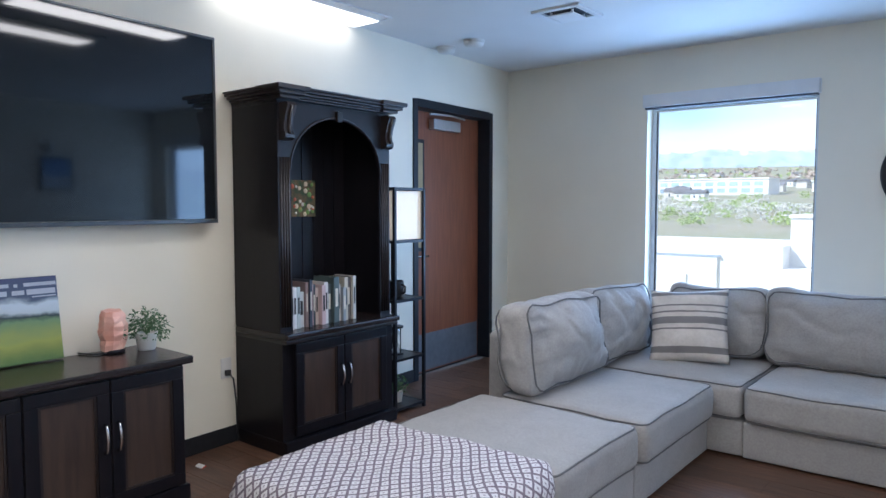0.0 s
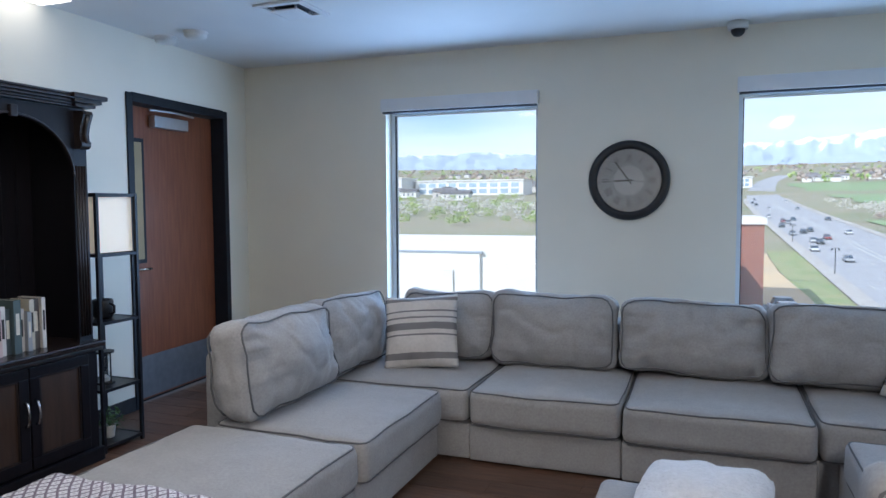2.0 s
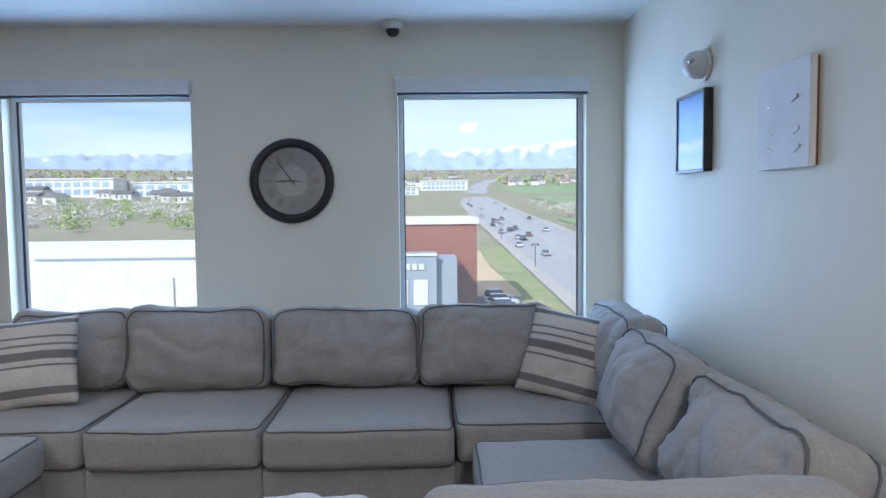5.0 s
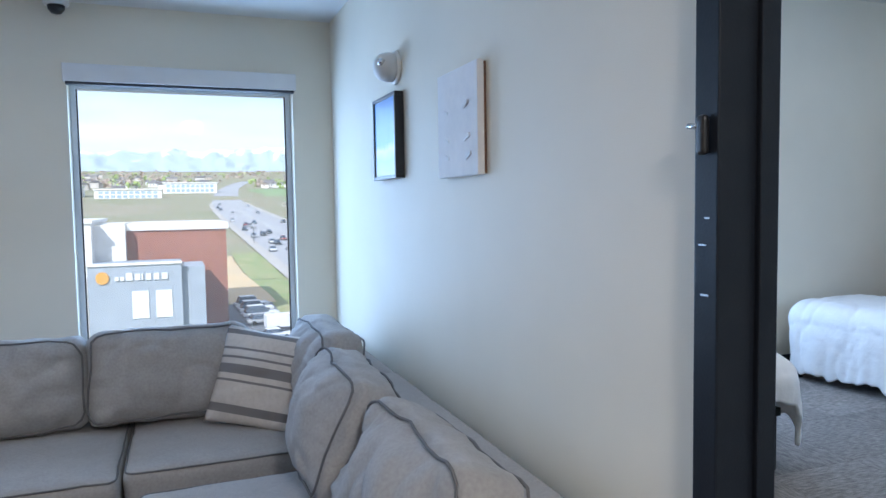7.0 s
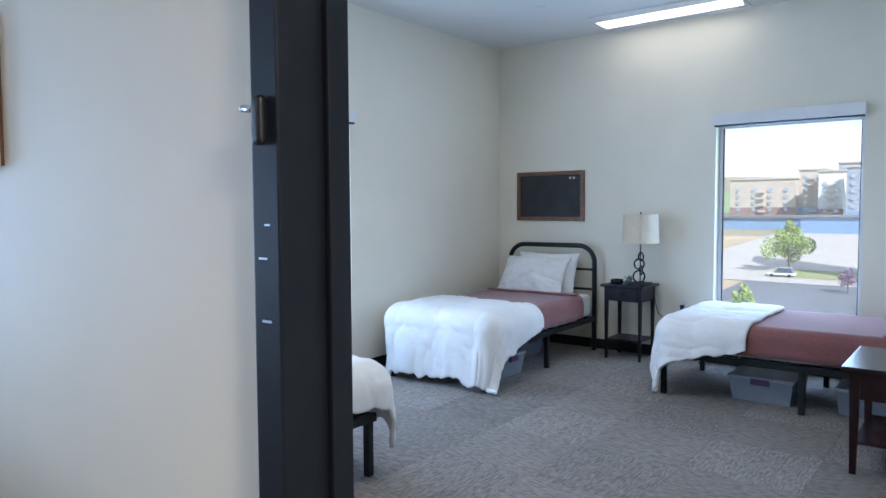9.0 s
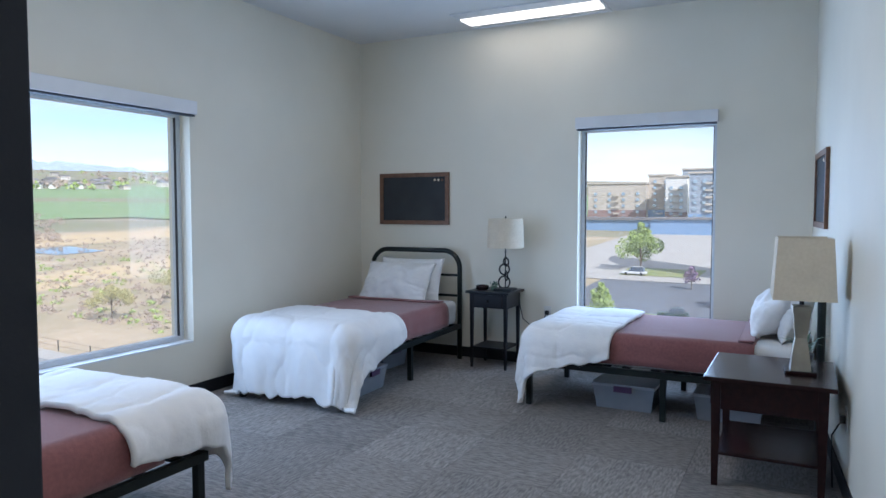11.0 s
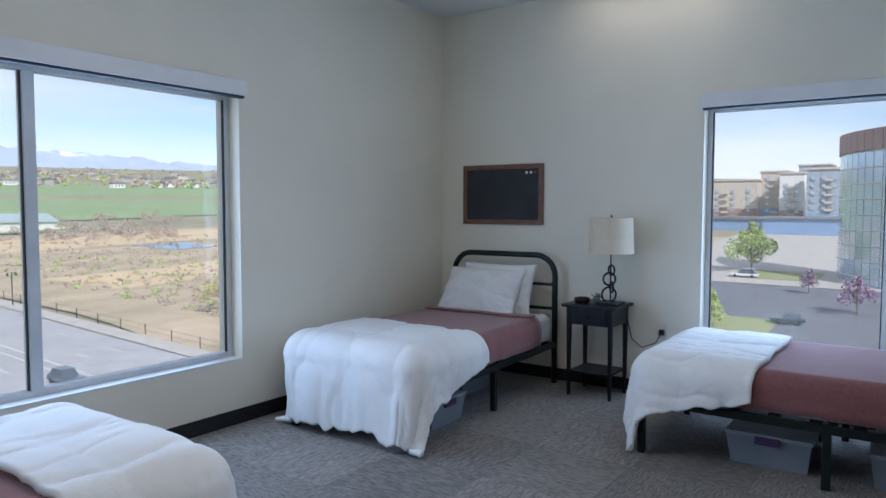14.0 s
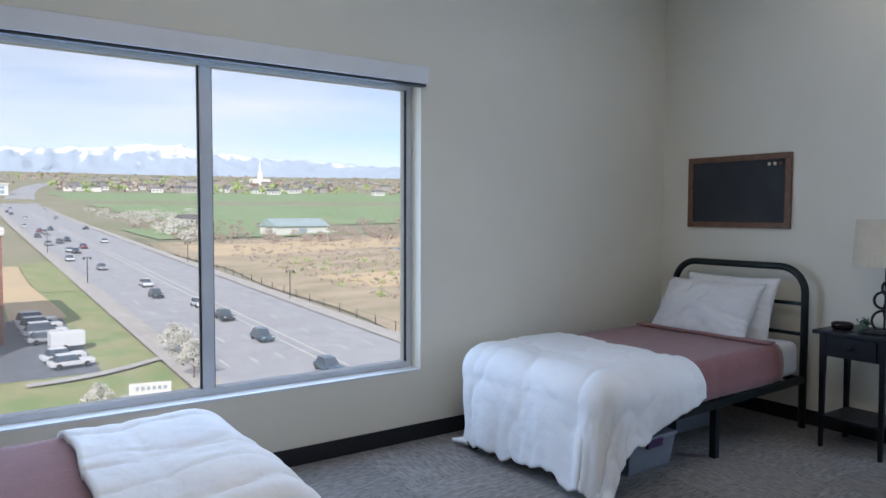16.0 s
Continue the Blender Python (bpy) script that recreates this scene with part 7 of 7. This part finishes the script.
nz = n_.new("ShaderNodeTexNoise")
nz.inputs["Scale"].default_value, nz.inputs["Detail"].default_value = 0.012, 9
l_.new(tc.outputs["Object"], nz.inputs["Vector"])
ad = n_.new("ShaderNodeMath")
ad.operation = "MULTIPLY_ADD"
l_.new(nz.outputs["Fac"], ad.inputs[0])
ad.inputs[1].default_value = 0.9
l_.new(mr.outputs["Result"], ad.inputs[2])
# Rock colour carries the blue of distance haze; snow above it is real.
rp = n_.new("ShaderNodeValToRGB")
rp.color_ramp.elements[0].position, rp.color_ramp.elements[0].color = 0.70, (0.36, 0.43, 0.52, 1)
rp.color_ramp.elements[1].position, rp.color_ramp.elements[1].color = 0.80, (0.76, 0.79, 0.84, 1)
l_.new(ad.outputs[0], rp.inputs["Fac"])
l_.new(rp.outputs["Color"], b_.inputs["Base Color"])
single("mountain_backdrop", bm, M_MOUNT, Matrix(), "far snowy mountains, blue haze put into the rock colour", "mountains", kind="structure", smooth=True)


# vehicles
def car(name, label, paint, long=4.6, wide=1.85, tall=1.5, van=False):
    t = thing(name, label=label, category="car", group="cars on the road")
    bm = bmesh.new()
    h, w = long / 2, wide / 2
    box(-h, -w, 0.32, h, w, 0.85, 0.12, bm)
    part("body", bm, paint, t)
    a, b = (-h * 0.85, h * 0.45) if van else (-h * 0.78, h * 0.32)
    bm = bmesh.new()
    lo = [bm.verts.new((x, y, 0.84)) for x, y in ((a, -w * 0.94), (b, -w * 0.94), (b, w * 0.94), (a, w * 0.94))]
    hi = [bm.verts.new((x, y, tall)) for x, y in ((a * 0.82, -w * 0.76), (b * 0.35, -w * 0.76), (b * 0.35, w * 0.76), (a * 0.82, w * 0.76))]
    for j in range(4):
        bm.faces.new((lo[j], lo[(j + 1) % 4], hi[(j + 1) % 4], hi[j]))
    bm.faces.new(hi), bm.faces.new(lo[::-1])
    part("cabin_glass", bm, M_DARKWIN, t)
    part("roof", box(a * 0.84, -w * 0.77, tall, b * 0.37, w * 0.77, tall + 0.05, 0.02), paint, t)
    for sx in (-1, 1):
        for sy in (-1, 1):
            wh = part("wheel", lathe([(0.20, -0.10), (0.32, -0.10), (0.33, 0.10), (0.20, 0.10)], 16), M_TYRE, t, at=pose(sx * h * 0.62, sy * (w - 0.08), 0.33, 90, 0, 0))
            part("rim", lathe([(0.19, -0.08), (0.19, 0.08)], 12), M_STEEL, wh)
        part("light", box(sx * (h + 0.005) - 0.02, -w * 0.85, 0.62, sx * (h + 0.005) + 0.02, -w * 0.5, 0.74), M_TRIMW, t)
        part("light", box(sx * (h + 0.005) - 0.02, w * 0.5, 0.62, sx * (h + 0.005) + 0.02, w * 0.85, 0.74), M_TRIMW, t)
    return t


PA = {n: surface("car_paint_" + n, c, None, 2, 0.25) for n, c in (("white", (0.70, 0.70, 0.70)), ("dark", (0.03, 0.04, 0.05)), ("blue", (0.06, 0.11, 0.15)), ("silver", (0.38, 0.39, 0.40)), ("red", (0.25, 0.03, 0.03)), ("green", (0.03, 0.06, 0.05)))}
proto = {n: car("car", n + "-coloured car with dark windows", p) for n, p in PA.items()}
suv = car("pickup_truck", "white pickup truck with dark windows", PA["white"], 5.4, 2.0, 1.85, True)


def park(src, x, y, rz, first=[]):
    x += road_x(y) if ROAD_L < x < ROAD_R else 0
    m = pose(x, y, gz(x, y) + 0.42, math.degrees(math.atan(0.041)) * 0, 0, rz)
    if src in first:
        return copy_thing(src, m)
    first.append(src)
    src.matrix_basis = m
    return src


for nm, x, y in (("blue", 36.5, 92), ("dark", 36.7, 108.5), ("blue", 37.2, 73), ("dark", 32.6, 135), ("white", 34, 150), ("white", 36.6, 122), ("silver", 31, 182), ("white", 27, 205), ("dark", 31, 225), ("red", 35, 240), ("silver", 27, 255), ("dark", 31, 262), ("white", 30, 230), ("dark", 27, 290), ("silver", 31, 310), ("blue", 35, 330), ("white", 27, 350), ("dark", 34, 270), ("red", 30, 318), ("white", 44, 260), ("dark", 48, 330), ("silver", 46, 420), ("white", 32, 420), ("dark", 28, 470), ("white", 48, 520), ("silver", 30, 560), ("dark", 27, 500)):
    park(proto[nm], x, y, 90 if x > 42 else -90)
for nm, x, y, rz in (("white", 13.4, 89.5, 8), ("white", 13.0, 93, 8), ("silver", 12.4, 104, 8), ("green", 112, 19, 100)):
    park(proto[nm], x, y, rz)
for x, y, rz in ((12.6, 109, 8), (12.4, 113.5, 8), (12.2, 118, 8), (159, 35, 90)):
    park(suv, x, y, rz)
tr_ = thing("box_trailer", 14.0, 98.5, gz(13, 103) + 0.35, 6, label="white box trailer parked on the lot", category="trailer")
part("box", box(-1.9, -1.0, 0.5, 1.9, 1.0, 2.2, 0.05), M_TRIMW, tr_)
for sy in (-1, 1):
    part("wheel", lathe([(0.2, -0.1), (0.36, -0.1), (0.36, 0.1), (0.2, 0.1)], 14), M_TYRE, tr_, at=pose(-0.4, sy * 1.1, 0.36, 90, 0, 0))

# street lamps, and a low sign on the lawn
for x, y in ((52.8, 121.7), (24.9, 159.8), (52.8, 190), (24.4, 230)):
    t = thing("street_lamp", x, y, gz(x, y) + 0.5, label="black post street lamp with two small heads", category="street lamp", group="street lamps along the road")
    part("post", tube([(0, 0, 0), (0, 0, 5.2)], 0.09, seg=8), M_IRON, t)
    part("arm", tube([(-0.7, 0, 5.2), (0.7, 0, 5.2)], 0.05, seg=6), M_IRON, t)
    for s in (-1, 1):
        part("head", lathe([(0.22, 4.75), (0.12, 5.15)], 10, x=s * 0.65), M_IRON, t)
lsn = thing("monument_sign", 18.3, 73.3, gz(18.3, 73.3) + 0.35, -12, label="low white sign on a stone base on the lawn", category="sign")
part("base", box(-2.6, -0.4, 0, 2.6, 0.4, 0.45), M_WALK, lsn)
part("board", box(-1.9, -0.2, 0.45, 1.9, 0.2, 1.5), M_STUCCO, lsn)
for k in range(6):
    part("letter_bar", box(-1.3 + k * 0.5, -0.22, 0.85, -1.0 + k * 0.5, -0.205, 1.2), M_GREYST, lsn)
fe = thing("field_fence", label="dark wire fence along the scrub field", category="fence")
for k in range(40):
    y = 40 + k * 6.0
    part("post", box(ROAD_R + 3.4, y - 0.06, gz(55, y), ROAD_R + 3.48, y + 0.04, gz(55, y) + 1.7), M_IRON, fe)
for z in (0.9, 1.6):
    part("wire", tube([(ROAD_R + 3.46, 40 + k * 26, gz(55, 40 + k * 26) + z) for k in range(10)], 0.018, seg=4), M_IRON, fe)


# ---- floor pieces ----
pl_w, pl_l = 0.18, 1.22
pm = mesh_of("plank", box(0.0007, 0.0007, -0.008, pl_l - 0.0007, pl_w - 0.0007, 0.0, 0.0012), M_WOODFLOOR)
rows_n = int((NORTH - SOUTH_L) / pl_w) + 1
for j in range(rows_n):
    y = NORTH - (j + 1) * pl_w
    if y + pl_w < 0.2:
        continue
    off = (0.37 * j) % 1.0 * pl_l
    x = WEST - off
    while x < PARTY:
        lo, hi = max(x, WEST), min(x + pl_l, PARTY + 0.05)
        if hi - lo > 0.03:
            full = lo == x and hi == x + pl_l
            me = pm if full else mesh_of("plank", box(0.0007, 0.0007, -0.008, hi - lo - 0.0007, pl_w - 0.0007, 0.0, 0.0012), M_WOODFLOOR)
            ob = new("plank", me)
            ob.parent = floor_l
            ob.location = (lo, y, 0)
        x += pl_l
bm = bmesh.new()
box(WEST, SOUTH_L, -0.0079, PARTY + 0.05, NORTH - rows_n * pl_w + (rows_n - int((NORTH - 0.2) / pl_w) - 1) * pl_w - 0.0007, 0.0, bm=bm)
ob = new("plank_field", mesh_of("plank_field", bm, M_WOODFLOOR))
ob.parent = floor_l
tagged(ob, kind="stuff")

ts = 0.61
tm = mesh_of("carpet_tile", box(-ts / 2 + 0.0006, -ts / 2 + 0.0006, -0.008, ts / 2 - 0.0006, ts / 2 - 0.0006, 0.0, 0.002), M_CARPET)
nx, ny = int((EAST - PARTY_B + 0.06) / ts) + 1, int((NORTH - 0.6) / ts) + 1
for i in range(nx):
    for j in range(ny):
        cx, cy = PARTY_B - 0.05 + (i + 0.5) * ts, NORTH - (j + 0.5) * ts
        if cx - ts / 2 > EAST or cy + ts / 2 < 0.80 + 0.075 * (cx - ts / 2 - PARTY_B):
            continue
        ob = new("carpet_tile", tm)
        ob.parent = floor_b
        ob.matrix_basis = pose(cx, cy, 0, 0, 0, 90 * ((i + j) % 2))
